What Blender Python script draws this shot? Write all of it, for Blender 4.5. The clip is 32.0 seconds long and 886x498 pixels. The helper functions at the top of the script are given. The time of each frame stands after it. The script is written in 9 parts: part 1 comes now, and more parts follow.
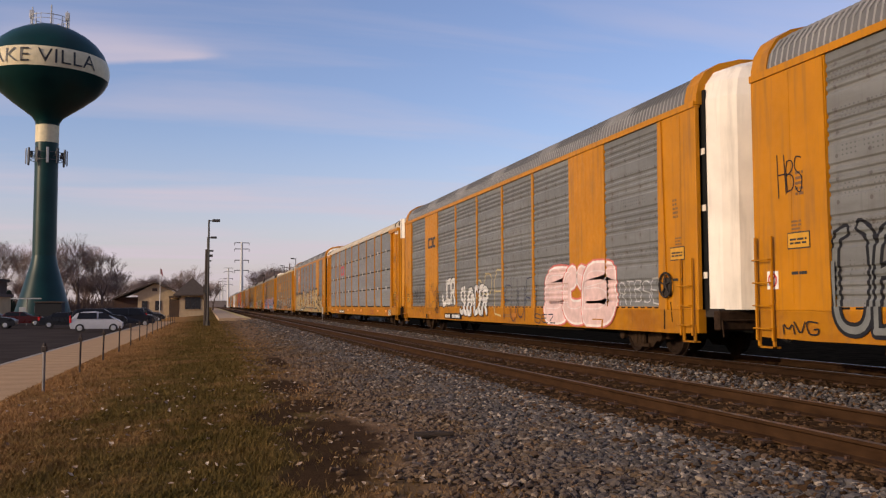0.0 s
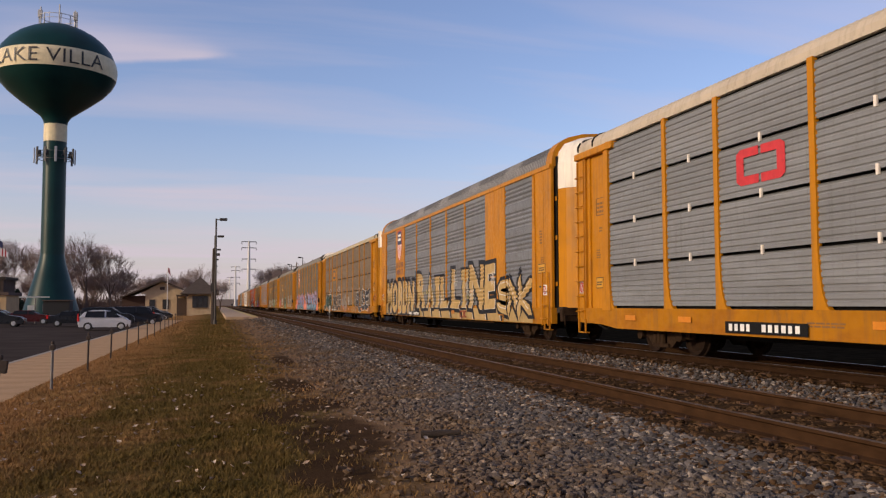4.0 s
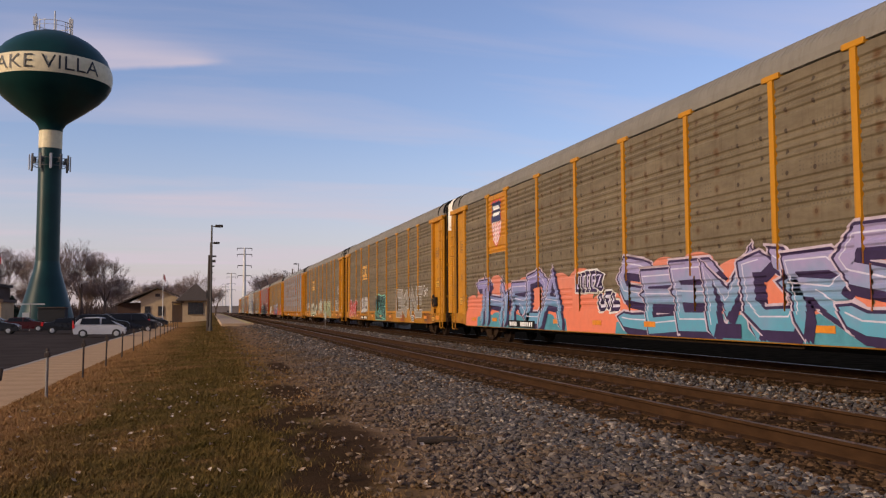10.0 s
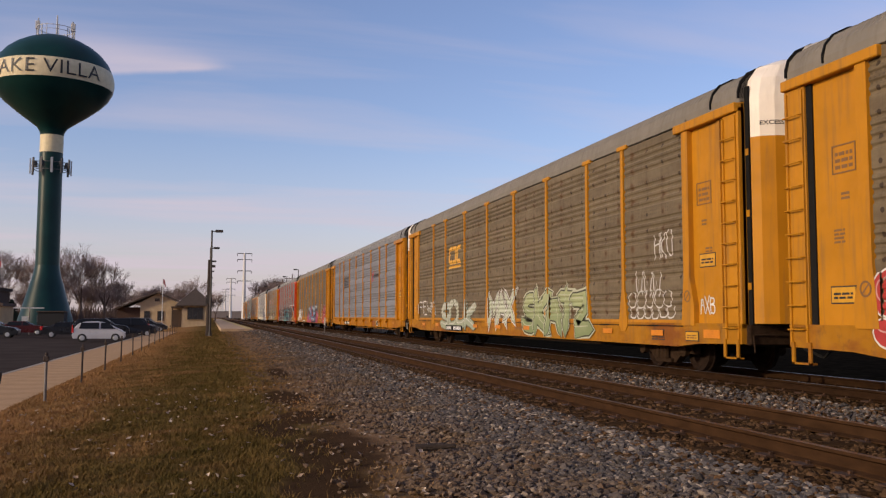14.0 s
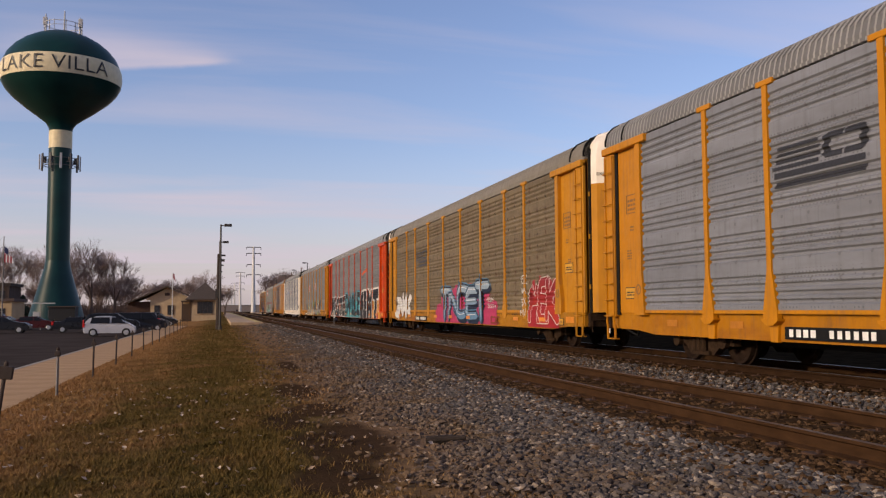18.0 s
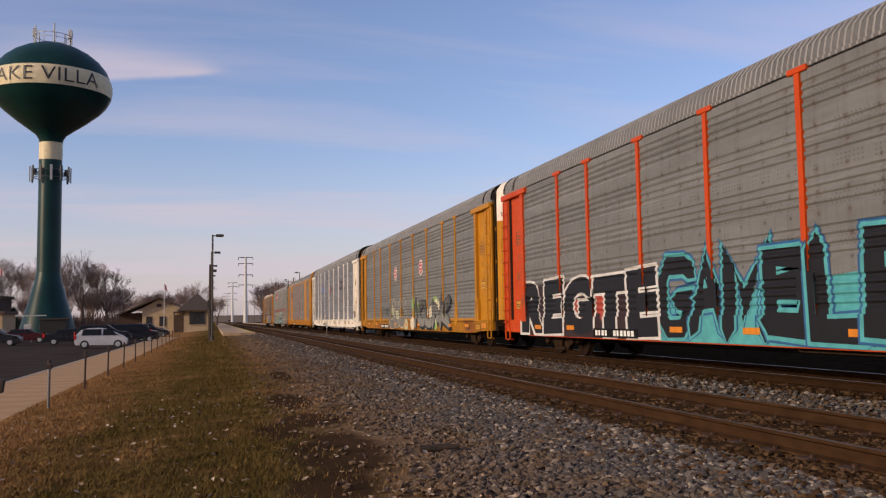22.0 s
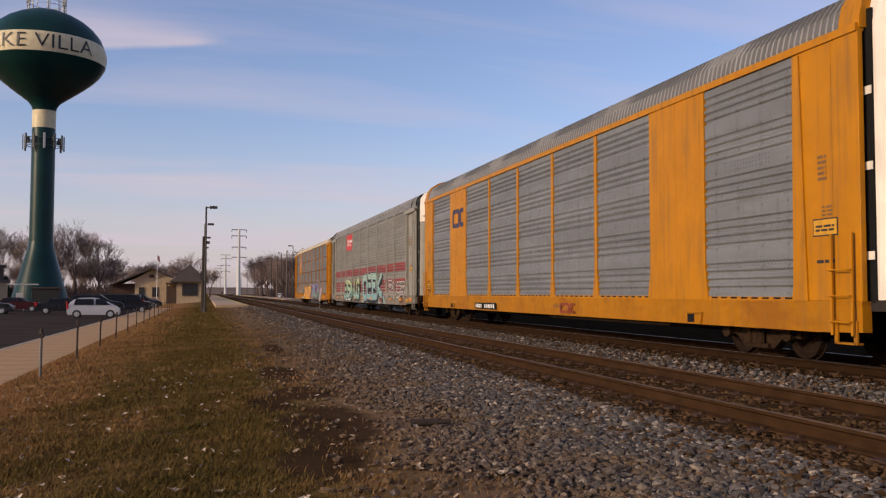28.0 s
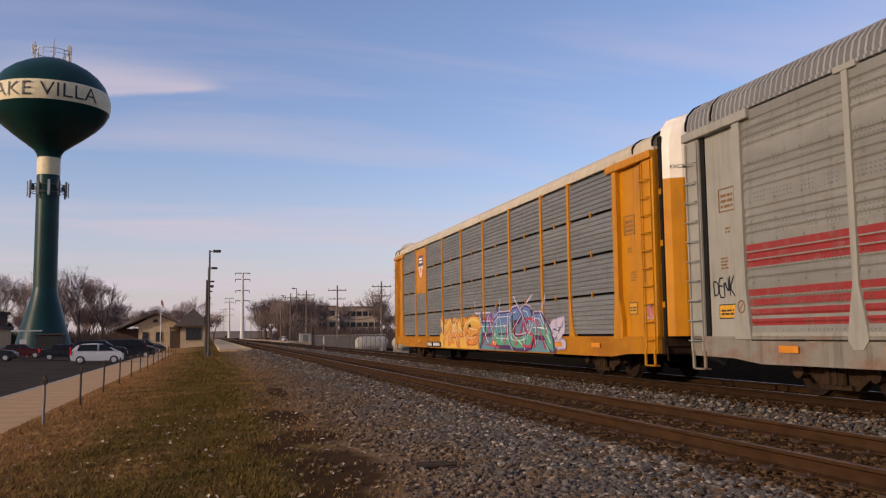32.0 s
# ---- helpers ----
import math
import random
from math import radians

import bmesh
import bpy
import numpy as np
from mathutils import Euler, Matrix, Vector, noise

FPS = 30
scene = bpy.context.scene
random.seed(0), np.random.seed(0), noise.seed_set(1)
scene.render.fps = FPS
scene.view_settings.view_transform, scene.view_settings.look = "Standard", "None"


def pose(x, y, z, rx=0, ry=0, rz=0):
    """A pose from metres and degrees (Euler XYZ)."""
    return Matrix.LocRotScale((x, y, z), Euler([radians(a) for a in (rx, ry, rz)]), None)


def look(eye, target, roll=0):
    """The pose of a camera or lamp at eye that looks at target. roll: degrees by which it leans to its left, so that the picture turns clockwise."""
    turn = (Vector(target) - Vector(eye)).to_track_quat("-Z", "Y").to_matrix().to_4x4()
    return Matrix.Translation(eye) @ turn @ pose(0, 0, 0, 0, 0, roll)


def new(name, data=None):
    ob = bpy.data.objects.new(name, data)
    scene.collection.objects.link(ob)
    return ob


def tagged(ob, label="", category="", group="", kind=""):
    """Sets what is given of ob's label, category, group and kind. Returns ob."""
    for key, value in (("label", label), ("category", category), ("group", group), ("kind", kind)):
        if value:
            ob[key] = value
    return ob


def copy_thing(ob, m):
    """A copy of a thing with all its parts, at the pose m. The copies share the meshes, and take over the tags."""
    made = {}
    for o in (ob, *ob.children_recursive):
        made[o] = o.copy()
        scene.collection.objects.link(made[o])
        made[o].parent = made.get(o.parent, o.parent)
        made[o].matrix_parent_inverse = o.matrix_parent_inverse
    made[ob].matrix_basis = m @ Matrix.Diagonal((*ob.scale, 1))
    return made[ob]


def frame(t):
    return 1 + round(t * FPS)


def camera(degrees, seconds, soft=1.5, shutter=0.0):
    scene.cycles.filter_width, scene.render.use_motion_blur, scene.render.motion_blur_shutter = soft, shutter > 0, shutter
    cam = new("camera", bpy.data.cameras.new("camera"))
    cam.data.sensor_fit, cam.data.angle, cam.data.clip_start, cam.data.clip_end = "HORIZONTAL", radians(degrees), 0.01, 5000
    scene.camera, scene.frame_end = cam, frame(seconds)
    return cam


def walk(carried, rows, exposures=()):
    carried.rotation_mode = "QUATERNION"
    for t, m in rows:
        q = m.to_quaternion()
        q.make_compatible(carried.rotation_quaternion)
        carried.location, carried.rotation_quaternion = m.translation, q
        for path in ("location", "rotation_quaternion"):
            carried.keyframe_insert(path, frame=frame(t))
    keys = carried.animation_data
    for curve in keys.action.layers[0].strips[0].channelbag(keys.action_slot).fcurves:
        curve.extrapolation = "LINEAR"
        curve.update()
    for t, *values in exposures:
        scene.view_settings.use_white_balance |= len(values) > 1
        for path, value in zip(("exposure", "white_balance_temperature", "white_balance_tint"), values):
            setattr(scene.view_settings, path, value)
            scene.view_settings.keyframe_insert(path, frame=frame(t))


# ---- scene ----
cam = camera(52.96, 32.0, 1.25)
PATH = [
    (0.0, pose(0, 0, 1.108, 93.600, 0.186, -14.700)),
    (0.5, pose(0, 0, 1.108, 93.700, 0.248, -14.521)),
    (1.0, pose(0, 0, 1.108, 93.687, 0.329, -14.370)),
    (1.5, pose(0, 0, 1.108, 93.582, 0.298, -14.199)),
    (2.0, pose(0, 0, 1.108, 93.494, 0.358, -14.070)),
    (2.5, pose(0, 0, 1.108, 93.434, 0.376, -14.059)),
    (3.0, pose(0, 0, 1.108, 93.448, 0.359, -14.052)),
    (3.5, pose(0, 0, 1.108, 93.490, 0.191, -14.131)),
    (5.5, pose(0, 0, 1.108, 94.013, 0.038, -14.648)),
    (6.0, pose(0, 0, 1.108, 94.379, -0.183, -14.759)),
    (6.5, pose(0, 0, 1.108, 94.704, -0.192, -14.793)),
    (7.0, pose(0, 0, 1.108, 94.787, 0.153, -14.668)),
    (7.5, pose(0, 0, 1.108, 94.714, 0.309, -14.519)),
    (8.0, pose(0, 0, 1.108, 94.549, 0.255, -14.410)),
    (8.5, pose(0, 0, 1.108, 94.347, 0.307, -14.344)),
    (9.0, pose(0, 0, 1.108, 94.163, -0.001, -14.412)),
    (9.5, pose(0, 0, 1.108, 94.103, 0.001, -14.506)),
    (10.0, pose(0, 0, 1.108, 93.931, 0.245, -14.523)),
    (10.5, pose(0, 0, 1.108, 93.846, 0.305, -14.583)),
    (11.0, pose(0, 0, 1.108, 93.747, 0.246, -14.659)),
    (11.5, pose(0, 0, 1.108, 94.078, 0.302, -14.711)),
    (12.0, pose(0, 0, 1.108, 94.307, 0.554, -14.733)),
    (12.5, pose(0, 0, 1.108, 94.265, 0.484, -14.733)),
    (13.0, pose(0, 0, 1.108, 94.289, -0.107, -14.639)),
    (13.5, pose(0, 0, 1.108, 94.336, -0.321, -14.600)),
    (14.0, pose(0, 0, 1.108, 94.359, -0.143, -14.550)),
    (14.5, pose(0, 0, 1.108, 94.393, 0.154, -14.399)),
    (16.5, pose(0, 0, 1.108, 93.988, 0.245, -13.936)),
    (17.0, pose(0, 0, 1.108, 93.834, 0.421, -13.918)),
    (17.5, pose(0, 0, 1.108, 93.859, 0.420, -13.874)),
    (18.0, pose(0, 0, 1.108, 93.858, 0.289, -13.966)),
    (18.5, pose(0, 0, 1.108, 93.913, 0.491, -14.084)),
    (19.0, pose(0, 0, 1.108, 93.958, 0.558, -14.179)),
    (19.5, pose(0, 0, 1.108, 93.936, 0.519, -14.249)),
    (20.0, pose(0, 0, 1.108, 94.025, 0.820, -14.176)),
    (20.5, pose(0, 0, 1.108, 94.091, 0.667, -14.087)),
    (21.0, pose(0, 0, 1.108, 94.201, 0.823, -14.171)),
    (21.5, pose(0, 0, 1.108, 94.324, 0.885, -14.282)),
    (22.0, pose(0, 0, 1.108, 94.391, 0.856, -14.424)),
    (22.5, pose(0, 0, 1.108, 94.469, 0.653, -14.431)),
    (23.0, pose(0, 0, 1.108, 94.596, 0.676, -14.427)),
    (23.5, pose(0, 0, 1.108, 94.667, 0.730, -14.487)),
    (24.0, pose(0, 0, 1.108, 94.601, 0.715, -14.545)),
    (24.5, pose(0, 0, 1.108, 94.389, 0.720, -14.498)),
    (25.0, pose(0, 0, 1.108, 94.240, 0.849, -14.462)),
    (25.5, pose(0, 0, 1.108, 94.086, 0.789, -14.455)),
    (26.0, pose(0, 0, 1.108, 93.735, 0.516, -14.501)),
    (26.5, pose(0, 0, 1.108, 93.249, 0.261, -14.642)),
    (28.5, pose(0, 0, 1.108, 92.839, -0.223, -14.963)),
    (29.0, pose(0, 0, 1.108, 93.086, -0.138, -15.148)),
    (29.5, pose(0, 0, 1.108, 93.246, 0.116, -14.895)),
    (30.0, pose(0, 0, 1.108, 93.363, 0.274, -14.778)),
    (30.5, pose(0, 0, 1.108, 93.298, 0.325, -14.864)),
    (31.0, pose(0, 0, 1.108, 93.220, 0.319, -14.949)),
    (31.5, pose(0, 0, 1.108, 93.126, 0.736, -14.835)),
    (32.0, pose(0, 0, 1.108, 95.442, 0.685, -14.611)),
]
walk(cam, PATH, exposures=[(0, 0.0), (23, 0.0), (24, -0.06), (25, -0.12), (26, -0.3), (29, 0.08), (30, 0.04), (32, 0.0)])

# ---- light ----
SUN_AZ = radians(252)      # where the sun stands, clockwise from +y
SUN_EL = radians(15)
sun_dir = Vector((math.sin(SUN_AZ) * math.cos(SUN_EL), math.cos(SUN_AZ) * math.cos(SUN_EL), math.sin(SUN_EL)))
sun_data = bpy.data.lights.new("sun", "SUN")
sun_data.energy, sun_data.angle, sun_data.color = 3.0, radians(0.6), (1.0, 0.775, 0.50)
sun = new("sun", sun_data)
sun.matrix_world = look(sun_dir * 50, (0, 0, 0))

world = bpy.data.worlds.new("sky")
scene.world = world
world.use_nodes = True
wn, wl = world.node_tree.nodes, world.node_tree.links
wn.clear()


def wnode(kind, **kw):
    n = wn.new(kind)
    for k, v in kw.items():
        n.inputs[k].default_value = v
    return n


def wmath(op, a, b=None, clamp=False):
    n = wn.new("ShaderNodeMath")
    n.operation, n.use_clamp = op, clamp
    for i, v in enumerate((a, b)):
        if v is None:
            continue
        if isinstance(v, (int, float)):
            n.inputs[i].default_value = v
        else:
            wl.new(v, n.inputs[i])
    return n.outputs[0]


sky = wn.new("ShaderNodeTexSky")
sky.sky_type, sky.sun_disc = "NISHITA", False
sky.sun_elevation, sky.sun_rotation = SUN_EL, SUN_AZ
sky.air_density, sky.dust_density, sky.ozone_density = 1.0, 1.0, 2.5
coord = wn.new("ShaderNodeTexCoord")
sep = wn.new("ShaderNodeSeparateXYZ")
wl.new(coord.outputs["Generated"], sep.inputs[0])
# thin streaks of cirrus: noise on the plane of a high cloud layer
zc = wmath("MAXIMUM", sep.outputs["Z"], 0.02)
flat = wn.new("ShaderNodeCombineXYZ")
wl.new(wmath("DIVIDE", sep.outputs["X"], wmath("ADD", zc, 0.08)), flat.inputs[0])
wl.new(wmath("DIVIDE", sep.outputs["Y"], wmath("ADD", zc, 0.08)), flat.inputs[1])
mp = wn.new("ShaderNodeMapping")
mp.inputs["Scale"].default_value = (0.42, 1.5, 1.0)
mp.inputs["Rotation"].default_value = (0, 0, radians(14))
mp.inputs["Location"].default_value = (1.3, 0.35, 0.0)
wl.new(flat.outputs[0], mp.inputs["Vector"])
cn = wnode("ShaderNodeTexNoise", Scale=0.9, Detail=6.0, Roughness=0.52, Distortion=0.35)
wl.new(mp.outputs[0], cn.inputs["Vector"])
cover = wn.new("ShaderNodeMapRange")
cover.inputs["From Min"].default_value, cover.inputs["From Max"].default_value = 0.44, 0.72
wl.new(cn.outputs["Fac"], cover.inputs["Value"])
# milky haze towards the horizon
haze = wn.new("ShaderNodeMapRange")
haze.interpolation_type = "SMOOTHSTEP"
haze.inputs["From Min"].default_value, haze.inputs["From Max"].default_value = 0.20, 0.02
wl.new(sep.outputs["Z"], haze.inputs["Value"])
amount = wmath("ADD", wmath("MULTIPLY", cover.outputs[0], 0.55), wmath("MULTIPLY", haze.outputs[0], 0.46), clamp=True)
# one bright plume of cirrus, sharp along its foot and frayed upwards
wisp_tip = Vector((0.0259, 0.9635, 0.2664)).normalized()
wisp_u = (Vector((-0.1092, 0.9622, 0.2495)) - wisp_tip).normalized()
wisp_v = wisp_u.cross(wisp_tip).normalized()
wisp_v = wisp_v if wisp_v.z > 0 else -wisp_v
wob = wnode("ShaderNodeTexNoise", Scale=16.0, Detail=6.0, Roughness=0.62)
wl.new(coord.outputs["Generated"], wob.inputs["Vector"])


def along(v):
    n = wn.new("ShaderNodeVectorMath")
    n.operation = "DOT_PRODUCT"
    wl.new(coord.outputs["Generated"], n.inputs[0])
    n.inputs[1].default_value = v
    return n.outputs["Value"]


def wramp(v, lo, hi):
    n = wn.new("ShaderNodeMapRange")
    n.interpolation_type = "SMOOTHSTEP"
    n.inputs["From Min"].default_value, n.inputs["From Max"].default_value = lo, hi
    wl.new(v, n.inputs["Value"])
    return n.outputs[0]


wobble = wmath("MULTIPLY", wmath("SUBTRACT", wob.outputs["Fac"], 0.5), 0.020)
wu = wmath("ADD", wmath("SUBTRACT", along(wisp_u), wisp_tip.dot(wisp_u)), wobble)
wv = wmath("ADD", wmath("SUBTRACT", along(wisp_v), wisp_tip.dot(wisp_v)), wmath("MULTIPLY", wobble, 0.35))
thick = wmath("ADD", wmath("MULTIPLY", wmath("MAXIMUM", wu, 0.0), 0.20), 0.004)
frayed = wmath("DIVIDE", wv, thick)
plume = wmath("POWER", 2.718, wmath("MULTIPLY", wmath("MULTIPLY", frayed, frayed), -1.0))
ends = wmath("MULTIPLY", wramp(wu, 0.0, 0.05), wmath("SUBTRACT", 1.0, wramp(wu, 0.13, 0.26)))
front = wmath("GREATER_THAN", along(wisp_tip), 0.5)
wisp = wmath("MULTIPLY", wmath("MULTIPLY", plume, ends), wmath("MULTIPLY", wramp(wv, -0.004, 0.003), wmath("MULTIPLY", front, 0.66)))
amount = wmath("ADD", amount, wisp, clamp=True)
mixc = wn.new("ShaderNodeMix")
mixc.data_type = "RGBA"
mixc.inputs["B"].default_value = (4.4, 3.75, 4.25, 1.0)
wl.new(amount, mixc.inputs["Factor"])
tint = wn.new("ShaderNodeMix")
tint.data_type, tint.blend_type = "RGBA", "MULTIPLY"
tint.inputs["Factor"].default_value = 1.0
tint.inputs["B"].default_value = (1.27, 1.07, 1.20, 1.0)
wl.new(sky.outputs[0], tint.inputs["A"])
wl.new(tint.outputs["Result"], mixc.inputs["A"])
bg = wnode("ShaderNodeBackground", Strength=0.15)
wl.new(mixc.outputs["Result"], bg.inputs["Color"])
wout = wn.new("ShaderNodeOutputWorld")
wl.new(bg.outputs[0], wout.inputs["Surface"])

# ---- materials ----


class Mat:
    """A small node-graph writer round one Principled surface."""

    def __init__(self, name, rough=0.6, metal=0.0):
        self.m = bpy.data.materials.new(name)
        self.m.use_nodes = True
        self.n, self.l = self.m.node_tree.nodes, self.m.node_tree.links
        self.b = self.n["Principled BSDF"]
        self.b.inputs["Roughness"].default_value = rough
        self.b.inputs["Metallic"].default_value = metal
        self.co = self.n.new("ShaderNodeTexCoord").outputs["Object"]

    def put(self, sock, v):
        if isinstance(v, (int, float)):
            sock.default_value = v
        elif isinstance(v, tuple):
            sock.default_value = (*v, 1.0) if len(v) == 3 and sock.type == "RGBA" else v
        else:
            self.l.new(v, sock)

    def noise(self, scale, detail=4.0, rough=0.55, stretch=None, vec=None):
        v = vec or self.co
        if stretch:
            mpn = self.n.new("ShaderNodeMapping")
            mpn.inputs["Scale"].default_value = stretch
            self.l.new(v, mpn.inputs["Vector"])
            v = mpn.outputs[0]
        t = self.n.new("ShaderNodeTexNoise")
        t.inputs["Scale"].default_value, t.inputs["Detail"].default_value, t.inputs["Roughness"].default_value = scale, detail, rough
        self.l.new(v, t.inputs["Vector"])
        return t.outputs["Fac"]

    def voronoi(self, scale, stretch=None, feature="F1", out="Distance"):
        v = self.co
        if stretch:
            mpn = self.n.new("ShaderNodeMapping")
            mpn.inputs["Scale"].default_value = stretch
            self.l.new(v, mpn.inputs["Vector"])
            v = mpn.outputs[0]
        t = self.n.new("ShaderNodeTexVoronoi")
        t.feature = feature
        t.inputs["Scale"].default_value = scale
        self.l.new(v, t.inputs["Vector"])
        return t.outputs[out]

    def ramp(self, v, lo, hi, a=0.0, b=1.0):
        r = self.n.new("ShaderNodeMapRange")
        for k, q in (("From Min", lo), ("From Max", hi), ("To Min", a), ("To Max", b)):
            r.inputs[k].default_value = q
        self.l.new(v, r.inputs["Value"])
        return r.outputs[0]

    def math(self, op, a, b=0.0, clamp=False):
        t = self.n.new("ShaderNodeMath")
        t.operation, t.use_clamp = op, clamp
        self.put(t.inputs[0], a)
        self.put(t.inputs[1], b)
        return t.outputs[0]

    def mix(self, f, a, b):
        t = self.n.new("ShaderNodeMix")
        t.data_type = "RGBA"
        self.put(t.inputs["Factor"], f)
        self.put(t.inputs["A"], a)
        self.put(t.inputs["B"], b)
        return t.outputs["Result"]

    def axis(self, which):
        s = self.n.new("ShaderNodeSeparateXYZ")
        self.l.new(self.co, s.inputs[0])
        return s.outputs[which]

    def random(self):
        return self.n.new("ShaderNodeObjectInfo").outputs["Random"]

    def island(self):
        return self.n.new("ShaderNodeNewGeometry").outputs["Random Per Island"]

    def color(self, v):
        self.put(self.b.inputs["Base Color"], v)
        return self

    def spec(self, v):
        self.b.inputs["Specular IOR Level"].default_value = v
        return self

    def rough(self, v):
        self.put(self.b.inputs["Roughness"], v)
        return self

    def bump(self, v, strength=0.3, dist=0.02):
        t = self.n.new("ShaderNodeBump")
        t.inputs["Strength"].default_value, t.inputs["Distance"].default_value = strength, dist
        self.l.new(v, t.inputs["Height"])
        self.l.new(t.outputs[0], self.b.inputs["Normal"])
        return self


def shade(c, k):
    return tuple(min(1.0, v * k) for v in c)


def paint(name, c, rough=0.45, grime=0.5, rust=0.25, blot=0.0):
    """Weathered paint: faded blotches, downward streaks of grime, specks of rust."""
    m = Mat(name, rough).spec(0.16)
    fade = m.ramp(m.noise(1.3, 5), 0.3, 0.75)
    base = m.mix(fade, shade(c, 0.86), shade(c, 1.08))
    streak = m.ramp(m.noise(5.0, 4, stretch=(1, 1.5, 0.12)), 0.5, 0.78, 0, grime)
    base = m.mix(streak, base, (0.09, 0.07, 0.055))
    speck = m.ramp(m.noise(22.0, 5, 0.7), 0.66, 0.74, 0, rust)
    base = m.mix(speck, base, (0.14, 0.055, 0.025))
    if blot:
        base = m.mix(m.ramp(m.noise(1.1, 6, 0.62, stretch=(1, 0.7, 1.6)), 0.50, 0.66, 0, blot), base, (0.17, 0.050, 0.014))
        base = m.mix(m.ramp(m.noise(3.7, 6, 0.7, stretch=(1, 1, 0.5)), 0.55, 0.75, 0, blot), base, (0.07, 0.045, 0.028))
    m.color(base).rough(m.ramp(m.noise(7.0), 0.3, 0.7, rough - 0.08, rough + 0.15))
    return m.bump(m.noise(60.0, 3), 0.06, 0.01).m


def sheet(name, c, dirt, amount=0.5, rough=0.45, metal=0.0, stripes=(), holes=True, hole_c=0.42, rust=0.0):
    """Galvanised corrugated car siding with rows of small punched holes and weather streaks."""
    m = Mat(name, rough, metal).spec(0.14)
    band = m.ramp(m.noise(0.8, 3, stretch=(1, 0.25, 2.4)), 0.35, 0.7)
    base = m.mix(band, shade(c, 0.84), shade(c, 1.12))
    per = m.ramp(m.random(), 0, 1, 0, 0.25)
    base = m.mix(per, base, shade(c, 0.75))
    mott = m.ramp(m.noise(3.0, 6, 0.62, stretch=(1, 0.5, 2.0)), 0.42, 0.72, 0, amount)
    base = m.mix(mott, base, dirt)
    streak = m.ramp(m.noise(6.0, 3, stretch=(1, 2.2, 0.1)), 0.56, 0.8, 0, 0.35)
    base = m.mix(streak, base, shade(dirt, 0.6))
    for z0, z1, sc in stripes:
        z = m.axis("Z")
        ins = m.math("MULTIPLY", m.math("GREATER_THAN", z, z0), m.math("LESS_THAN", z, z1))
        ins = m.math("MULTIPLY", ins, m.ramp(m.noise(4.0, 5), 0.3, 0.5, 0.75, 1.0))
        base = m.mix(ins, base, sc)
    if holes:
        yb, zb = m.axis("Y"), m.axis("Z")
        ry = m.math("SUBTRACT", m.math("FRACT", m.math("MULTIPLY", yb, 1.43)), 0.5)
        rz = m.math("SUBTRACT", m.math("FRACT", m.math("MULTIPLY", zb, 2.86)), 0.5)
        rd = m.math("ADD", m.math("MULTIPLY", m.math("MULTIPLY", ry, ry), 0.49), m.math("MULTIPLY", m.math("MULTIPLY", rz, rz), 0.1225))
        base = m.mix(m.math("MULTIPLY", m.math("LESS_THAN", rd, 0.0009 + 0.0009 * rust), 0.3 + 0.6 * rust), base, (0.03, 0.02, 0.015))
        halo = m.math("MULTIPLY", m.ramp(rd, 0.001, 0.012, rust, 0.0), m.ramp(m.noise(0.9, 3, stretch=(1, 1, 0.6)), 0.45, 0.62))
        base = m.mix(halo, base, (0.10, 0.052, 0.022))
        seam = m.ramp(m.math("ABSOLUTE", ry), 0.0, 0.12, 0.26, 0.0)
        base = m.mix(m.math("MULTIPLY", seam, m.ramp(m.noise(1.7, 4), 0.35, 0.65)), base, shade(dirt, 0.7))
        y, z = m.axis("Y"), m.axis("Z")
        fy = m.math("ABSOLUTE", m.math("SUBTRACT", m.math("FRACT", m.math("MULTIPLY", y, 11.0)), 0.5))
        fz = m.math("ABSOLUTE", m.math("SUBTRACT", m.math("FRACT", m.math("MULTIPLY", z, 14.0)), 0.5))
        dot = m.math("ADD", m.math("MULTIPLY", fy, fy), m.math("MULTIPLY", fz, fz))
        rows = m.math("GREATER_THAN", m.math("FRACT", m.math("MULTIPLY", z, 1.72)), 0.62)
        cols = m.math("GREATER_THAN", m.noise(2.0, 1, stretch=(0.2, 1.6, 0.2)), 0.47)
        hole = m.math("MULTIPLY", m.math("MULTIPLY", m.math("LESS_THAN", dot, 0.045), rows), cols)
        base = m.mix(m.math("MULTIPLY", hole, hole_c), base, (0.03, 0.03, 0.03))
    m.color(base).rough(m.ramp(m.noise(9.0), 0.3, 0.7, rough - 0.1, rough + 0.15))
    return m.bump(m.noise(30.0, 3), 0.05, 0.01).m


def plain(name, c, rough=0.5, metal=0.0, var=0.15, scale=6.0, bump=0.08):
    m = Mat(name, rough, metal)
    m.color(m.mix(m.ramp(m.noise(scale, 5), 0.3, 0.7), shade(c, 1 - var), shade(c, 1 + var)))
    m.rough(m.ramp(m.noise(scale * 3), 0.3, 0.7, rough - 0.07, rough + 0.1))
    return m.bump(m.noise(scale * 8, 3), bump, 0.01).m


def spray(name, c):
    """Aerosol paint, slightly uneven in cover."""
    m = Mat(name, 0.55).spec(0.25)
    m.color(m.mix(m.ramp(m.noise(4.0, 4), 0.35, 0.7), shade(c, 0.82), shade(c, 1.1)))
    return m.m


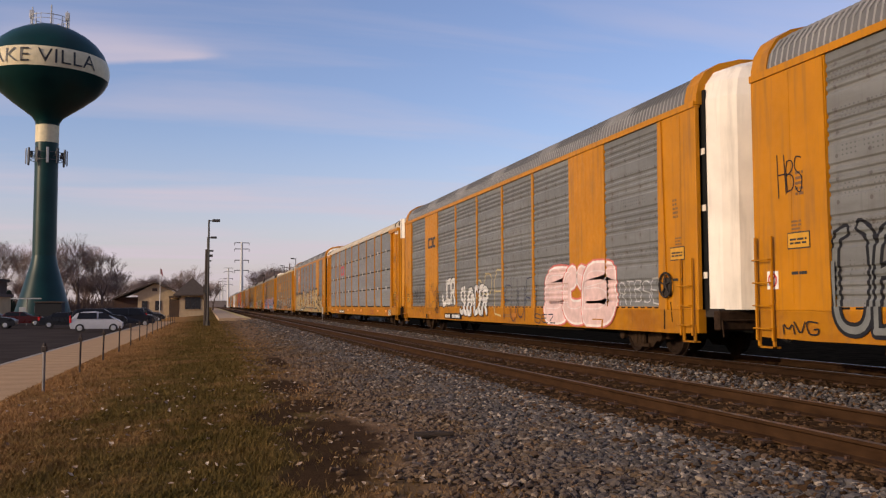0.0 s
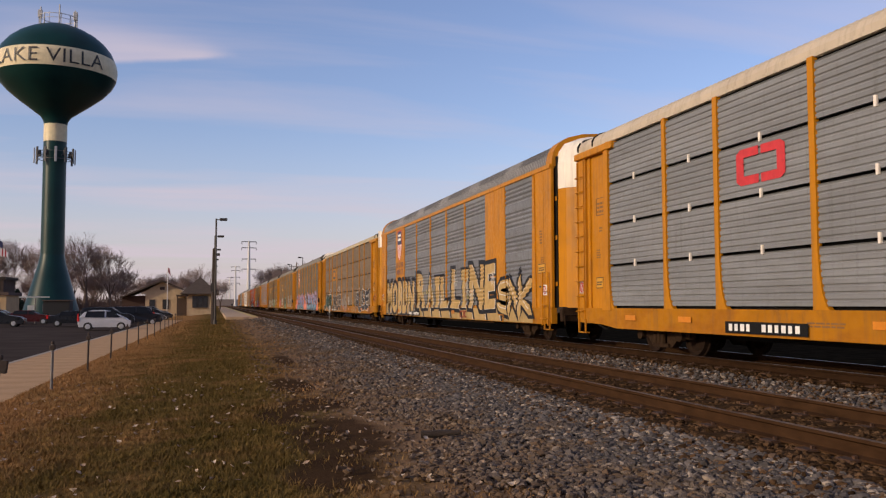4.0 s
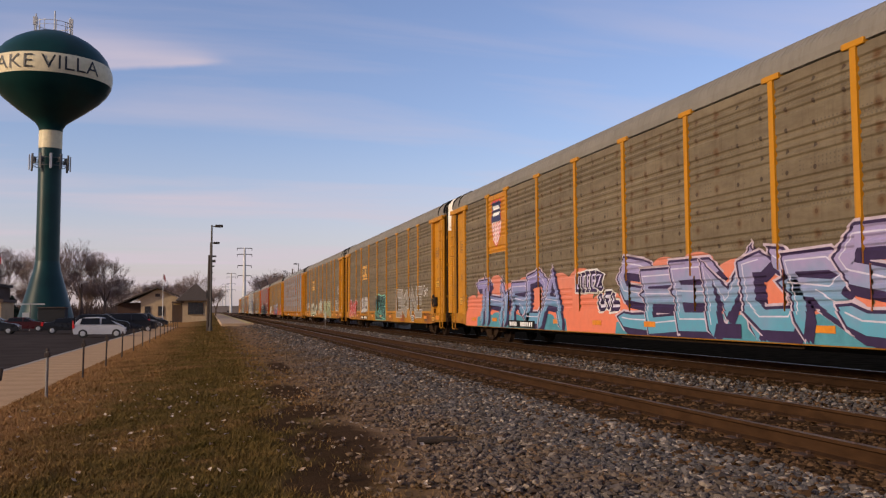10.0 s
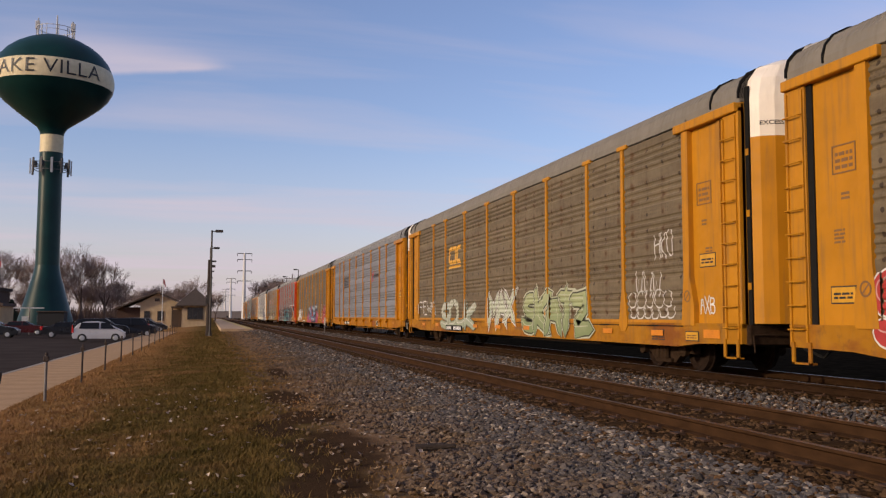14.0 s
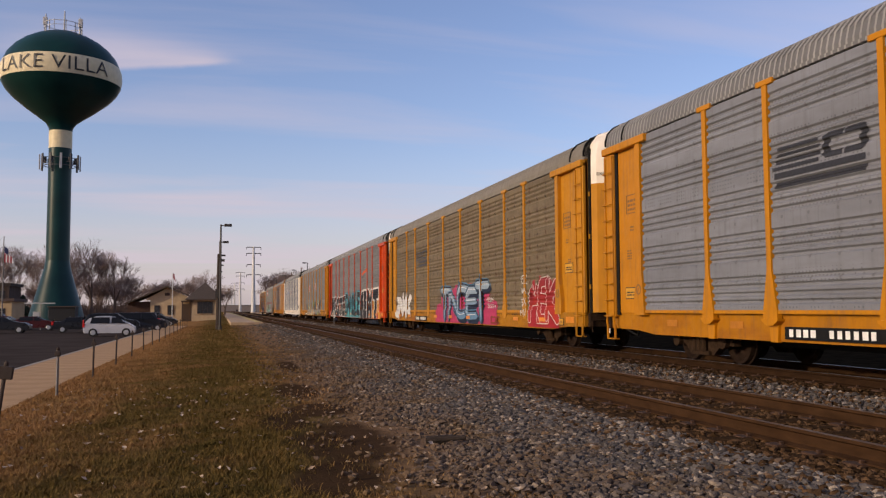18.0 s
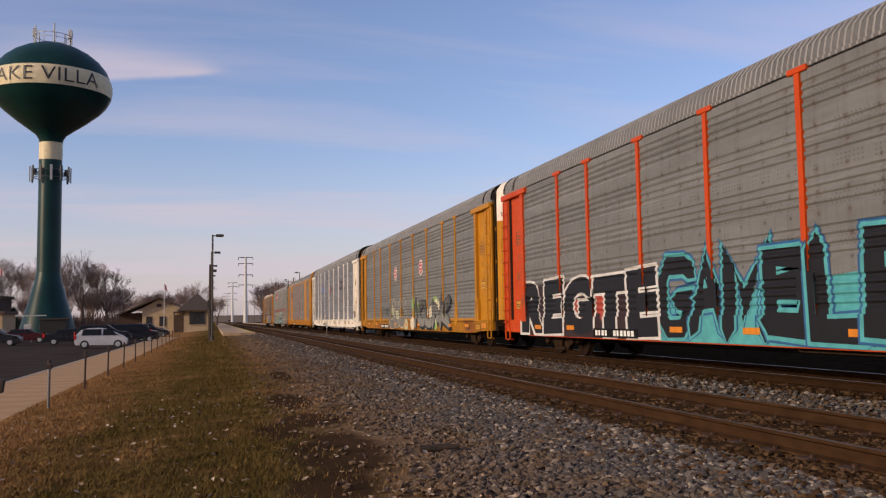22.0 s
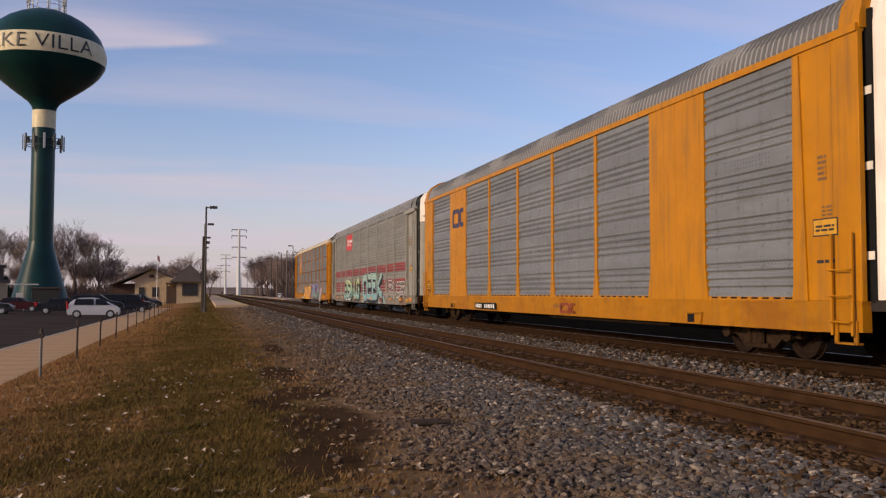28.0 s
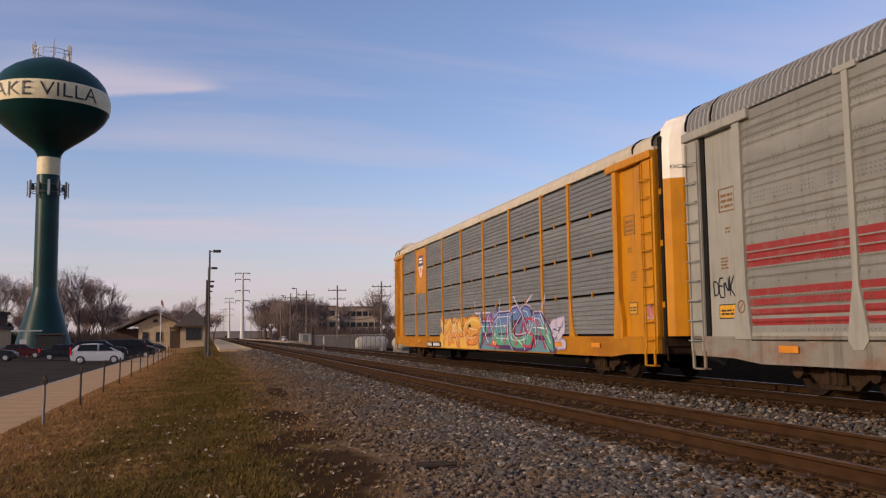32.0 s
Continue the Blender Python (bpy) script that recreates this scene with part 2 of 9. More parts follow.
def spray_fade(name, top, low, z0, z1):
    """Aerosol paint that passes from one colour into another over the height of a piece."""
    m = Mat(name, 0.55).spec(0.25)
    up = m.ramp(m.math("ADD", m.axis("Z"), m.math("MULTIPLY", m.math("SUBTRACT", m.noise(1.6, 4), 0.5), 1.3)), z0, z1)
    c = m.mix(up, low, top)
    m.color(m.mix(m.ramp(m.noise(5.0, 4), 0.4, 0.75, 0, 0.35), c, shade(c_mean(top, low), 0.75)))
    return m.m


def c_mean(a, b):
    return tuple((u + v) / 2 for u, v in zip(a, b))


YELLOW = (0.46, 0.186, 0.005)
YELLOW_OLD = (0.45, 0.195, 0.010)
M = {}
M["yellow"] = paint("yellow_paint", YELLOW, 0.42, 0.5, 0.45)
M["yellow_old"] = paint("aged_yellow_paint", YELLOW_OLD, 0.5, 0.55, 0.45)
M["yellow_sill"] = paint("grimy_yellow_paint", shade(YELLOW, 0.82), 0.6, 0.35, 0.8, 0.4)
M["yellow_sill_old"] = paint("rusty_yellow_paint", shade(YELLOW_OLD, 0.76), 0.6, 0.4, 0.9, 0.75)
M["orange"] = paint("orange_paint", (0.50, 0.058, 0.005), 0.42, 0.3, 0.2)
M["white"] = paint("white_paint", (0.78, 0.72, 0.63), 0.42, 0.3, 0.2)
M["grey_paint"] = paint("light_grey_paint", (0.28, 0.27, 0.235), 0.5, 0.4, 0.3)
M["grey_sill"] = paint("grimy_grey_paint", (0.20, 0.185, 0.155), 0.6, 0.7, 0.5, 0.55)
M["cream_roof"] = paint("cream_roof_paint", (0.50, 0.43, 0.33), 0.55, 0.3, 0.25)
M["tan_roof"] = paint("tan_roof_paint", (0.42, 0.36, 0.24), 0.6, 0.4, 0.4)
def ribbed_roof(name, low, high, dirt):
    """Galvanised ribbed roofing: the rib crests are coloured lighter than the flats, as if lit."""
    m = Mat(name, 0.5).spec(0.2)
    f_ = m.math("FRACT", m.math("MULTIPLY", m.math("ADD", m.axis("Y"), 13.65), ROOF_RIBS / 27.3))
    # light on the ribs is painted in: pale crests, darker flats
    crest = m.math("MULTIPLY", m.math("GREATER_THAN", f_, 0.56), m.math("LESS_THAN", f_, 0.86))
    crest = m.math("MULTIPLY", crest, m.ramp(m.noise(1.2, 4), 0.3, 0.6, 0.55, 1.0))
    flat_c = m.mix(m.ramp(m.noise(0.9, 5), 0.3, 0.7), shade(low, 0.85), shade(low, 1.12))
    base = m.mix(crest, flat_c, high)
    base = m.mix(m.ramp(m.noise(5.0, 4, stretch=(0.3, 1.5, 0.3)), 0.5, 0.8, 0, 0.4), base, dirt)
    return m.color(base).bump(m.noise(50.0, 3), 0.05, 0.01).m


ROOF_RIBS = 180
M["grey_roof"] = ribbed_roof("galvanised_roof", (0.135, 0.134, 0.132), (0.30, 0.295, 0.28), (0.10, 0.092, 0.08))
M["brown_roof"] = paint("weathered_roof", (0.195, 0.178, 0.148), 0.65, 0.3, 0.2)
M["sheet_grey"] = sheet("galvanised_siding", (0.175, 0.18, 0.178), (0.100, 0.095, 0.085), 0.4, rust=0.25)
M["sheet_new"] = sheet("bright_siding", (0.180, 0.190, 0.205), (0.11, 0.106, 0.102), 0.35)
M["sheet_blue"] = sheet("blue_grey_siding", (0.200, 0.212, 0.238), (0.110, 0.106, 0.112), 0.3)
M["sheet_brown"] = sheet("brown_weathered_siding", (0.168, 0.133, 0.084), (0.074, 0.052, 0.032), 0.55, 0.6, hole_c=0.35, rust=0.9)
M["sheet_tan"] = sheet("tan_weathered_siding", (0.20, 0.155, 0.108), (0.10, 0.070, 0.045), 0.5, 0.6, holes=False)
M["sheet_dull"] = sheet("dull_slat_siding", (0.165, 0.172, 0.178), (0.10, 0.095, 0.09), 0.45, holes=False)
M["sheet_plain"] = sheet("grey_slat_siding", (0.215, 0.225, 0.235), (0.135, 0.13, 0.125), 0.35, holes=False)
RED = (0.23, 0.030, 0.029)
M["sheet_red"] = sheet("red_striped_siding", (0.215, 0.213, 0.193), (0.13, 0.113, 0.092), 0.35, stripes=[(z - 0.058, z + 0.058, RED) for z in (1.24, 1.41, 1.58, 1.75, 2.25, 2.39, 2.53)])
M["dark"] = plain("dark_steel", (0.035, 0.03, 0.027), 0.7)
M["black"] = plain("black_paint", (0.012, 0.012, 0.012), 0.6)
M["truck"] = plain("rusty_cast_steel", (0.030, 0.018, 0.011), 0.9, 0.0, 0.4, 9.0, 0.3)
M["wheel"] = plain("wheel_steel", (0.018, 0.011, 0.008), 0.9, 0.0, 0.4, 7.0, 0.2)
for grimy in ("dark", "black", "truck", "wheel"):
    M[grimy].node_tree.nodes["Principled BSDF"].inputs["Specular IOR Level"].default_value = 0.08
M["plate_yellow"] = plain("yellow_placard", (0.55, 0.28, 0.012), 0.4)
M["reflector"] = plain("orange_reflector", (0.58, 0.20, 0.008), 0.35)
M["amber"] = plain("aged_amber_reflector", (0.26, 0.115, 0.008), 0.4)
M["faded_orange"] = plain("faded_orange_reflector", (0.37, 0.135, 0.006), 0.6)
M["rusty_mark"] = plain("faded_brown_stencil", (0.17, 0.085, 0.03), 0.6)
M["mark_white"] = plain("white_stencil", (0.75, 0.75, 0.72), 0.5)
M["mark_black"] = plain("black_stencil", (0.02, 0.02, 0.022), 0.5)
M["mark_navy"] = plain("navy_stencil", (0.02, 0.025, 0.075), 0.5)
M["mark_red"] = plain("red_stencil", (0.5, 0.03, 0.03), 0.5)
M["brick_mark"] = plain("brick_red_stencil", (0.21, 0.035, 0.010), 0.6)
M["mark_blue"] = plain("blue_stencil", (0.13, 0.20, 0.42), 0.5)
M["mark_yellow"] = plain("yellow_stencil", (0.62, 0.33, 0.03), 0.5)


# ---- mesh building ----
class MB:
    """Collects vertices and faces for one mesh."""

    def __init__(self):
        self.v, self.f = [], []

    def add(self, vs, fs):
        o = len(self.v)
        self.v += [tuple(p) for p in vs]
        self.f += [tuple(i + o for i in f) for f in fs]
        return self

    def box(self, x0, x1, y0, y1, z0, z1, c=0.0):
        if c <= 0:
            vs = [(x, y, z) for z in (z0, z1) for y in (y0, y1) for x in (x0, x1)]
            return self.add(vs, [(0, 2, 3, 1), (4, 5, 7, 6), (0, 1, 5, 4), (2, 6, 7, 3), (0, 4, 6, 2), (1, 3, 7, 5)])
        ring = [(x0 + c, y0), (x1 - c, y0), (x1, y0 + c), (x1, y1 - c), (x1 - c, y1), (x0 + c, y1), (x0, y1 - c), (x0, y0 + c)]
        cx, cy = (x0 + x1) / 2, (y0 + y1) / 2
        inn = [(min(max(x, x0 + c), x1 - c), min(max(y, y0 + c), y1 - c)) for x, y in ring]
        vs = [(x, y, z0) for x, y in inn] + [(x, y, z0 + c) for x, y in ring] + [(x, y, z1 - c) for x, y in ring] + [(x, y, z1) for x, y in inn]
        fs = [tuple(range(7, -1, -1)), tuple(range(24, 32))]
        for k in range(3):
            for i in range(8):
                j = (i + 1) % 8
                fs.append((k * 8 + i, k * 8 + j, k * 8 + 8 + j, k * 8 + 8 + i))
        return self.add(vs, fs)

    def prism(self, poly, a, b, axis="x"):
        """A polygon drawn in the two other axes, drawn out from a to b."""
        n = len(poly)

        def at(p, h):
            return {"x": (h, p[0], p[1]), "y": (p[0], h, p[1]), "z": (p[0], p[1], h)}[axis]
        vs = [at(p, a) for p in poly] + [at(p, b) for p in poly]
        fs = [tuple(range(n))[::-1], tuple(range(n, 2 * n))] + [(i, (i + 1) % n, n + (i + 1) % n, n + i) for i in range(n)]
        return self.add(vs, fs)

    def tube(self, p, q, r, r2=None, n=8, caps=True):
        p, q = Vector(p), Vector(q)
        d = (q - p).normalized()
        u = d.orthogonal().normalized()
        w = d.cross(u)
        r2 = r if r2 is None else r2
        vs = []
        for c, rr in ((p, r), (q, r2)):
            for i in range(n):
                a = 2 * math.pi * i / n
                vs.append(c + (u * math.cos(a) + w * math.sin(a)) * rr)
        fs = [(i, (i + 1) % n, n + (i + 1) % n, n + i) for i in range(n)]
        if caps:
            fs += [tuple(range(n))[::-1], tuple(range(n, 2 * n))]
        return self.add(vs, fs)

    def lathe(self, prof, n=32, cx=0.0, cy=0.0):
        """Turn (radius, z) pairs round the upright axis."""
        vs = [(cx + r * math.cos(2 * math.pi * i / n), cy + r * math.sin(2 * math.pi * i / n), z) for r, z in prof for i in range(n)]
        fs = []
        for k in range(len(prof) - 1):
            for i in range(n):
                j = (i + 1) % n
                fs.append((k * n + i, k * n + j, k * n + n + j, k * n + n + i))
        return self.add(vs, fs)

    def mesh(self, name, smooth=False):
        me = bpy.data.meshes.new(name)
        me.from_pydata(self.v, [], self.f)
        bm = bmesh.new()
        bm.from_mesh(me)
        bmesh.ops.recalc_face_normals(bm, faces=bm.faces)
        bm.to_mesh(me)
        bm.free()
        if smooth:
            me.polygons.foreach_set("use_smooth", [True] * len(me.polygons))
        return me


def part(name, mb, material, parent=None, label="", smooth=False):
    me = mb if isinstance(mb, bpy.types.Mesh) else mb.mesh(name, smooth)
    if not me.materials:
        me.materials.append(material)
    ob = new(name, me)
    if me.materials[0] != material:
        ob.material_slots[0].link = "OBJECT"
        ob.material_slots[0].material = material
    if parent:
        ob.parent = parent
    if label:
        ob["label"] = label
    return ob


def empty(name, label, category, group="", m=None, kind=""):
    ob = new(name)
    if m is not None:
        ob.matrix_world = m
    return tagged(ob, label, category, group, kind)

# ---- the ground ----
LOT_Z = -0.86


def smooth(a, b, x):
    t = min(1.0, max(0.0, (x - a) / (b - a)))
    return t * t * (3 - 2 * t)


PROFILE = [(-4000, -0.95), (-60, -0.95), (-6.5, -0.93), (-6.4, -0.80), (-4.0, -0.78), (-3.7, -0.70), (-2.5, -0.62), (0.0, -0.46), (1.2, -0.42), (2.2, -0.40), (3.3, -0.34),
           (4.5, -0.235), (4.8, -0.22), (7.2, -0.22), (8.2, -0.25), (9.3, -0.22), (11.9, -0.22), (12.6, -0.26), (14.2, -0.70), (16, -0.78), (60, -0.85), (4000, -0.95)]


def ground_z(x, y):
    for (xa, za), (xb, zb) in zip(PROFILE, PROFILE[1:]):
        if xa <= x <= xb:
            z = za + (zb - za) * (x - xa) / (xb - xa)
            break
    k = smooth(-3.9, -3.0, x) * (1 - smooth(3.6, 4.8, x)) * (1 - smooth(60, 120, y))
    if k > 0:
        z += k * (0.035 * noise.noise((x * 0.7, y * 0.45, 1.0)) + 0.02 * noise.noise((x * 2.6, y * 2.2, 5.0)))
    return z


def stations(near, step, far, grow=1.25):
    out, v, s = [], near, step
    while v < far:
        out.append(v)
        s *= grow if v > near + 40 else 1.0
        v += s
    return out + [far]


xs = sorted(set([p[0] for p in PROFILE] + [-3.7 + 0.25 * i for i in range(34)] + [-1500, -500, -200, -30, -15, 25, 40, 100, 300, 1000]))
ys = [-3000, -800, -200, -60, -25, -10] + [-5 + 0.3 * i for i in range(120)] + stations(31, 1.5, 4500)
me = bpy.data.meshes.new("ground")
nx = len(xs)
me.from_pydata([(x, y, ground_z(x, y)) for y in ys for x in xs], [],
               [(j * nx + i, j * nx + i + 1, (j + 1) * nx + i + 1, (j + 1) * nx + i) for j in range(len(ys) - 1) for i in range(nx - 1)])
me.polygons.foreach_set("use_smooth", [True] * len(me.polygons))

BARE = ((1.35, 10.4, 0.62, 1.9), (1.05, 8.3, 0.45, 1.0), (1.35, 17.2, 0.4, 1.6), (1.75, 24.5, 0.3, 2.6), (1.5, 13.6, 0.5, 0.9), (0.9, 12.6, 0.35, 1.2))
g = Mat("dormant_lawn_and_gravel", 0.95).spec(0.0)
X, Y = g.axis("X"), g.axis("Y")
big, mid, fine = g.noise(0.35, 4), g.noise(2.2, 6, 0.65), g.noise(38.0, 5, 0.7)
straw = g.mix(g.ramp(mid, 0.3, 0.72), (0.23, 0.118, 0.044), (0.37, 0.200, 0.080))
green = g.mix(g.ramp(mid, 0.3, 0.7), (0.088, 0.060, 0.019), (0.180, 0.116, 0.040))
# greener strip down the middle of the verge
patch = g.noise(0.9, 5, 0.6)
wide = g.math("SUBTRACT", 1.0, g.ramp(g.math("ABSOLUTE", g.math("ADD", X, 0.15)), 0.6, 3.4))
gf = g.ramp(g.math("ADD", g.math("MULTIPLY", wide, 0.36), g.math("MULTIPLY", patch, 0.95)), 0.52, 0.84)
lawn = g.mix(gf, straw, green)
lawn = g.mix(g.math("MULTIPLY", g.ramp(g.noise(1.7, 5, 0.65), 0.48, 0.70), wide), lawn, (0.050, 0.042, 0.012))
lawn = g.mix(g.ramp(fine, 0.35, 0.7, 0, 0.2), lawn, (0.05, 0.034, 0.018))
dirt = g.mix(g.ramp(fine, 0.3, 0.7), (0.120, 0.074, 0.042), (0.28, 0.180, 0.105))
edge = g.ramp(g.math("ADD", X, g.math("MULTIPLY", g.math("SUBTRACT", mid, 0.5), 1.6)), 1.2, 2.0)
soil = g.mix(edge, lawn, dirt)
# trampled bare patches at the lawn's edge
for bx, by, rx, ry in BARE:
    ex = g.math("DIVIDE", g.math("SUBTRACT", X, bx), rx)
    ey = g.math("DIVIDE", g.math("SUBTRACT", Y, by), ry)
    rr = g.math("ADD", g.math("ADD", g.math("MULTIPLY", ex, ex), g.math("MULTIPLY", ey, ey)), g.math("MULTIPLY", g.math("SUBTRACT", patch, 0.5), 2.4))
    soil = g.mix(g.ramp(rr, 0.6, 1.3, 0.9, 0.0), soil, g.mix(g.ramp(fine, 0.3, 0.7), (0.022, 0.013, 0.008), (0.070, 0.041, 0.024)))
# ground past the second track, its colour lowered for the train's cast shade
far_side = g.ramp(X, 12.4, 13.6)
weeds = g.mix(g.ramp(mid, 0.35, 0.65), (0.010, 0.008, 0.005), (0.026, 0.019, 0.011))
# soil under the train is coloured near black for the shade there
train_shade = g.math("MULTIPLY", g.ramp(X, 9.2, 9.7), g.math("SUBTRACT", 1.0, g.ramp(X, 11.6, 12.2)))
rusty = g.math("MULTIPLY", g.ramp(X, 4.4, 4.9), g.math("SUBTRACT", 1.0, g.ramp(X, 6.9, 7.5)))
soil = g.mix(rusty, soil, (0.040, 0.023, 0.012))
soil = g.mix(train_shade, soil, (0.014, 0.010, 0.008))
g.color(g.mix(far_side, soil, weeds))
g.bump(g.math("ADD", g.math("MULTIPLY", fine, 0.5), mid), 0.5, 0.03)
ground = part("ground", me, g.m)
tagged(ground, "dormant brown lawn and gravelly soil beside the tracks", "ground", kind="structure")

# ---- parking lot, kerb and pavement ----
asphalt = Mat("worn_asphalt", 0.9).spec(0.0)
af, am = asphalt.noise(45.0, 5, 0.7), asphalt.noise(0.4, 5)
ac = asphalt.mix(asphalt.ramp(am, 0.3, 0.7), (0.046, 0.036, 0.030), (0.074, 0.059, 0.050))
asphalt.color(asphalt.mix(asphalt.ramp(af, 0.35, 0.7, 0, 0.4), ac, (0.06, 0.054, 0.05))).bump(af, 0.3, 0.01)
lot = part("parking_lot", MB().box(-60, -6.45, 2, 135, -1.1, LOT_Z), asphalt.m)
tagged(lot, "worn dark asphalt parking lot", "parking lot", kind="structure")

concrete = Mat("buff_concrete", 0.9).spec(0.0)
cf, cm = concrete.noise(30.0, 5, 0.7), concrete.noise(0.9, 5)
cc = concrete.mix(concrete.ramp(cm, 0.3, 0.7), (0.42, 0.262, 0.140), (0.56, 0.365, 0.200))
cc = concrete.mix(concrete.ramp(concrete.random(), 0, 1, 0, 0.12), cc, (0.34, 0.235, 0.145))
concrete.color(concrete.mix(concrete.ramp(cf, 0.45, 0.75, 0, 0.35), cc, (0.2, 0.155, 0.11))).bump(cf, 0.2, 0.006)
pavement = part("pavement", MB().box(-6.3, -3.92, 4, 112, -1.0, -0.765), concrete.m)
tagged(pavement, "buff concrete footpath beside the parking lot", "pavement", kind="structure")
kerb = part("kerb", MB().box(-6.46, -6.3, 4, 112, -1.0, -0.735, 0.02), plain("kerb_concrete", (0.36, 0.30, 0.22), 0.85))
tagged(kerb, "concrete kerb along the parking lot", "kerb", kind="structure")
slab_mesh = MB().box(-1.185, 1.185, -0.745, 0.745, -0.02, 0.012, 0.004).mesh("slab")
for i in range(70):
    s = part("slab", slab_mesh, concrete.m, pavement)
    s.location = (-5.11, 5 + 1.5 * i, -0.755)

# ---- platforms ----
plat_mat = plain("sandy_platform_concrete", (0.42, 0.29, 0.17), 0.85, 0, 0.15, 1.2)
plat = part("platform", MB().box(0.9, 4.05, 91, 420, -0.5, -0.12, 0.03), plat_mat)
tagged(plat, "low sandy concrete station platform", "platform", kind="structure")
part("tactile_strip", MB().box(3.4, 4.0, 91.2, 419, -0.12, -0.11), plain("tactile_yellow", (0.5, 0.38, 0.12), 0.8), plat)
plat2 = part("platform", MB().box(12.7, 16.4, 150, 420, -0.7, 0.02, 0.03), plat_mat)
tagged(plat2, "low concrete platform beyond the second track", "platform", kind="structure")

# ---- the two tracks ----
rail_mat = Mat("rusty_rail", 0.85).spec(0.04)
rf = rail_mat.noise(9.0, 5, 0.7, stretch=(1, 0.3, 1))
rail_mat.color(rail_mat.mix(rail_mat.ramp(rf, 0.3, 0.7), (0.027, 0.0135, 0.0063), (0.056, 0.0285, 0.0135))).bump(rf, 0.2, 0.01)
# the second track's rails: rusty_rail darkened for shade below the train
shade_rail_mat = Mat("oily_rail", 0.9).spec(0.03)
of_ = shade_rail_mat.noise(9.0, 5, 0.7, stretch=(1, 0.3, 1))
shade_rail_mat.color(shade_rail_mat.mix(shade_rail_mat.ramp(of_, 0.3, 0.7), (0.017, 0.0088, 0.0045), (0.036, 0.0190, 0.0098))).bump(of_, 0.2, 0.01)
head_mat = Mat("worn_rail_head", 0.5, 0.6)
head_mat.color(head_mat.mix(head_mat.ramp(head_mat.noise(6.0, 4, stretch=(1, 0.2, 1)), 0.3, 0.7), (0.10, 0.065, 0.045), (0.2, 0.15, 0.12)))
bright_head = plain("polished_rail_head", (0.17, 0.165, 0.17), 0.38, 0.9)
tie_mat = Mat("creosoted_tie", 0.95).spec(0.0)
tf = tie_mat.noise(7.0, 6, 0.7, stretch=(0.25, 3.0, 3.0))
tc = tie_mat.mix(tie_mat.ramp(tf, 0.3, 0.7), (0.022, 0.013, 0.0075), (0.075, 0.045, 0.024))
tie_mat.color(tie_mat.mix(tie_mat.ramp(tie_mat.random(), 0, 1, 0, 0.6), tc, (0.055, 0.034, 0.019))).bump(tf, 0.7, 0.02)
plate_mat = plain("rusty_tie_plate", (0.05, 0.022, 0.009), 0.8, 0, 0.3)
RAIL_PROFILE = [(-0.075, -0.17), (0.075, -0.17), (0.075, -0.155), (0.012, -0.135), (0.010, -0.045), (0.036, -0.03), (0.036, -0.002),
                (-0.036, -0.002), (-0.036, -0.03), (-0.010, -0.045), (-0.012, -0.135), (-0.075, -0.155)]
tie_meshes = []
for k in range(4):
    mb = MB().box(-1.3, 1.3, -0.115, 0.115, -0.37, -0.172, 0.012)
    mb.v = [(x + random.uniform(-0.03, 0.03) * (abs(x) > 1.2), y + random.uniform(-0.012, 0.012), z + random.uniform(-0.012, 0.006)) for x, y, z in mb.v]
    tie_meshes.append(mb.mesh("tie"))
TRACKS = {"track_1": 5.90, "track_2": 10.61}
for tname, cx in TRACKS.items():
    track = empty(tname, "railway track of rusty rails on dark wooden ties" if tname == "track_1" else "railway track carrying the train, rusty rails on wooden ties", "track", kind="structure")
    track.location = (cx, 0, 0)
    for sx in (-0.7525, 0.7525):
        rail = part("rail", MB().prism([(x + sx, z) for x, z in RAIL_PROFILE], -120, 900, "y"), rail_mat.m if tname == "track_1" else shade_rail_mat.m, track)
        part("rail_head", MB().box(sx - 0.030, sx + 0.030, -120, 900, -0.004, 0.0), head_mat.m if tname == "track_1" else bright_head, rail, "worn running surface")
    n_near = 150
    for i in range(n_near):
        t = part("tie", tie_meshes[i % 4], tie_mat.m, track)
        t.location = (random.uniform(-0.05, 0.05), 1.5 + 0.535 * i, random.uniform(-0.012, 0.006))
        t.rotation_euler = (0, 0, random.uniform(-0.02, 0.02))
    mb = MB()
    for i in range(260):
        y = 1.5 + 0.535 * (n_near + i)
        mb.box(-1.3, 1.3, y - 0.115, y + 0.115, -0.37, -0.175)
    tagged(part("far_ties", mb, tie_mat.m, track, "row of dark wooden ties"), kind="stuff")
    mb = MB()
    for i in range(n_near):
        y = 1.5 + 0.535 * i
        for sx in (-0.7525, 0.7525):
            mb.box(sx - 0.18, sx + 0.18, y - 0.09, y + 0.09, -0.18, -0.158)
            for dx in (-0.1, 0.1):
                mb.box(sx + dx - 0.015, sx + dx + 0.015, y - 0.06, y - 0.03, -0.158, -0.13)
    tagged(part("tie_plates", mb, plate_mat, track, "rusty tie plates and spikes"), kind="stuff")

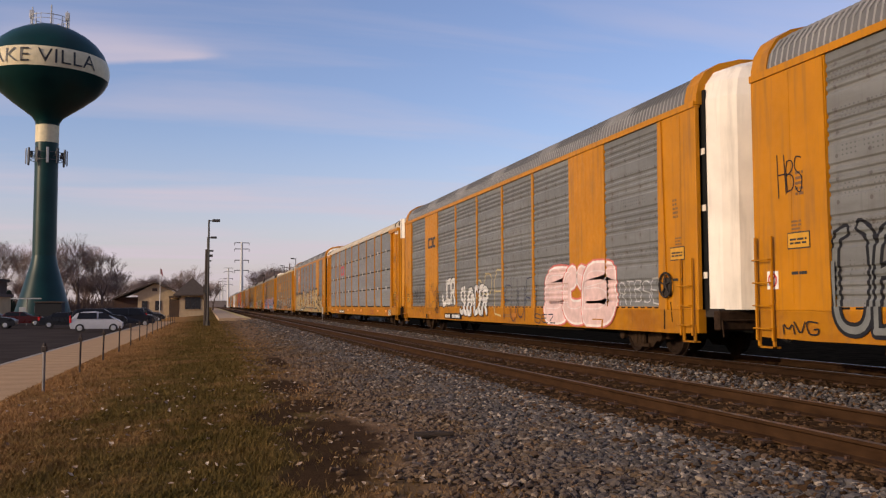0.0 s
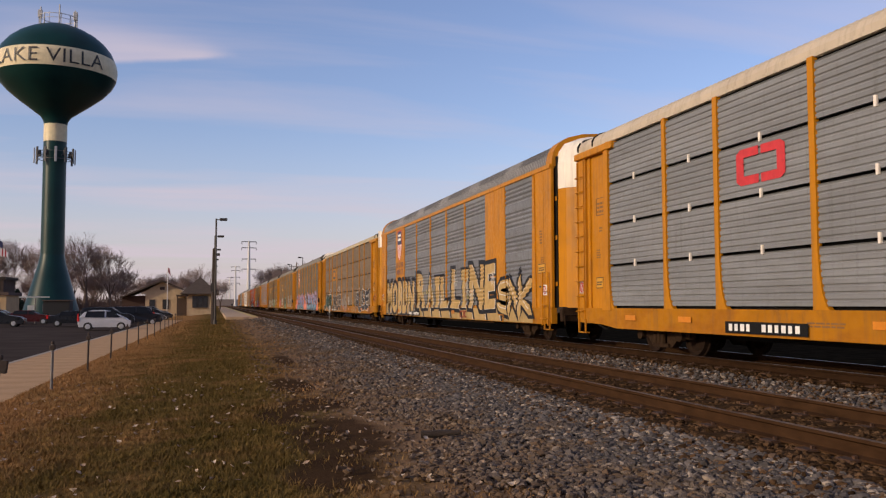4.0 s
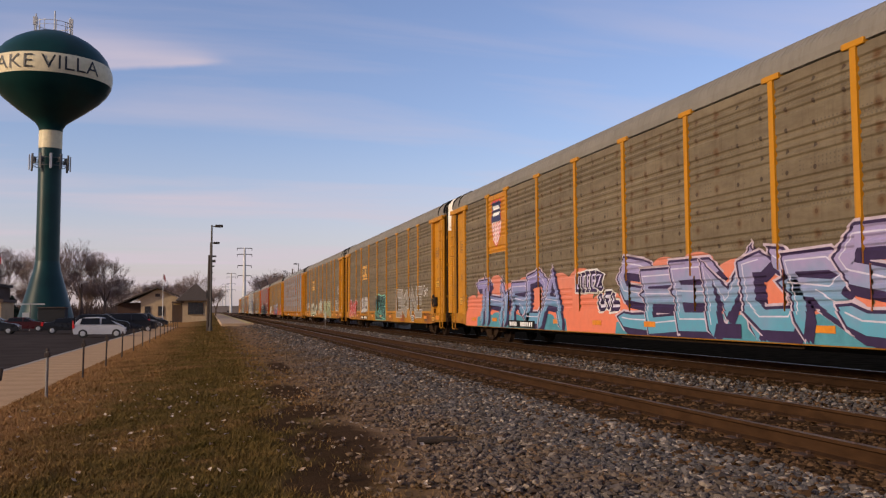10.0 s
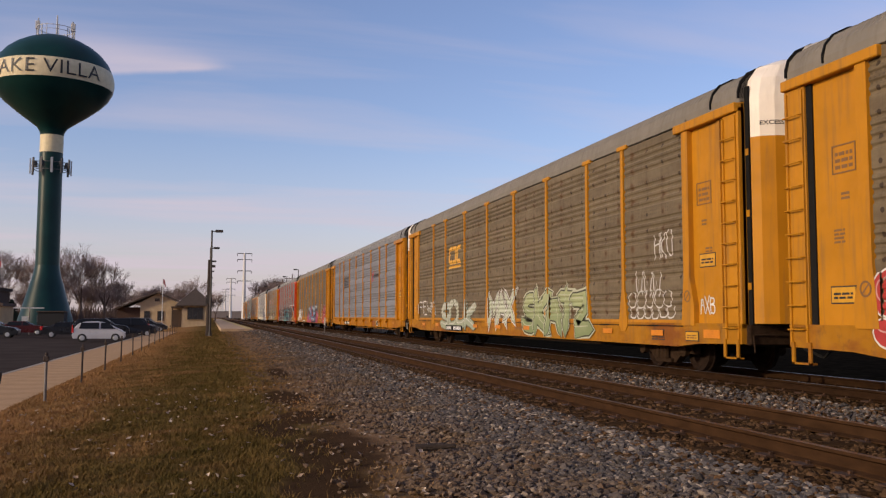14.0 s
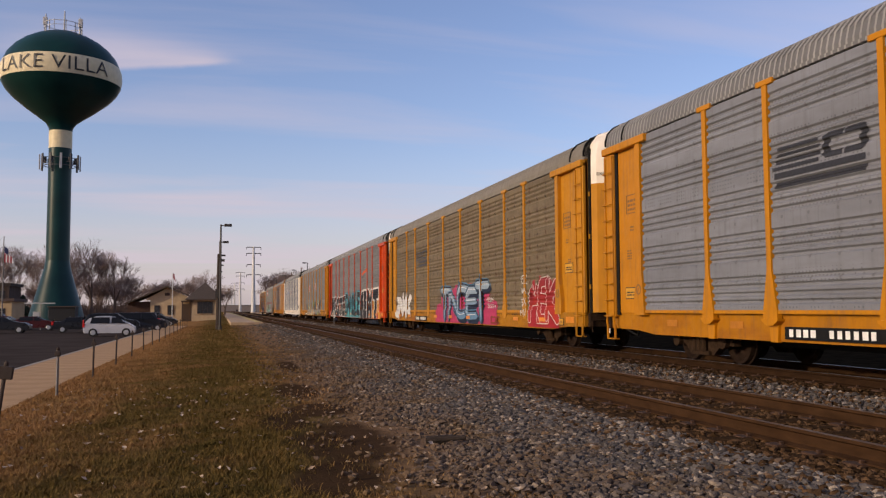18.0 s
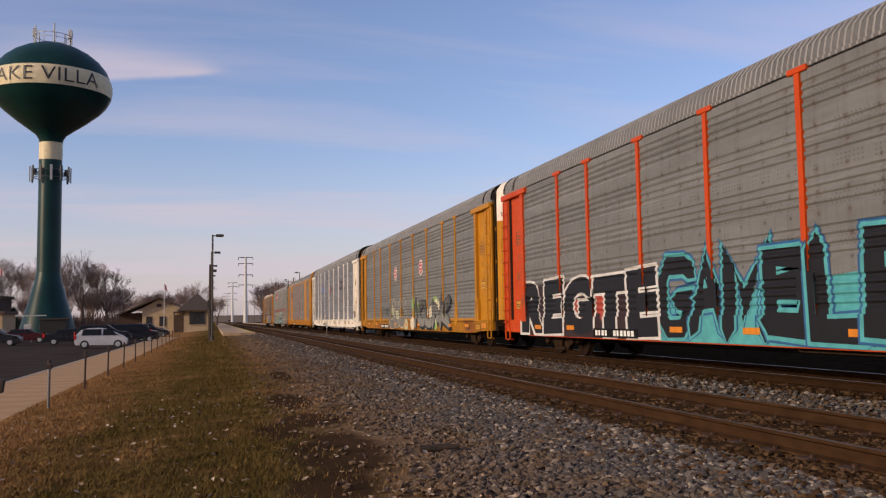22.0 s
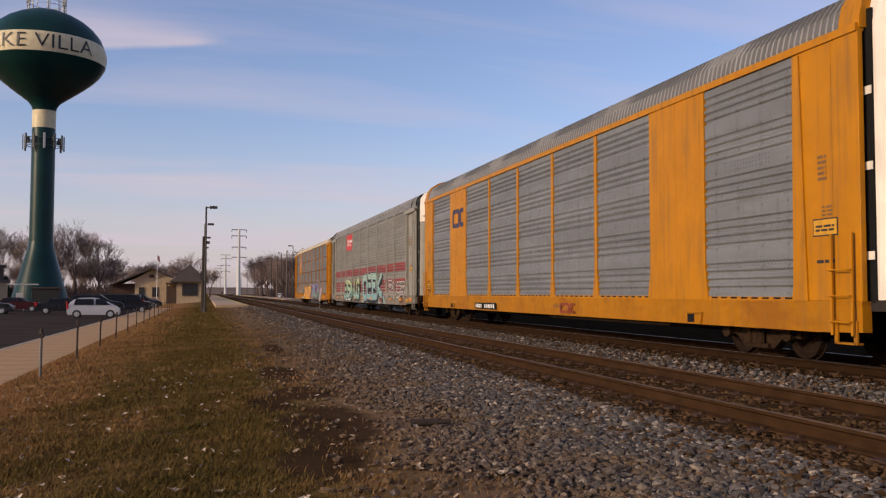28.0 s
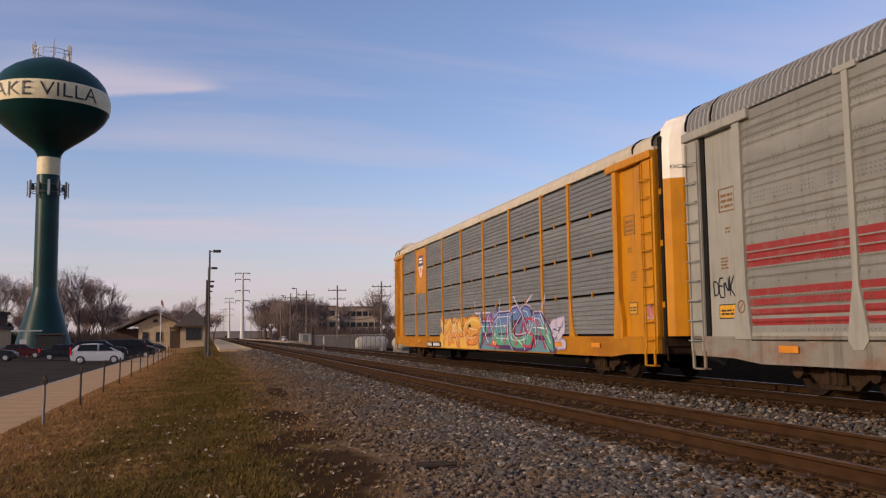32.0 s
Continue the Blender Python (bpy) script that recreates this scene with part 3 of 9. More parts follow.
# ---- loose stones, grass and leaves ----
ICO = [Vector(v).normalized() for v in ((0, 0, 1), (0.894, 0, 0.447), (0.276, 0.851, 0.447), (-0.724, 0.526, 0.447), (-0.724, -0.526, 0.447), (0.276, -0.851, 0.447),
                                         (0.724, 0.526, -0.447), (-0.276, 0.851, -0.447), (-0.894, 0, -0.447), (-0.276, -0.851, -0.447), (0.724, -0.526, -0.447), (0, 0, -1))]
ICO_F = np.array([(0, 1, 2), (0, 2, 3), (0, 3, 4), (0, 4, 5), (0, 5, 1), (1, 6, 2), (2, 7, 3), (3, 8, 4), (4, 9, 5), (5, 10, 1),
                  (6, 7, 2), (7, 8, 3), (8, 9, 4), (9, 10, 5), (10, 6, 1), (11, 7, 6), (11, 8, 7), (11, 9, 8), (11, 10, 9), (11, 6, 10)])
rng = np.random.default_rng(7)
shapes = []
for k in range(24):
    s = np.array([tuple(v) for v in ICO])
    s = (s * rng.uniform(0.62, 1.3, (12, 1)) + rng.uniform(-0.22, 0.22, (12, 3))) * np.array([1.0, rng.uniform(0.6, 0.95), rng.uniform(0.45, 0.8)])
    shapes.append(s)
shapes = np.array(shapes)


def stone_field(name, places, sizes, material, label):
    n = len(places)
    pick = shapes[rng.integers(0, 24, n)]
    a, b = rng.uniform(0, 6.283, n), rng.uniform(-0.6, 0.6, n)
    ca, sa, cb, sb = np.cos(a), np.sin(a), np.cos(b), np.sin(b)
    x, y, z = pick[..., 0], pick[..., 1], pick[..., 2]
    y, z = y * cb[:, None] - z * sb[:, None], y * sb[:, None] + z * cb[:, None]
    x, y = x * ca[:, None] - y * sa[:, None], x * sa[:, None] + y * ca[:, None]
    pts = np.stack([x, y, z], -1) * sizes[:, None, None] + places[:, None, :]
    mesh = bpy.data.meshes.new(name)
    faces = (ICO_F[None] + 12 * np.arange(n)[:, None, None]).reshape(-1, 3)
    mesh.vertices.add(n * 12)
    mesh.vertices.foreach_set("co", pts.reshape(-1).astype(np.float32))
    mesh.loops.add(len(faces) * 3)
    mesh.loops.foreach_set("vertex_index", faces.reshape(-1).astype(np.int32))
    mesh.polygons.add(len(faces))
    mesh.polygons.foreach_set("loop_start", np.arange(0, len(faces) * 3, 3, dtype=np.int32))
    mesh.polygons.foreach_set("use_smooth", np.zeros(len(faces), dtype=bool))
    mesh.update(calc_edges=True)
    ob = part(name, mesh, material)
    return tagged(ob, label, "gravel", kind="stuff")


PX, PZ = np.array([p[0] for p in PROFILE]), np.array([p[1] for p in PROFILE])
stone_mat = Mat("ballast_stone", 0.9).spec(0.04)
isl = stone_mat.island()
sc = stone_mat.mix(stone_mat.ramp(isl, 0.0, 0.6), (0.045, 0.041, 0.040), (0.138, 0.123, 0.114))
sc = stone_mat.mix(stone_mat.math("GREATER_THAN", isl, 0.77), sc, (0.15, 0.098, 0.062))
sc = stone_mat.mix(stone_mat.math("GREATER_THAN", isl, 0.90), sc, (0.36, 0.30, 0.24))
dusty = stone_mat.ramp(stone_mat.math("ADD", stone_mat.axis("X"), stone_mat.math("MULTIPLY", stone_mat.noise(1.1, 4), -3.2)), 0.2, 1.9, 0.8, 0.0)
sc = stone_mat.mix(dusty, sc, (0.165, 0.105, 0.062))
sandy = stone_mat.math("MULTIPLY", stone_mat.ramp(stone_mat.noise(0.75, 4), 0.50, 0.60, 0, 0.7), stone_mat.ramp(stone_mat.axis("X"), 3.0, 4.2, 1.0, 0.0))
sc = stone_mat.mix(sandy, sc, (0.150, 0.094, 0.046))
stone_mat.color(stone_mat.mix(stone_mat.ramp(stone_mat.noise(40.0, 4), 0.3, 0.7, 0, 0.5), sc, (0.055, 0.046, 0.038))).bump(stone_mat.noise(90.0, 3), 0.3, 0.004)


rusty_stone = Mat("rusty_ballast_stone", 0.95).spec(0.0)
ri = rusty_stone.island()
rusty_stone.color(rusty_stone.mix(ri, (0.030, 0.0175, 0.009), (0.115, 0.068, 0.037)))


# ballast colour darkened to stand for the shade below the cars
shade_stone = Mat("oily_ballast_stone", 0.95).spec(0.0)
shade_stone.color(shade_stone.mix(shade_stone.island(), (0.018, 0.0112, 0.0066), (0.058, 0.036, 0.0215)))


def scatter(n, x0, x1, y0, y1, power=1.0):
    x = rng.uniform(x0, x1, n)
    y = y0 + (y1 - y0) * rng.uniform(0, 1, n) ** power
    return x, y


def ballast(name, n, x0, x1, y0, y1, s0, s1, lift, label, power=1.0, thin=None, mat=None):
    x, y = scatter(n, x0, x1, y0, y1, power)
    if thin is not None:
        keep = rng.uniform(0, 1, n) < thin(x, y)
        x, y = x[keep], y[keep]
    s = rng.uniform(s0, s1, len(x)) * (1 + 0.35 * (rng.uniform(0, 1, len(x)) > 0.9))
    z = np.interp(x, PX, PZ) + s * 0.25 + rng.uniform(0, lift, len(x))
    return stone_field(name, np.stack([x, y, z], -1), s, mat or stone_mat.m, label)


def worn(x, y):
    """1 in the bare patches, 0 away from them."""
    out = np.zeros_like(x)
    for bx, by, rx, ry in BARE:
        out = np.maximum(out, np.clip(1.6 - ((x - bx) / rx) ** 2 - ((y - by) / ry) ** 2, 0, 1))
    return out


def shoulder(x, y):
    far = 1.1 * np.clip((y - 25) / 30, 0, 1)
    return np.clip((x - 1.75 - far - 0.25 * np.sin(y * 1.3) - 0.2 * np.sin(y * 3.1)) / 1.7, 0.05, 1.0) * (1 - 0.8 * worn(x, y))


ballast("ballast", 46000, 0.9, 4.62, 4.0, 15, 0.018, 0.044, 0.03, "grey crushed-stone ballast on the track shoulder", 1.15, shoulder)
ballast("ballast", 25000, 0.9, 4.62, 15, 38, 0.022, 0.046, 0.03, "grey crushed-stone ballast on the track shoulder", 1.3, shoulder)
ballast("ballast", 9000, 0.9, 4.62, 38, 90, 0.04, 0.075, 0.03, "grey crushed-stone ballast on the track shoulder", 1.2, shoulder)
ballast("ballast", 20000, 4.5, 7.25, 4.0, 30, 0.02, 0.04, 0.03, "rust-stained ballast stones between the ties", 1.3, None, rusty_stone.m)
ballast("ballast", 11000, 7.35, 9.1, 6.0, 40, 0.024, 0.046, 0.06, "pale crushed-stone ballast between the tracks", 1.2)
ballast("ballast", 5000, 7.0, 9.6, 6.0, 40, 0.024, 0.042, 0.06, "rust-stained ballast between the tracks", 1.2, None, rusty_stone.m)
ballast("ballast", 5000, 7.4, 9.1, 40, 120, 0.04, 0.075, 0.05, "pale crushed-stone ballast between the tracks", 1.2)
# these stones carry the under-train shade in their colour
ballast("ballast", 9000, 8.95, 12.2, 6.0, 40, 0.024, 0.045, 0.03, "dirty ballast stones under the train", 1.2, None, shade_stone.m)

ballast("ballast", 9000, 3.9, 4.9, 4.0, 90, 0.02, 0.045, 0.03, "rust-stained stones round the tie ends", 1.6, None, rusty_stone.m)

blade_mat = Mat("dry_grass_blade", 0.9).spec(0.0)
bi = blade_mat.island()
bpatch = blade_mat.noise(0.9, 5, 0.6)
bX = blade_mat.axis("X")
bstrip = blade_mat.math("SUBTRACT", 1.0, blade_mat.ramp(blade_mat.math("ABSOLUTE", blade_mat.math("ADD", bX, 0.15)), 0.6, 3.4))
bgreen = blade_mat.ramp(blade_mat.math("ADD", blade_mat.math("MULTIPLY", bstrip, 0.36), blade_mat.math("MULTIPLY", bpatch, 0.95)), 0.52, 0.84)
bstraw = blade_mat.mix(bi, (0.24, 0.128, 0.052), (0.36, 0.200, 0.086))
bgr = blade_mat.mix(bi, (0.090, 0.062, 0.019), (0.175, 0.115, 0.038))
bcol = blade_mat.mix(bgreen, bstraw, bgr)
bdark = blade_mat.math("MULTIPLY", blade_mat.ramp(blade_mat.noise(1.7, 5, 0.65), 0.48, 0.70), bstrip)
blade_mat.color(blade_mat.mix(blade_mat.math("MULTIPLY", bdark, 0.7), bcol, (0.056, 0.047, 0.013)))


def grass(name, n, x0, x1, y0, y1, h0, h1, label, power=1.0, thin=None):
    x, y = scatter(n, x0, x1, y0, y1, power)
    if thin is not None:
        keep = rng.uniform(0, 1, n) < thin(x, y)
        x, y = x[keep], y[keep]
    n = len(x)
    z = np.interp(x, PX, PZ) - 0.005
    a, hgt, w = rng.uniform(0, 6.283, n), rng.uniform(h0, h1, n), rng.uniform(0.002, 0.0045, n) * (1 + y / 18)
    lean = rng.uniform(0.4, 1.8, n) * hgt
    dx, dy = np.cos(a), np.sin(a)
    base = np.stack([x, y, z], -1)
    side = np.stack([-dy * w, dx * w, 0 * w], -1)
    midp = base + np.stack([dx * lean * 0.35, dy * lean * 0.35, hgt * 0.65], -1)
    tip = base + np.stack([dx * lean, dy * lean, hgt], -1)
    pts = np.stack([base - side, base + side, midp + side * 0.7, midp - side * 0.7, tip], 1)
    faces = np.array([(0, 1, 2), (0, 2, 3), (3, 2, 4)])
    faces = (faces[None] + 5 * np.arange(n)[:, None, None]).reshape(-1, 3)
    mesh = bpy.data.meshes.new(name)
    mesh.vertices.add(n * 5)
    mesh.vertices.foreach_set("co", pts.reshape(-1).astype(np.float32))
    mesh.loops.add(len(faces) * 3)
    mesh.loops.foreach_set("vertex_index", faces.reshape(-1).astype(np.int32))
    mesh.polygons.add(len(faces))
    mesh.polygons.foreach_set("loop_start", np.arange(0, len(faces) * 3, 3, dtype=np.int32))
    mesh.update(calc_edges=True)
    return tagged(part(name, mesh, blade_mat.m), label, "grass", kind="stuff")


def verge(x, y):
    return np.clip((1.45 + 0.3 * np.sin(y * 1.3) + 0.25 * np.sin(y * 4.3 + x) - x) / 0.7, 0.05, 1.0) * (1 - 0.9 * worn(x, y))


grass("grass", 130000, -3.9, 2.0, 4.0, 14, 0.02, 0.065, "short dormant grass, brown with green patches", 1.2, verge)
grass("grass", 85000, -3.9, 2.0, 14, 40, 0.03, 0.075, "short dormant grass, brown with green patches", 1.3, verge)
grass("grass", 25000, -3.9, 2.0, 40, 100, 0.05, 0.1, "short dormant grass along the footpath", 1.2, verge)

# taller straw tufts and fallen leaves
def edge_tufts(x, y):
    return np.clip(0.9 - np.abs(x - 1.95 - 0.3 * np.sin(y * 1.3)) / 0.8, 0.0, 1.0) * (np.sin(y * 2.3) + np.sin(y * 0.9 + 1) > 0.3)


grass("grass", 22000, 1.0, 3.2, 5.0, 40, 0.015, 0.055, "tufts of straw-coloured grass at the ballast edge", 1.4, edge_tufts)
leaf_mat = Mat("dry_fallen_leaf", 0.8)
leaf_mat.color(leaf_mat.mix(leaf_mat.island(), (0.20, 0.125, 0.07), (0.52, 0.42, 0.32)))
mb = MB()
rl = random.Random(12)
for i in range(520):
    x, y = rl.uniform(-3.6, 2.4), 4.6 + 16 * rl.random() ** 1.7
    z = ground_z(x, y) + rl.uniform(0.03, 0.06)
    a, s_ = rl.uniform(0, 6.28), rl.uniform(0.018, 0.045)
    c_, d_ = math.cos(a) * s_, math.sin(a) * s_
    h_ = [rl.uniform(0.0, 0.04) for _ in range(4)]
    mb.add([(x - c_, y - d_, z + h_[0]), (x + d_ * 0.7, y - c_ * 0.7, z + h_[1]), (x + c_ * 1.2, y + d_ * 1.2, z + h_[2]), (x - d_ * 0.7, y + c_ * 0.7, z + h_[3]), (x, y, z + 0.005)], [(0, 1, 4), (1, 2, 4), (2, 3, 4), (3, 0, 4)])
tagged(part("fallen_leaves", mb, leaf_mat.m), "pale curled dry leaves scattered on the lawn", "leaves", kind="stuff")
log = empty("dead_branch", "short dark broken branch lying in the gravel", "branch")
log.location = (2.38, 9.55, ground_z(2.38, 9.55) + 0.05)
log.rotation_euler = (0, 0, radians(-18))
part("limb", MB().tube((-0.20, 0, 0), (0.03, 0.01, 0.015), 0.042, 0.038, 9).tube((0.03, 0.01, 0.015), (0.24, -0.02, 0.03), 0.038, 0.022, 9), plain("wet_bark", (0.022, 0.014, 0.01), 0.9, 0, 0.4, 20, 0.5), log)
part("twig", MB().tube((0.05, 0, 0.02), (0.16, 0.10, 0.07), 0.012, 0.006, 6), plain("wet_twig", (0.03, 0.02, 0.014), 0.9), log)

# ---- the train: a string of enclosed car carriers ----
S = -1.53                     # near side of a car, across
HALF = 13.65                  # half a body's length
RIBS = (-11.8, -9.0, -7.0, -4.2, -1.4, 1.4, 4.2, 7.0, 9.0, 11.8)
PITCH = 28.65
TRIM = {1: 0.05, 2: -0.17, 3: -0.10, 4: -0.25}      # slack in the couplings
STYLE = {0: "P", 1: "P", 2: "G", 3: "P", 4: "G", 13: "P", 15: "G"}      # the rest are of style T


def run(t):
    """How far the train has gone after t seconds."""
    return 12.24 * t + 0.00705 * t * t


GROOVES = [1.20, 1.34, 1.48, 1.62, 1.98, 2.12, 2.26, 2.40, 2.76, 2.90, 3.04, 3.18, 3.54, 3.68, 3.82, 3.96, 4.32, 4.46, 4.60, 4.74]


def groove_depth(z, depth):
    """How deep the folded sheet lies at a height."""
    for g_ in GROOVES:
        d = abs(z - g_)
        if d < 0.05:
            return depth * min(1.0, (0.05 - d) / 0.032)
    return 0.0


def folded(y0, y1, z0, z1, depth, x):
    """A folded metal sheet with groups of grooves along the car."""
    prof = [(x, z0)]
    for g_ in GROOVES:
        prof += [(x, g_ - 0.05), (x + depth, g_ - 0.018), (x + depth, g_ + 0.018), (x, g_ + 0.05)]
    prof += [(x, z1), (x + 0.06, z1), (x + 0.06, z0)]
    return MB().prism(prof, y0, y1, "y")


def corrugated(y0, y1, z0, z1, period, depth, x):
    """A folded metal sheet: flat lands with grooves running along the car."""
    prof = []
    n = max(1, round((z1 - z0) / period))
    p = (z1 - z0) / n
    for i in range(n):
        a = z0 + i * p
        prof += [(x, a), (x, a + 0.58 * p), (x + depth, a + 0.70 * p), (x + depth, a + 0.84 * p)]
    prof.append((x, z1))
    prof += [(x + 0.05, z1), (x + 0.05, z0)]
    return MB().prism(prof, y0, y1, "y")


def depth_of(sheet_mat):
    return {"sheet_brown": 0.026, "sheet_grey": 0.026, "sheet_red": 0.022, "sheet_new": 0.032}.get(sheet_mat, 0.04)


DEPTH = {}


CACHE = {}


def cached(key, make):
    if key not in CACHE:
        CACHE[key] = make()
    return CACHE[key]


def roof_mesh(rounded, low=0.0, rib=0.045, length=1.0):
    prof = [(-1.50, 4.98), (-1.50, 5.14), (-1.45, 5.36), (-1.30, 5.58), (-1.02, 5.76), (-0.55, 5.87), (0.0, 5.90)]
    prof = prof + [(-x, z) for x, z in prof[-2::-1]]
    prof = [(x, z - low * max(0.0, z - 5.14) / 0.76) for x, z in prof]
    mb = MB()
    ys_ = []
    n = ROOF_RIBS
    p = 2 * HALF / n
    for i in range(n):
        a = -HALF + i * p
        ys_ += [(a, 0), (a + 0.52 * p, 0), (a + 0.60 * p, rib), (a + 0.84 * p, rib), (a + 0.92 * p, 0)]
    ys_.append((HALF, 0))
    m = len(prof)
    for y, up in ys_:
        e = max(0.0, abs(y) - (HALF - 0.9)) / 0.9 * rounded
        for j, (x, z) in enumerate(prof):
            k = 1 if 1 < j < m - 2 else 0
            mb.v.append((x * (1 - 0.03 * e * e), y * length, z + up * k - 0.16 * e * e * (z - 4.98) / 0.7))
    for i in range(len(ys_) - 1):
        for j in range(m - 1):
            mb.f.append((i * m + j, i * m + j + 1, (i + 1) * m + j + 1, (i + 1) * m + j))
    mb.f += [tuple(range(m)), tuple(range((len(ys_) - 1) * m, len(ys_) * m))]
    return mb.mesh("roof")


OVERHANG = {8: 0.11, 12: 0.11}      # how far the side sill stands back under the rack


def rib_mesh(kind, hang=0.0):
    mb = MB()
    if hang:
        mb.prism([(-0.065, 1.75), (-0.065, 4.93), (0.065, 4.93), (0.065, 1.75), (0.20, 1.02), (0.20, 0.90), (-0.20, 0.90), (-0.20, 1.02)], S - 0.036, S + 0.06)
        mb.prism([(0.235, 0.915), (0.225, 0.875), (0.10, 0.80), (-0.10, 0.80), (-0.225, 0.875), (-0.235, 0.915)], S - 0.055, S + hang + 0.02)
        mb.prism([(-0.13, 0.86), (0.13, 0.86), (0.10, 0.515), (-0.10, 0.515)], S + hang - 0.075, S + hang)
        mb.box(S - 0.046, S + 0.06, -0.24, 0.24, 4.93, 5.03, 0.01)
    elif kind == "T":
        mb.prism([(-0.065, 1.75), (-0.065, 4.93), (0.065, 4.93), (0.065, 1.75), (0.21, 1.02), (0.21, 0.93), (0.10, 0.80), (-0.10, 0.80), (-0.21, 0.93), (-0.21, 1.02)], S - 0.036, S + 0.06)
        mb.box(S - 0.046, S + 0.06, -0.24, 0.24, 4.93, 5.03, 0.01)
    elif kind == "G":
        mb.prism([(-0.07, 1.95), (-0.07, 5.0), (0.07, 5.0), (0.07, 1.0), (-0.32, 1.0), (-0.25, 1.06), (-0.16, 1.25), (-0.10, 1.55)], S - 0.032, S + 0.06)
    else:
        mb.prism([(-0.075, 1.6), (-0.075, 4.92), (0.075, 4.92), (0.075, 1.6), (0.17, 1.0), (-0.17, 1.0)], S - 0.024, S + 0.06)
    for i in range(14):
        z = 1.5 + 0.25 * i
        for yy in (-0.09, 0.09):
            if kind == "G":
                mb.box(S - 0.012, S + 0.03, yy - 0.012, yy + 0.012, z, z + 0.03)
    return mb.mesh("rib")


def ladder(parent, y0, y1, z0, z1, x, mat):
    lad = part("ladder", MB().box(x, x + 0.03, y0, y0 + 0.045, z0, z1), mat, parent)
    part("stile", MB().box(x, x + 0.03, y1 - 0.045, y1, z0, z1), mat, lad)
    n = int((z1 - z0) / 0.38)
    for i in range(n):
        z = z0 + 0.2 + i * 0.38
        part("rung", cached(("rung", round(y1 - y0, 2)), lambda: MB().tube((-0.055, 0.02, 0), (-0.055, y1 - y0 - 0.02, 0), 0.013, n=6).tube((-0.055, 0.02, 0), (0, 0.02, 0), 0.013, n=6).tube((-0.055, y1 - y0 - 0.02, 0), (0, y1 - y0 - 0.02, 0), 0.013, n=6).mesh("rung")), mat, lad).location = (x, y0, z)
    return lad


def bars(parent, name, y, z, w, h, rows, mat, x=None, seed=1, label=""):
    """Lines of small lettering that cannot be read, as plain bars; y is the middle."""
    r = random.Random(seed)
    mb = MB()
    x = S - 0.004 if x is None else x
    p = h / rows
    for i in range(rows):
        a = 0.0
        while a < w - 0.02:
            b = min(w, a + r.uniform(0.05, 0.22) * (1 if rows > 1 else 1.5))
            mb.box(x, x + 0.003, y + w / 2 - b, y + w / 2 - a, z - h / 2 + i * p, z - h / 2 + i * p + p * 0.55)
            a = b + 0.03
    return tagged(part(name, mb, mat, parent, label), kind="stuff")


def number_marks(parent, y, z, w, h, mat, x, seed):
    """A car's mark and number as plain upright bars, one for each character."""
    r = random.Random(seed)
    mb = MB()
    cell = w / 11.5
    for i in range(11):
        if i == 4:
            continue
        a = y + w / 2 - cell * (i + (0.5 if i > 4 else 0))
        cw = cell * r.uniform(0.52, 0.72)
        mb.box(x, x + 0.003, a - cw, a, z - h / 2, z + h / 2)
    return tagged(part("number", mb, mat, parent), kind="stuff")


def board(parent, name, y, z, w, h, mat, x=None, label=""):
    x = S - 0.004 if x is None else x
    return part(name, MB().box(x - 0.002, x + 0.004, y - w / 2, y + w / 2, z - h / 2, z + h / 2), mat, parent, label)


def prohibition(parent, y, z, x, mat, backed):
    """A small round sign with a slanted bar."""
    r = 0.12
    if backed:
        board(parent, "sign_plate", y, z, 0.3, 0.3, M["mark_white"], x + 0.004)
    mb = MB()
    n = 16
    ring = [(y + q * math.cos(6.2832 * i / n), z + q * math.sin(6.2832 * i / n)) for q in (r, r - 0.03) for i in range(n)]
    mb.v = [(x - 0.004, a, b) for a, b in ring] + [(x, a, b) for a, b in ring]
    for i in range(n):
        j = (i + 1) % n
        mb.f += [(i, j, n + j, n + i), (i, j, 2 * n + j, 2 * n + i), (n + i, n + j, 3 * n + j, 3 * n + i)]
    mb.add([(x - 0.0035, y + a, z + b) for a, b in ((-0.085, 0.065), (-0.065, 0.085), (0.085, -0.065), (0.065, -0.085))], [(0, 1, 2, 3)])
    return part("round_sign", mb, mat, parent, "small round sign with a slanted bar")


def wheelset_mesh():
    mb = MB().tube((-0.9, 0, 0), (0.9, 0, 0), 0.08, n=10)
    for sx in (-1, 1):
        prof = [(0.0, 0.05), (0.10, 0.06), (0.14, 0.02), (0.33, 0.01), (0.37, 0.055), (0.42, 0.055), (0.43, -0.045), (0.455, -0.05), (0.455, -0.075), (0.36, -0.07), (0.30, -0.03), (0.1, -0.05), (0.0, -0.05)]
        n, o = 20, len(mb.v)
        for r, d in prof:
            for i in range(n):
                a = 2 * math.pi * i / n
                mb.v.append((sx * (0.7525 + d), r * math.cos(a), r * math.sin(a)))
        for k in range(len(prof) - 1):
            for i in range(n):
                j = (i + 1) % n
                mb.f.append((o + k * n + i, o + k * n + j, o + k * n + n + j, o + k * n + n + i))
    return mb.mesh("wheelset")


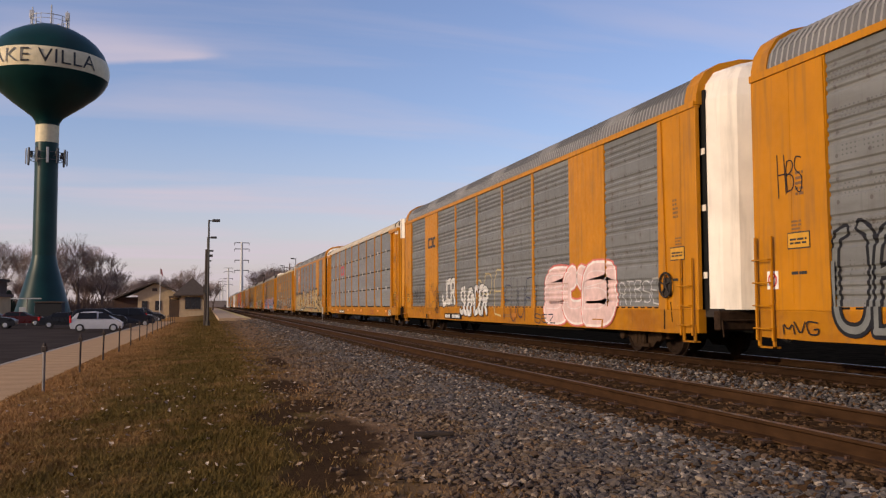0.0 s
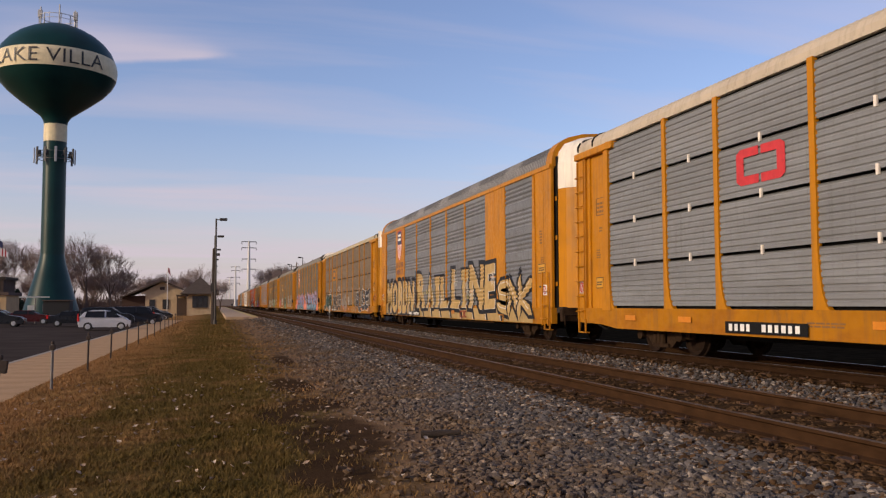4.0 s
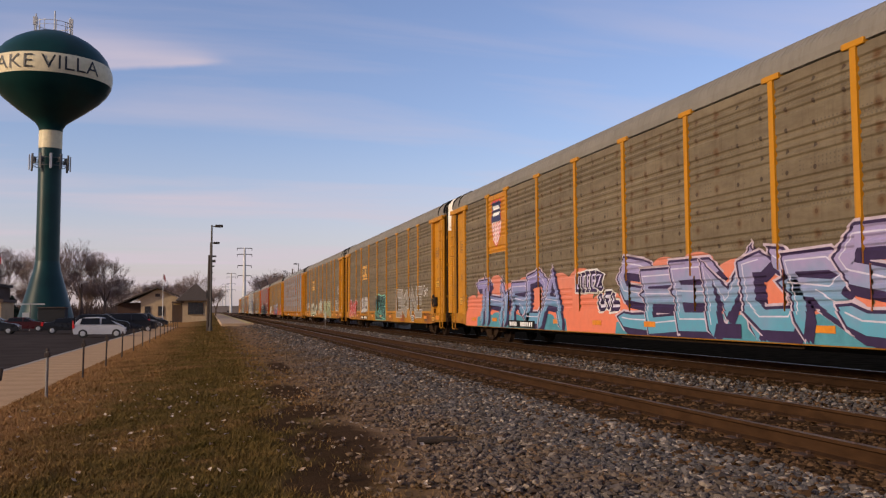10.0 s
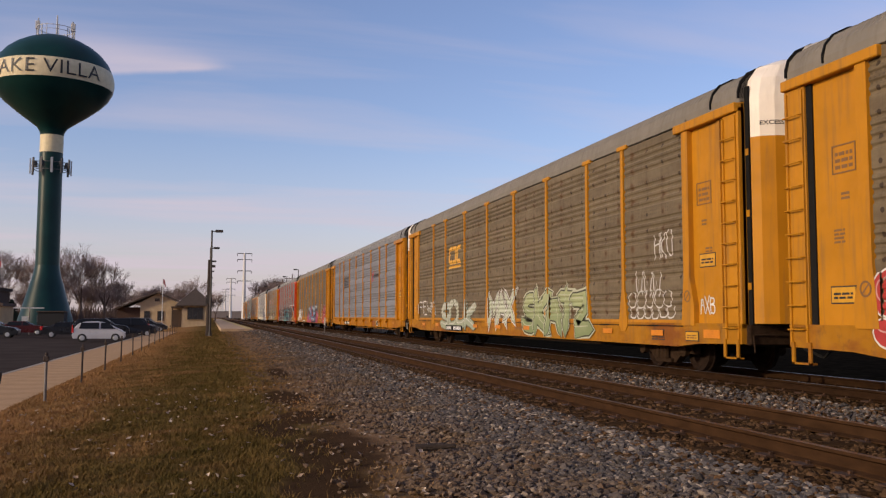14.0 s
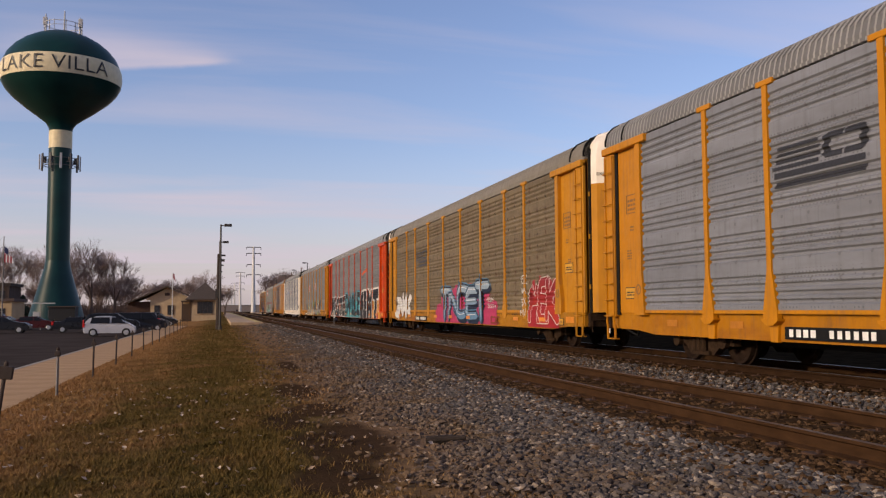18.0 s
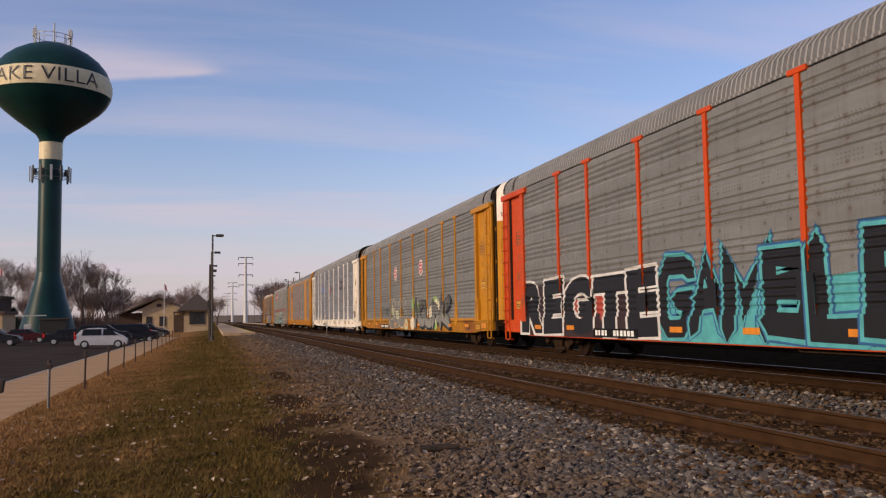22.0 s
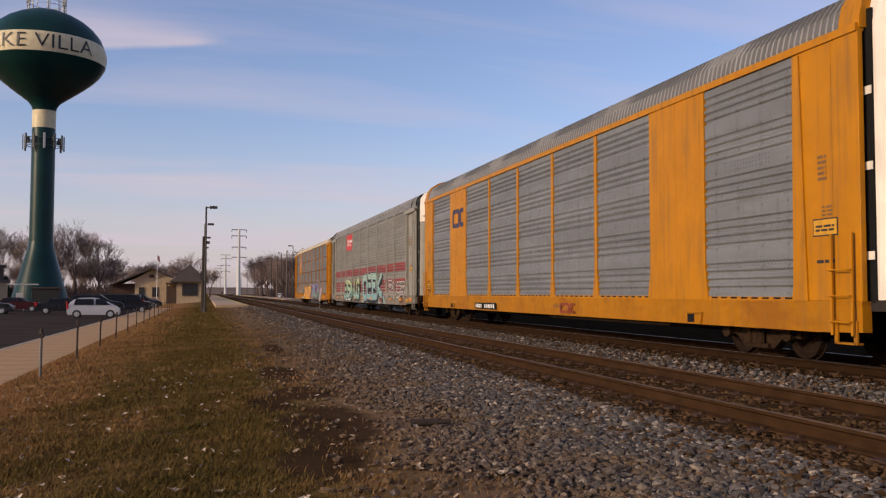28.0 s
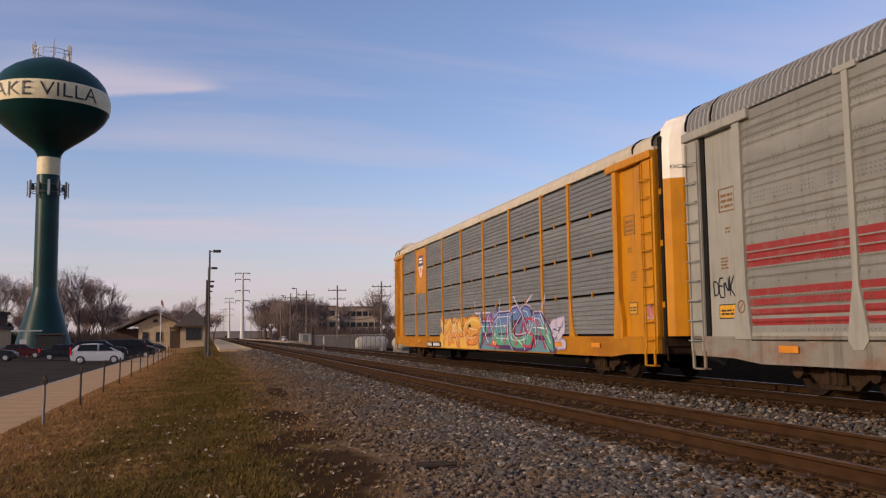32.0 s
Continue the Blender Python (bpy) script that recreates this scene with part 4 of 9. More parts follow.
def side_frame_mesh(sx):
    x0, x1 = sorted((sx * 0.92, sx * 1.08))
    outer = [(-1.15, 0.36), (-1.15, 0.58), (-0.62, 0.66), (-0.35, 0.80), (0.35, 0.80), (0.62, 0.66), (1.15, 0.58), (1.15, 0.36), (0.72, 0.38), (0.42, 0.16), (-0.42, 0.16), (-0.72, 0.38)]
    mb = MB().prism(outer, x0, x1)
    xo0, xo1 = (x0 - 0.06, x0) if sx < 0 else (x1, x1 + 0.06)
    for dy in (-0.89, 0.89):
        mb.tube((xo0 - 0.04 * (sx < 0), dy, 0.43), (xo1 + 0.04 * (sx > 0), dy, 0.43), 0.13, n=10)
    for dy in (-0.16, 0, 0.16):
        mb.tube((xo0, dy, 0.24), (xo0, dy, 0.56), 0.07, n=8)
    mb.box(xo0, xo1, -0.3, 0.3, 0.56, 0.7).box(xo0, xo1, -0.34, 0.34, 0.16, 0.24)
    return mb.mesh("side_frame")


WHEELS = []


def bogie(car, y):
    b = part("bogie", cached("bolster", lambda: MB().box(-1.0, 1.0, -0.22, 0.22, 0.42, 0.72, 0.03).box(-0.5, 0.5, -1.2, 1.2, 0.5, 0.6).mesh("bogie")), M["truck"], car)
    b.location = (0, y, 0)
    for sx in (-1, 1):
        part("side_frame", cached(("frame", sx), lambda: side_frame_mesh(sx)), M["truck"], b)
    for dy in (-0.89, 0.89):
        w = part("wheelset", cached("wheelset", wheelset_mesh), M["wheel"], b)
        w.matrix_parent_inverse = Matrix.Translation((0, dy, 0.43))
        WHEELS.append(w)
    return b


DOOR_PATH = [(-1.38, -0.05), (-1.37, 0.10), (-1.27, 0.26), (-1.05, 0.39), (-0.65, 0.47), (-0.02, 0.49)]


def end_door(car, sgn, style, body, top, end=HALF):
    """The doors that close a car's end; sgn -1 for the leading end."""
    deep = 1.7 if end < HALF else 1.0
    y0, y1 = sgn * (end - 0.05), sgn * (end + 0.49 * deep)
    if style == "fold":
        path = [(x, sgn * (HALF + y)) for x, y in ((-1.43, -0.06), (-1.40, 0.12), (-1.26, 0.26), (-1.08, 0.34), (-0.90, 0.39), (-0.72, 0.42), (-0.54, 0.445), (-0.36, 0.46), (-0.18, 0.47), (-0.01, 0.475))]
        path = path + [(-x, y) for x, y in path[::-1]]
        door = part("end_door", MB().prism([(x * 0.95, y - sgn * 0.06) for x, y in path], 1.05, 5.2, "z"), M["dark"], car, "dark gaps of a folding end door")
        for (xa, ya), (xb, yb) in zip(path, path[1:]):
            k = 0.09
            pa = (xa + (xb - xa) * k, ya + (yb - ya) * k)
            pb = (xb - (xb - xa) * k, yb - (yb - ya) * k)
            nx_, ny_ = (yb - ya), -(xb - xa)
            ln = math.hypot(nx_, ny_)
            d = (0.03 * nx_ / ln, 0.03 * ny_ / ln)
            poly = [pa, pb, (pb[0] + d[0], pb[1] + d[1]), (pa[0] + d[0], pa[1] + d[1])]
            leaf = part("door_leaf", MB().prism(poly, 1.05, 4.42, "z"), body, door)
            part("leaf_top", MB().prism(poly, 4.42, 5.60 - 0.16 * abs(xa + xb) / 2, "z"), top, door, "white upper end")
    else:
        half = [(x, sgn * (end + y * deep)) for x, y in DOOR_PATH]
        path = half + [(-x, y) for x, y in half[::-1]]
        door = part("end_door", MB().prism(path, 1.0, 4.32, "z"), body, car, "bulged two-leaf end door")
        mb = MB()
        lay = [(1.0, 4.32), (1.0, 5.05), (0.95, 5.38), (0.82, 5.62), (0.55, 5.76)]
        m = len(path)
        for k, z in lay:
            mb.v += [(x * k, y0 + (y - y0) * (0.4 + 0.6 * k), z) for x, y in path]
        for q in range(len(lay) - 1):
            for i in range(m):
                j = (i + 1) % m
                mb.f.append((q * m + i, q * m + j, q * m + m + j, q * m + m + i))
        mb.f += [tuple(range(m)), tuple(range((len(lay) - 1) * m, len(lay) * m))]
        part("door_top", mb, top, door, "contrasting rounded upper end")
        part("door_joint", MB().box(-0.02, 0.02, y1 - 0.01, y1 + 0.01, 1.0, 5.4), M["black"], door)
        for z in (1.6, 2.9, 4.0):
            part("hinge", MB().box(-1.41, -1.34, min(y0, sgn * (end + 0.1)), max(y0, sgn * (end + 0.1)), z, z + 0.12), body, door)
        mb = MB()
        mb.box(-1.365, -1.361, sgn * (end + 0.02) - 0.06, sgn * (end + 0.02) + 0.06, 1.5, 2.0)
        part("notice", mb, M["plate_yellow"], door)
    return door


def auto_rack(k, style, frame_mat, sheet_mat, roof_mat, label, top_mat=None, sill_mat=None, plate=None, doors="bulge", door_mat=None):
    """One car carrier. style: T proud T-headed posts, P flush posts with two blank bays, G posts with stacked slatted sheets."""
    f, sh = M[frame_mat], M[sheet_mat]
    DEPTH[k] = depth_of(sheet_mat)
    sill = M[sill_mat or {"yellow": "yellow_sill", "yellow_old": "yellow_sill_old", "grey_paint": "grey_sill"}.get(frame_mat, frame_mat)]
    top = M[top_mat or "white"]
    hang = OVERHANG.get(k, 0.0)
    end = 13.2 if style == "P" and k else HALF      # where the body ends
    F = S + hang               # the face of the side sill
    car = empty("car_carrier", label, "railway car", "cars of the train")
    car.location = (TRACKS["track_2"], -0.24 + PITCH * k + TRIM.get(k, 0.0), 0)
    part("deck", cached("deck", lambda: MB().box(-1.4, 1.4, -HALF, HALF, 0.86, 1.02).mesh("deck")), M["dark"], car)
    part("center_sill", cached("csill", lambda: MB().box(-0.36, 0.36, -11.2, 11.2, 0.36, 0.86).box(-0.36, 0.36, -13.2, 13.2, 0.55, 0.86).mesh("center_sill")), M["black"], car)
    ez = 0.555 if style == "P" else 0.64
    sill_poly = [(-end, ez), (-12.2, ez - 0.03), (-11.4, 0.53), (11.4, 0.53), (12.2, ez - 0.03), (end, ez), (end, 1.0), (-end, 1.0)]
    part("side_sill", cached(("sill", sill_mat or frame_mat, hang, style, end), lambda: MB().prism(sill_poly, F - 0.02, F + 0.14).box(F - 0.03, F + 0.14, -11.4, 11.4, 0.53, 0.56).box(F - 0.03, F + 0.14, -end, end, 0.955, 0.985).mesh("side_sill")), sill, car)
    part("side_sill", cached(("sill_far", sill_mat or frame_mat, style, end), lambda: MB().prism(sill_poly, -S - 0.14, -S + 0.03).mesh("side_sill")), sill, car)
    part("far_side", cached(("far", sheet_mat, end), lambda: corrugated(-end, end, 1.0, 5.0, 0.33, 0.03, -S - 0.08).mesh("far_side")), sh, car)
    part("lining", cached(("lining", end), lambda: MB().box(S + 0.13, S + 0.16, -end, end, 1.0, 5.02).mesh("lining")), M["black"], car, "dark interior behind the siding")
    part("roof", cached(("roof", roof_mat, k == 12, style, end), lambda: roof_mesh(0.0 if style == "P" else 0.4, 0.08 if style == "P" else 0.0 if k == 12 else 0.50 if k == 4 else 0.40 if style == "G" else 0.16, 0.045 if roof_mat == "grey_roof" else 0.018, end / HALF)), M[roof_mat], car)
    part("eave_rail", cached(("eave", style, end), lambda: MB().box(S - (0.05 if style == "P" else 0.0), S + 0.1, -end if style == "P" else -11.8, end if style == "P" else 11.8, 4.93 if style == "P" else 4.99, 5.05).mesh("eave_rail")), f if style == "P" else M[roof_mat], car)
    # siding, bay by bay
    for i in range(len(RIBS) - 1):
        a, b = RIBS[i] + 0.05, RIBS[i + 1] - 0.05
        if style == "P" and i in (1, 7):
            bl = part("blank_panel", cached(("blank", i), lambda: MB().box(S - 0.025, S + 0.05, a, b, 1.0, 4.95).mesh("blank_panel")), f, car, "plain painted panel")
            part("seam", cached(("seam", i), lambda: MB().box(S - 0.029, S - 0.02, (a + b) / 2 - 0.012, (a + b) / 2 + 0.012, 1.0, 4.93).mesh("seam")), f, bl)
            continue
        if style == "G":
            for q in range(4):
                z0 = 1.06 + q * 0.98
                part("slatted_panel", cached(("gp", i, q, sheet_mat), lambda: corrugated(a, b, z0, z0 + 0.925, 0.116, 0.022, S).mesh("slatted_panel")), sh, car)
                if q:
                    part("clip", cached("clip", lambda: MB().box(-0.025, 0.01, -0.03, 0.03, -0.06, 0.10).mesh("clip")), f if k != 2 else M["white"], car).location = (S, (a + b) / 2, z0 - 0.03)
        else:
            part("side_panel", cached(("tp", i, sheet_mat), lambda: folded(a, b, 1.06, 4.95, depth_of(sheet_mat), S).mesh("side_panel")), sh, car)
            lip = MB().box(S - (0.02 if style == "T" else 0.012), S + 0.06, a + 0.05, b - 0.05, 0.995, 1.06)
            part("panel_lip", cached(("lip", style, i), lambda: lip.mesh("panel_lip")), f, car)
            if style == "T" and not hang:
                part("slot", cached(("slot", i), lambda: MB().box(S - 0.034, S - 0.015, a + 0.12, b - 0.12, 0.925, 0.945).box(S - 0.036, S - 0.015, (a + b) / 2 - 0.2, (a + b) / 2 + 0.2, 0.92, 0.95).mesh("slot")), M["black"], car, "dark slot along the top of the sill")
            if style == "P":
                slots = MB()
                y = a + 0.12
                while y < b - 0.3:
                    slots.box(S - 0.016, S - 0.008, y, y + 0.19, 1.022, 1.052)
                    y += 0.31
                tagged(part("slotted_strip", cached(("slots", i), lambda: slots.mesh("slotted_strip")), M["black"], car), kind="stuff")
    for y in RIBS:
        if style == "T" and abs(y) > 11:
            continue
        part("rib", cached(("rib", style, hang), lambda: rib_mesh(style, hang)), f, car).location = (0, y, 0)
    # end bays
    for sgn in (-1, 1):
        def Y(a):
            return sgn * a
        lo, hi = sorted((Y(11.85), Y(end)))
        if style == "P":
            e = part("end_panel", cached(("pend", sgn, end), lambda: MB().box(S - 0.02, S + 0.08, lo, hi, 1.0, 4.95, 0.01).mesh("end_panel")), f, car, "blank painted end bay")
            part("corner_flare", cached(("pfl", sgn), lambda: MB().prism([(Y(11.7), 1.0), (Y(12.05), 1.0), (Y(12.0), 2.1), (Y(11.9), 4.9), (Y(11.75), 4.9)], S - 0.05, S).mesh("corner_flare")), f, e)
            part("door_seam", cached(("psm", sgn), lambda: MB().box(S - 0.026, S - 0.018, Y(12.62) - 0.010, Y(12.62) + 0.010, 1.1, 4.9).mesh("door_seam")), f, e)
            ladder(e, *sorted((Y(end - 0.58), Y(end - 0.10))), 0.50, 2.0 if k else 2.23, S - 0.10, f)
            cap = [(-1.52, 4.98), (-1.52, 5.15), (-1.46, 5.40), (-1.31, 5.63), (-1.02, 5.81), (-0.55, 5.93), (0.0, 5.96)]
            stirrup = end - 0.56
            part("roof_cap", cached(("cap", sgn, end), lambda: MB().prism(cap + [(-x, z) for x, z in cap[-2::-1]], *sorted((Y(end - 0.42), Y(end + 0.02))), "y").mesh("roof_cap")), f, e, "painted end cap of the roof")
        else:
            e = part("end_panel", cached(("tend", sgn), lambda: MB().box(S + 0.06, S + 0.12, lo, hi, 1.0, 5.0).mesh("end_panel")), f, car, "recessed painted end bay")
            part("post", cached(("tpost", sgn), lambda: MB().prism([(Y(11.72), 1.9), (Y(11.72), 4.8), (Y(11.95), 4.8), (Y(11.95), 1.9), (Y(12.1), 1.35), (Y(12.1), 0.95), (Y(11.62), 0.95), (Y(11.66), 1.35)], S - 0.05, S + 0.08).mesh("post")), f, e)
            part("corner_post", cached(("tcp", sgn), lambda: MB().box(S - 0.02, S + 0.3, *sorted((Y(13.16), Y(HALF))), 0.9, 4.9, 0.015).mesh("corner_post")), f, e)
            part("header", cached(("thd", sgn), lambda: MB().box(S - 0.09, S + 0.12, *sorted((Y(11.45), Y(HALF))), 4.80, 4.97, 0.015).mesh("header")), f, e)
            if sgn > 0 and style == "T":
                # black box on the end panel stands for a gap in shade
                part("door_gap", cached("door_gap", lambda: MB().box(S + 0.03, S + 0.072, 13.02, 13.17, 0.95, 4.80).mesh("door_gap")), M["black"], e, "dark gap between the end bay and its corner post")
            else:
                part("mid_post", cached(("tmp", sgn), lambda: MB().box(S + 0.02, S + 0.1, Y(12.95) - 0.05, Y(12.95) + 0.05, 1.0, 4.8).mesh("mid_post")), f, e)
            ladder(e, *sorted((Y(13.17), Y(13.6))), 0.72, 4.75, S - 0.05, f)
            stirrup = 13.1
            arch = [(-1.53, 5.02), (-1.53, 5.16), (-1.47, 5.39), (-1.32, 5.60), (-1.04, 5.77), (-0.56, 5.87), (0.0, 5.90)]
            arch = [(x, z - (0.50 if k == 4 else 0.40 if style == "G" else 0.0 if k == 12 else 0.16) * max(0.0, z - 5.14) / 0.76 + 0.03) for x, z in arch]
            ring_ = arch + [(-x, z) for x, z in arch[-2::-1]]
            for gy in (HALF - 0.03, HALF - 0.95):
                part("roof_gasket", cached(("gasket", style, k in (4, 12), sgn, gy), lambda: MB().prism(ring_, *sorted((Y(gy), Y(gy + 0.03))), "y").mesh("roof_gasket")), M["black"], e, "black gasket round the end of the roof")
        part("step", cached(("step", sgn, stirrup), lambda: MB().box(S - 0.05, S + 0.06, *sorted((Y(stirrup), Y(stirrup + 0.48))), 0.37, 0.40).box(S - 0.05, S - 0.02, *sorted((Y(stirrup), Y(stirrup + 0.07))), 0.37, 0.72).box(S - 0.05, S - 0.02, *sorted((Y(stirrup + 0.41), Y(stirrup + 0.48))), 0.37, 0.72).mesh("step")), sill, e, "stirrup step of bent flat bar")
        xf = S - 0.026 if style == "P" else S + 0.056
        zp = {"P": 1.39 if sgn > 0 and k else 2.12, "T": 1.45 if sgn > 0 else 2.2, "G": 1.62}[style]
        pw = 0.36 if style == "G" else 0.52
        pc = board(e, "placard", Y(12.45), zp, pw + 0.04, 0.27, M["mark_black"], xf, "small yellow notice with a black border")
        board(pc, "placard_field", Y(12.45), zp, pw, 0.23, M["plate_yellow"], xf - 0.004)
        bars(pc, "placard_text", Y(12.45), zp, pw * 0.8, 0.12, 2, M["mark_black"], xf - 0.009, 3)
        bars(e, "stencil", Y(12.5), 2.35, 0.24, 0.24, 4, M["rusty_mark"], xf - 0.001, 11 + k)
        if style != "P":
            bars(e, "stencil", Y(12.35), 2.95, 0.18, 0.14, 2, M["rusty_mark"], xf - 0.001, 17 + k)
            hb = part("hatch_frame", cached(("hatch", sgn), lambda: MB().box(S + 0.05, S + 0.062, Y(12.36) - 0.26, Y(12.36) + 0.26, 3.28, 3.30).box(S + 0.05, S + 0.062, Y(12.36) - 0.26, Y(12.36) + 0.26, 3.70, 3.72).box(S + 0.05, S + 0.062, Y(12.36) - 0.26, Y(12.36) - 0.24, 3.30, 3.70).box(S + 0.05, S + 0.062, Y(12.36) + 0.24, Y(12.36) + 0.26, 3.30, 3.70).mesh("hatch_frame")), M["rusty_mark"], e, "thin outlined hatch")
            bars(hb, "stencil", Y(12.36), 3.5, 0.38, 0.3, 3, M["rusty_mark"], xf - 0.001, 41 + k)
        else:
            bars(e, "stencil", Y(12.4), 3.05, 0.2, 0.42, 5, M["rusty_mark"], xf - 0.001, 43 + k)
            bars(e, "stencil", Y(12.45), 1.62, 0.4, 0.09, 1, M["mark_black"], xf - 0.001, 47 + k)
        if style != "P" or k in (0, 3):
            prohibition(e, *{"P": (Y(end - 0.5), 1.50, S - 0.028), "T": (Y(11.86), 1.52, S - 0.052), "G": (Y(13.38), 1.52, S - 0.022)}[style], M["mark_red"] if style != "T" else M["rusty_mark"], style != "T")
        # a black strip added for the shade between body and end door
        part("door_seal", cached(("seal", sgn, end), lambda: MB().box(-1.40, -1.36, *sorted((Y(end - 0.02), Y(end + 0.11))), 0.98, 5.25).mesh("door_seal")), M["black"], car, "dark gap beside the end door")
        cp = part("coupler", cached(("coup", sgn), lambda: MB().box(-0.12, 0.12, *sorted((Y(13.1), Y(PITCH / 2 - 0.06))), 0.68, 0.92, 0.02).box(-0.22, 0.22, *sorted((Y(PITCH / 2 - 0.30), Y(PITCH / 2 - 0.02))), 0.64, 0.98, 0.04).mesh("coupler")), M["dark"], car)
        part("end_beam", cached(("eb", sgn), lambda: MB().box(-1.45, 1.45, *sorted((Y(HALF - 0.1), Y(HALF + 0.1))), 0.62, 0.98, 0.02).mesh("end_beam")), sill if k == 12 else M["truck"], car)
        part("air_hose", cached(("hose", sgn), lambda: MB().tube((-0.5, Y(HALF), 0.75), (-0.52, Y(HALF + 0.35), 0.55), 0.025, n=6).tube((-0.52, Y(HALF + 0.35), 0.55), (-0.4, Y(PITCH / 2), 0.42), 0.025, n=6).mesh("air_hose")), M["black"], car)
        part("cut_lever", cached(("cut", sgn), lambda: MB().tube((-1.4, Y(HALF + 0.12), 0.8), (-0.3, Y(HALF + 0.2), 0.82), 0.014, n=6).tube((-1.4, Y(HALF + 0.12), 0.8), (-1.4, Y(HALF + 0.16), 0.5), 0.014, n=6).mesh("cut_lever")), M["mark_white"] if k in (8, 12) else M["truck"], car)
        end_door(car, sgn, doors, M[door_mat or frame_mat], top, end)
        bogie(car, Y(10.05))
    if k in (1, 5, 6, 12):
        def brake():
            mb = MB()
            for i in range(14):
                a0, a1 = 2 * math.pi * i / 14, 2 * math.pi * (i + 1) / 14
                mb.tube((S - 0.09, -12.25 + 0.25 * math.cos(a0), 1.95 + 0.25 * math.sin(a0)), (S - 0.09, -12.25 + 0.25 * math.cos(a1), 1.95 + 0.25 * math.sin(a1)), 0.022, n=5)
            for i in range(5):
                a0 = 2 * math.pi * i / 5 + 0.3
                mb.tube((S - 0.09, -12.25, 1.95), (S - 0.09, -12.25 + 0.24 * math.cos(a0), 1.95 + 0.24 * math.sin(a0)), 0.018, n=5)
            mb.tube((S - 0.10, -12.25, 1.95), (S + 0.08, -12.25, 1.95), 0.06, n=10)
            return mb.box(S - 0.06, S + 0.06, -12.40, -12.10, 1.72, 2.10, 0.02).mesh("hand_brake")
        hb = part("hand_brake", cached("brake", brake), M["white"] if k == 12 else M["dark"], car, "hand brake wheel and gear box on the end bay")
        hb.location = (0, 0.2 if k == 1 else 0, 0 if k == 12 else -0.45)
        part("chain", cached("chain", lambda: MB().tube((S - 0.02, -12.1, 1.6), (S - 0.02, -12.08, 1.05), 0.02, n=6).tube((S - 0.02, -12.35, 1.6), (S - 0.02, -12.4, 1.2), 0.014, n=6).mesh("chain")), M["truck"], hb)
    rw, rh, rm = (0.36, 0.10, "amber") if k == 12 else (0.42, 0.13, "faded_orange") if k == 8 or style == "P" else (0.50, 0.115, "reflector")
    for y in ((-10.4, -7.25, -3.7, -0.2, 3.4, 8.1) if k == 12 else (-2.6, 8.2) if style == "P" else (-10.6, -8.2, -2.6, 0.1, 2.7, 8.2, 10.6)):
        board(car, "reflector", y, 0.79, rw, rh, M[rm], F - (0.052 if not hang else 0.03))
    ny_ = 4.5 if STYLE.get(k) == "P" else 5.55
    if k == 12:
        number_marks(car, ny_ - 0.2, 0.69, 2.0, 0.15, M["mark_black"], F - 0.026, 5 + k)
    else:
        pl = board(car, "number_board", ny_, 0.68, 2.35, 0.21, M["black"], F - 0.060, "black board with a white number")
        number_marks(pl, ny_, 0.68, 2.1, 0.125, M["mark_white"], F - 0.066, 5 + k)
    if k in (2, 6, 8):
        sy = {2: -11.57, 6: -8.06, 8: -6.02}[k]
        sq = board(car, "stencil_board", sy, 0.73, 0.54, 0.27, M["mark_white"], F - 0.056, "black notice with a white border")
        board(sq, "notice_field", sy, 0.73, 0.48, 0.22, M["black"], F - 0.060)
        board(sq, "notice_rule", sy - 0.02, 0.77, 0.018, 0.14, M["mark_white"], F - 0.064)
        board(sq, "notice_rule", sy, 0.69, 0.48, 0.018, M["mark_white"], F - 0.064)
        bars(sq, "stencil", sy + 0.13, 0.78, 0.16, 0.09, 2, M["mark_white"], F - 0.066, 3)
    for y in (-1.9, 4.0):
        bars(car, "stencil", y, 0.78, 0.9, 0.10, 2, M["rusty_mark"], F - 0.024, 31 + k)
    if style == "T" and not hang:
        wn = board(car, "warning_plate", -11.98, 0.745, 0.50, 0.19, M["mark_black"], S - 0.034, "yellow warning plate with a black border")
        board(wn, "plate_field", -11.98, 0.745, 0.46, 0.155, M["plate_yellow"], S - 0.038)
        bars(wn, "plate_text", -11.98, 0.745, 0.36, 0.09, 2, M["rusty_mark"], S - 0.043, 3)
        board(car, "reflector", -12.68, 0.80, 0.56, 0.16, M["reflector"], S - 0.034)
        bars(car, "stencil", -10.6, 0.76, 0.55, 0.24, 5, M["mark_black"], S - 0.024, 53 + k)
    if hang:
        rod = MB().tube((S + 0.03, -11.6, 0.45), (S + 0.03, 0.8, 0.45), 0.010, n=6)
        for y in (-10.0, -7.9, -5.75, -3.4, -1.3, 0.6):
            rod.box(S + 0.02, F + 0.02, y - 0.03, y + 0.03, 0.505, 0.53).box(S + 0.015, S + 0.03, y - 0.03, y + 0.03, 0.42, 0.53)
            rod.box(S + 0.022, S + 0.034, y - 0.33, y - 0.27, 0.45, 0.49)
        part("brake_rod", rod, f, car, "thin painted rod on hangers below the sill")
    else:
        part("brake_rod", cached("rod", lambda: MB().tube((S + 0.1, -7.5, 0.47), (S + 0.1, -1.0, 0.47), 0.014, n=6).tube((S + 0.1, -7.5, 0.47), (S + 0.1, -7.5, 0.6), 0.018, n=6).tube((S + 0.1, -4.2, 0.47), (S + 0.1, -4.2, 0.6), 0.018, n=6).tube((S + 0.1, -1.0, 0.47), (S + 0.1, -1.0, 0.6), 0.018, n=6).mesh("brake_rod")), M["truck"], car)
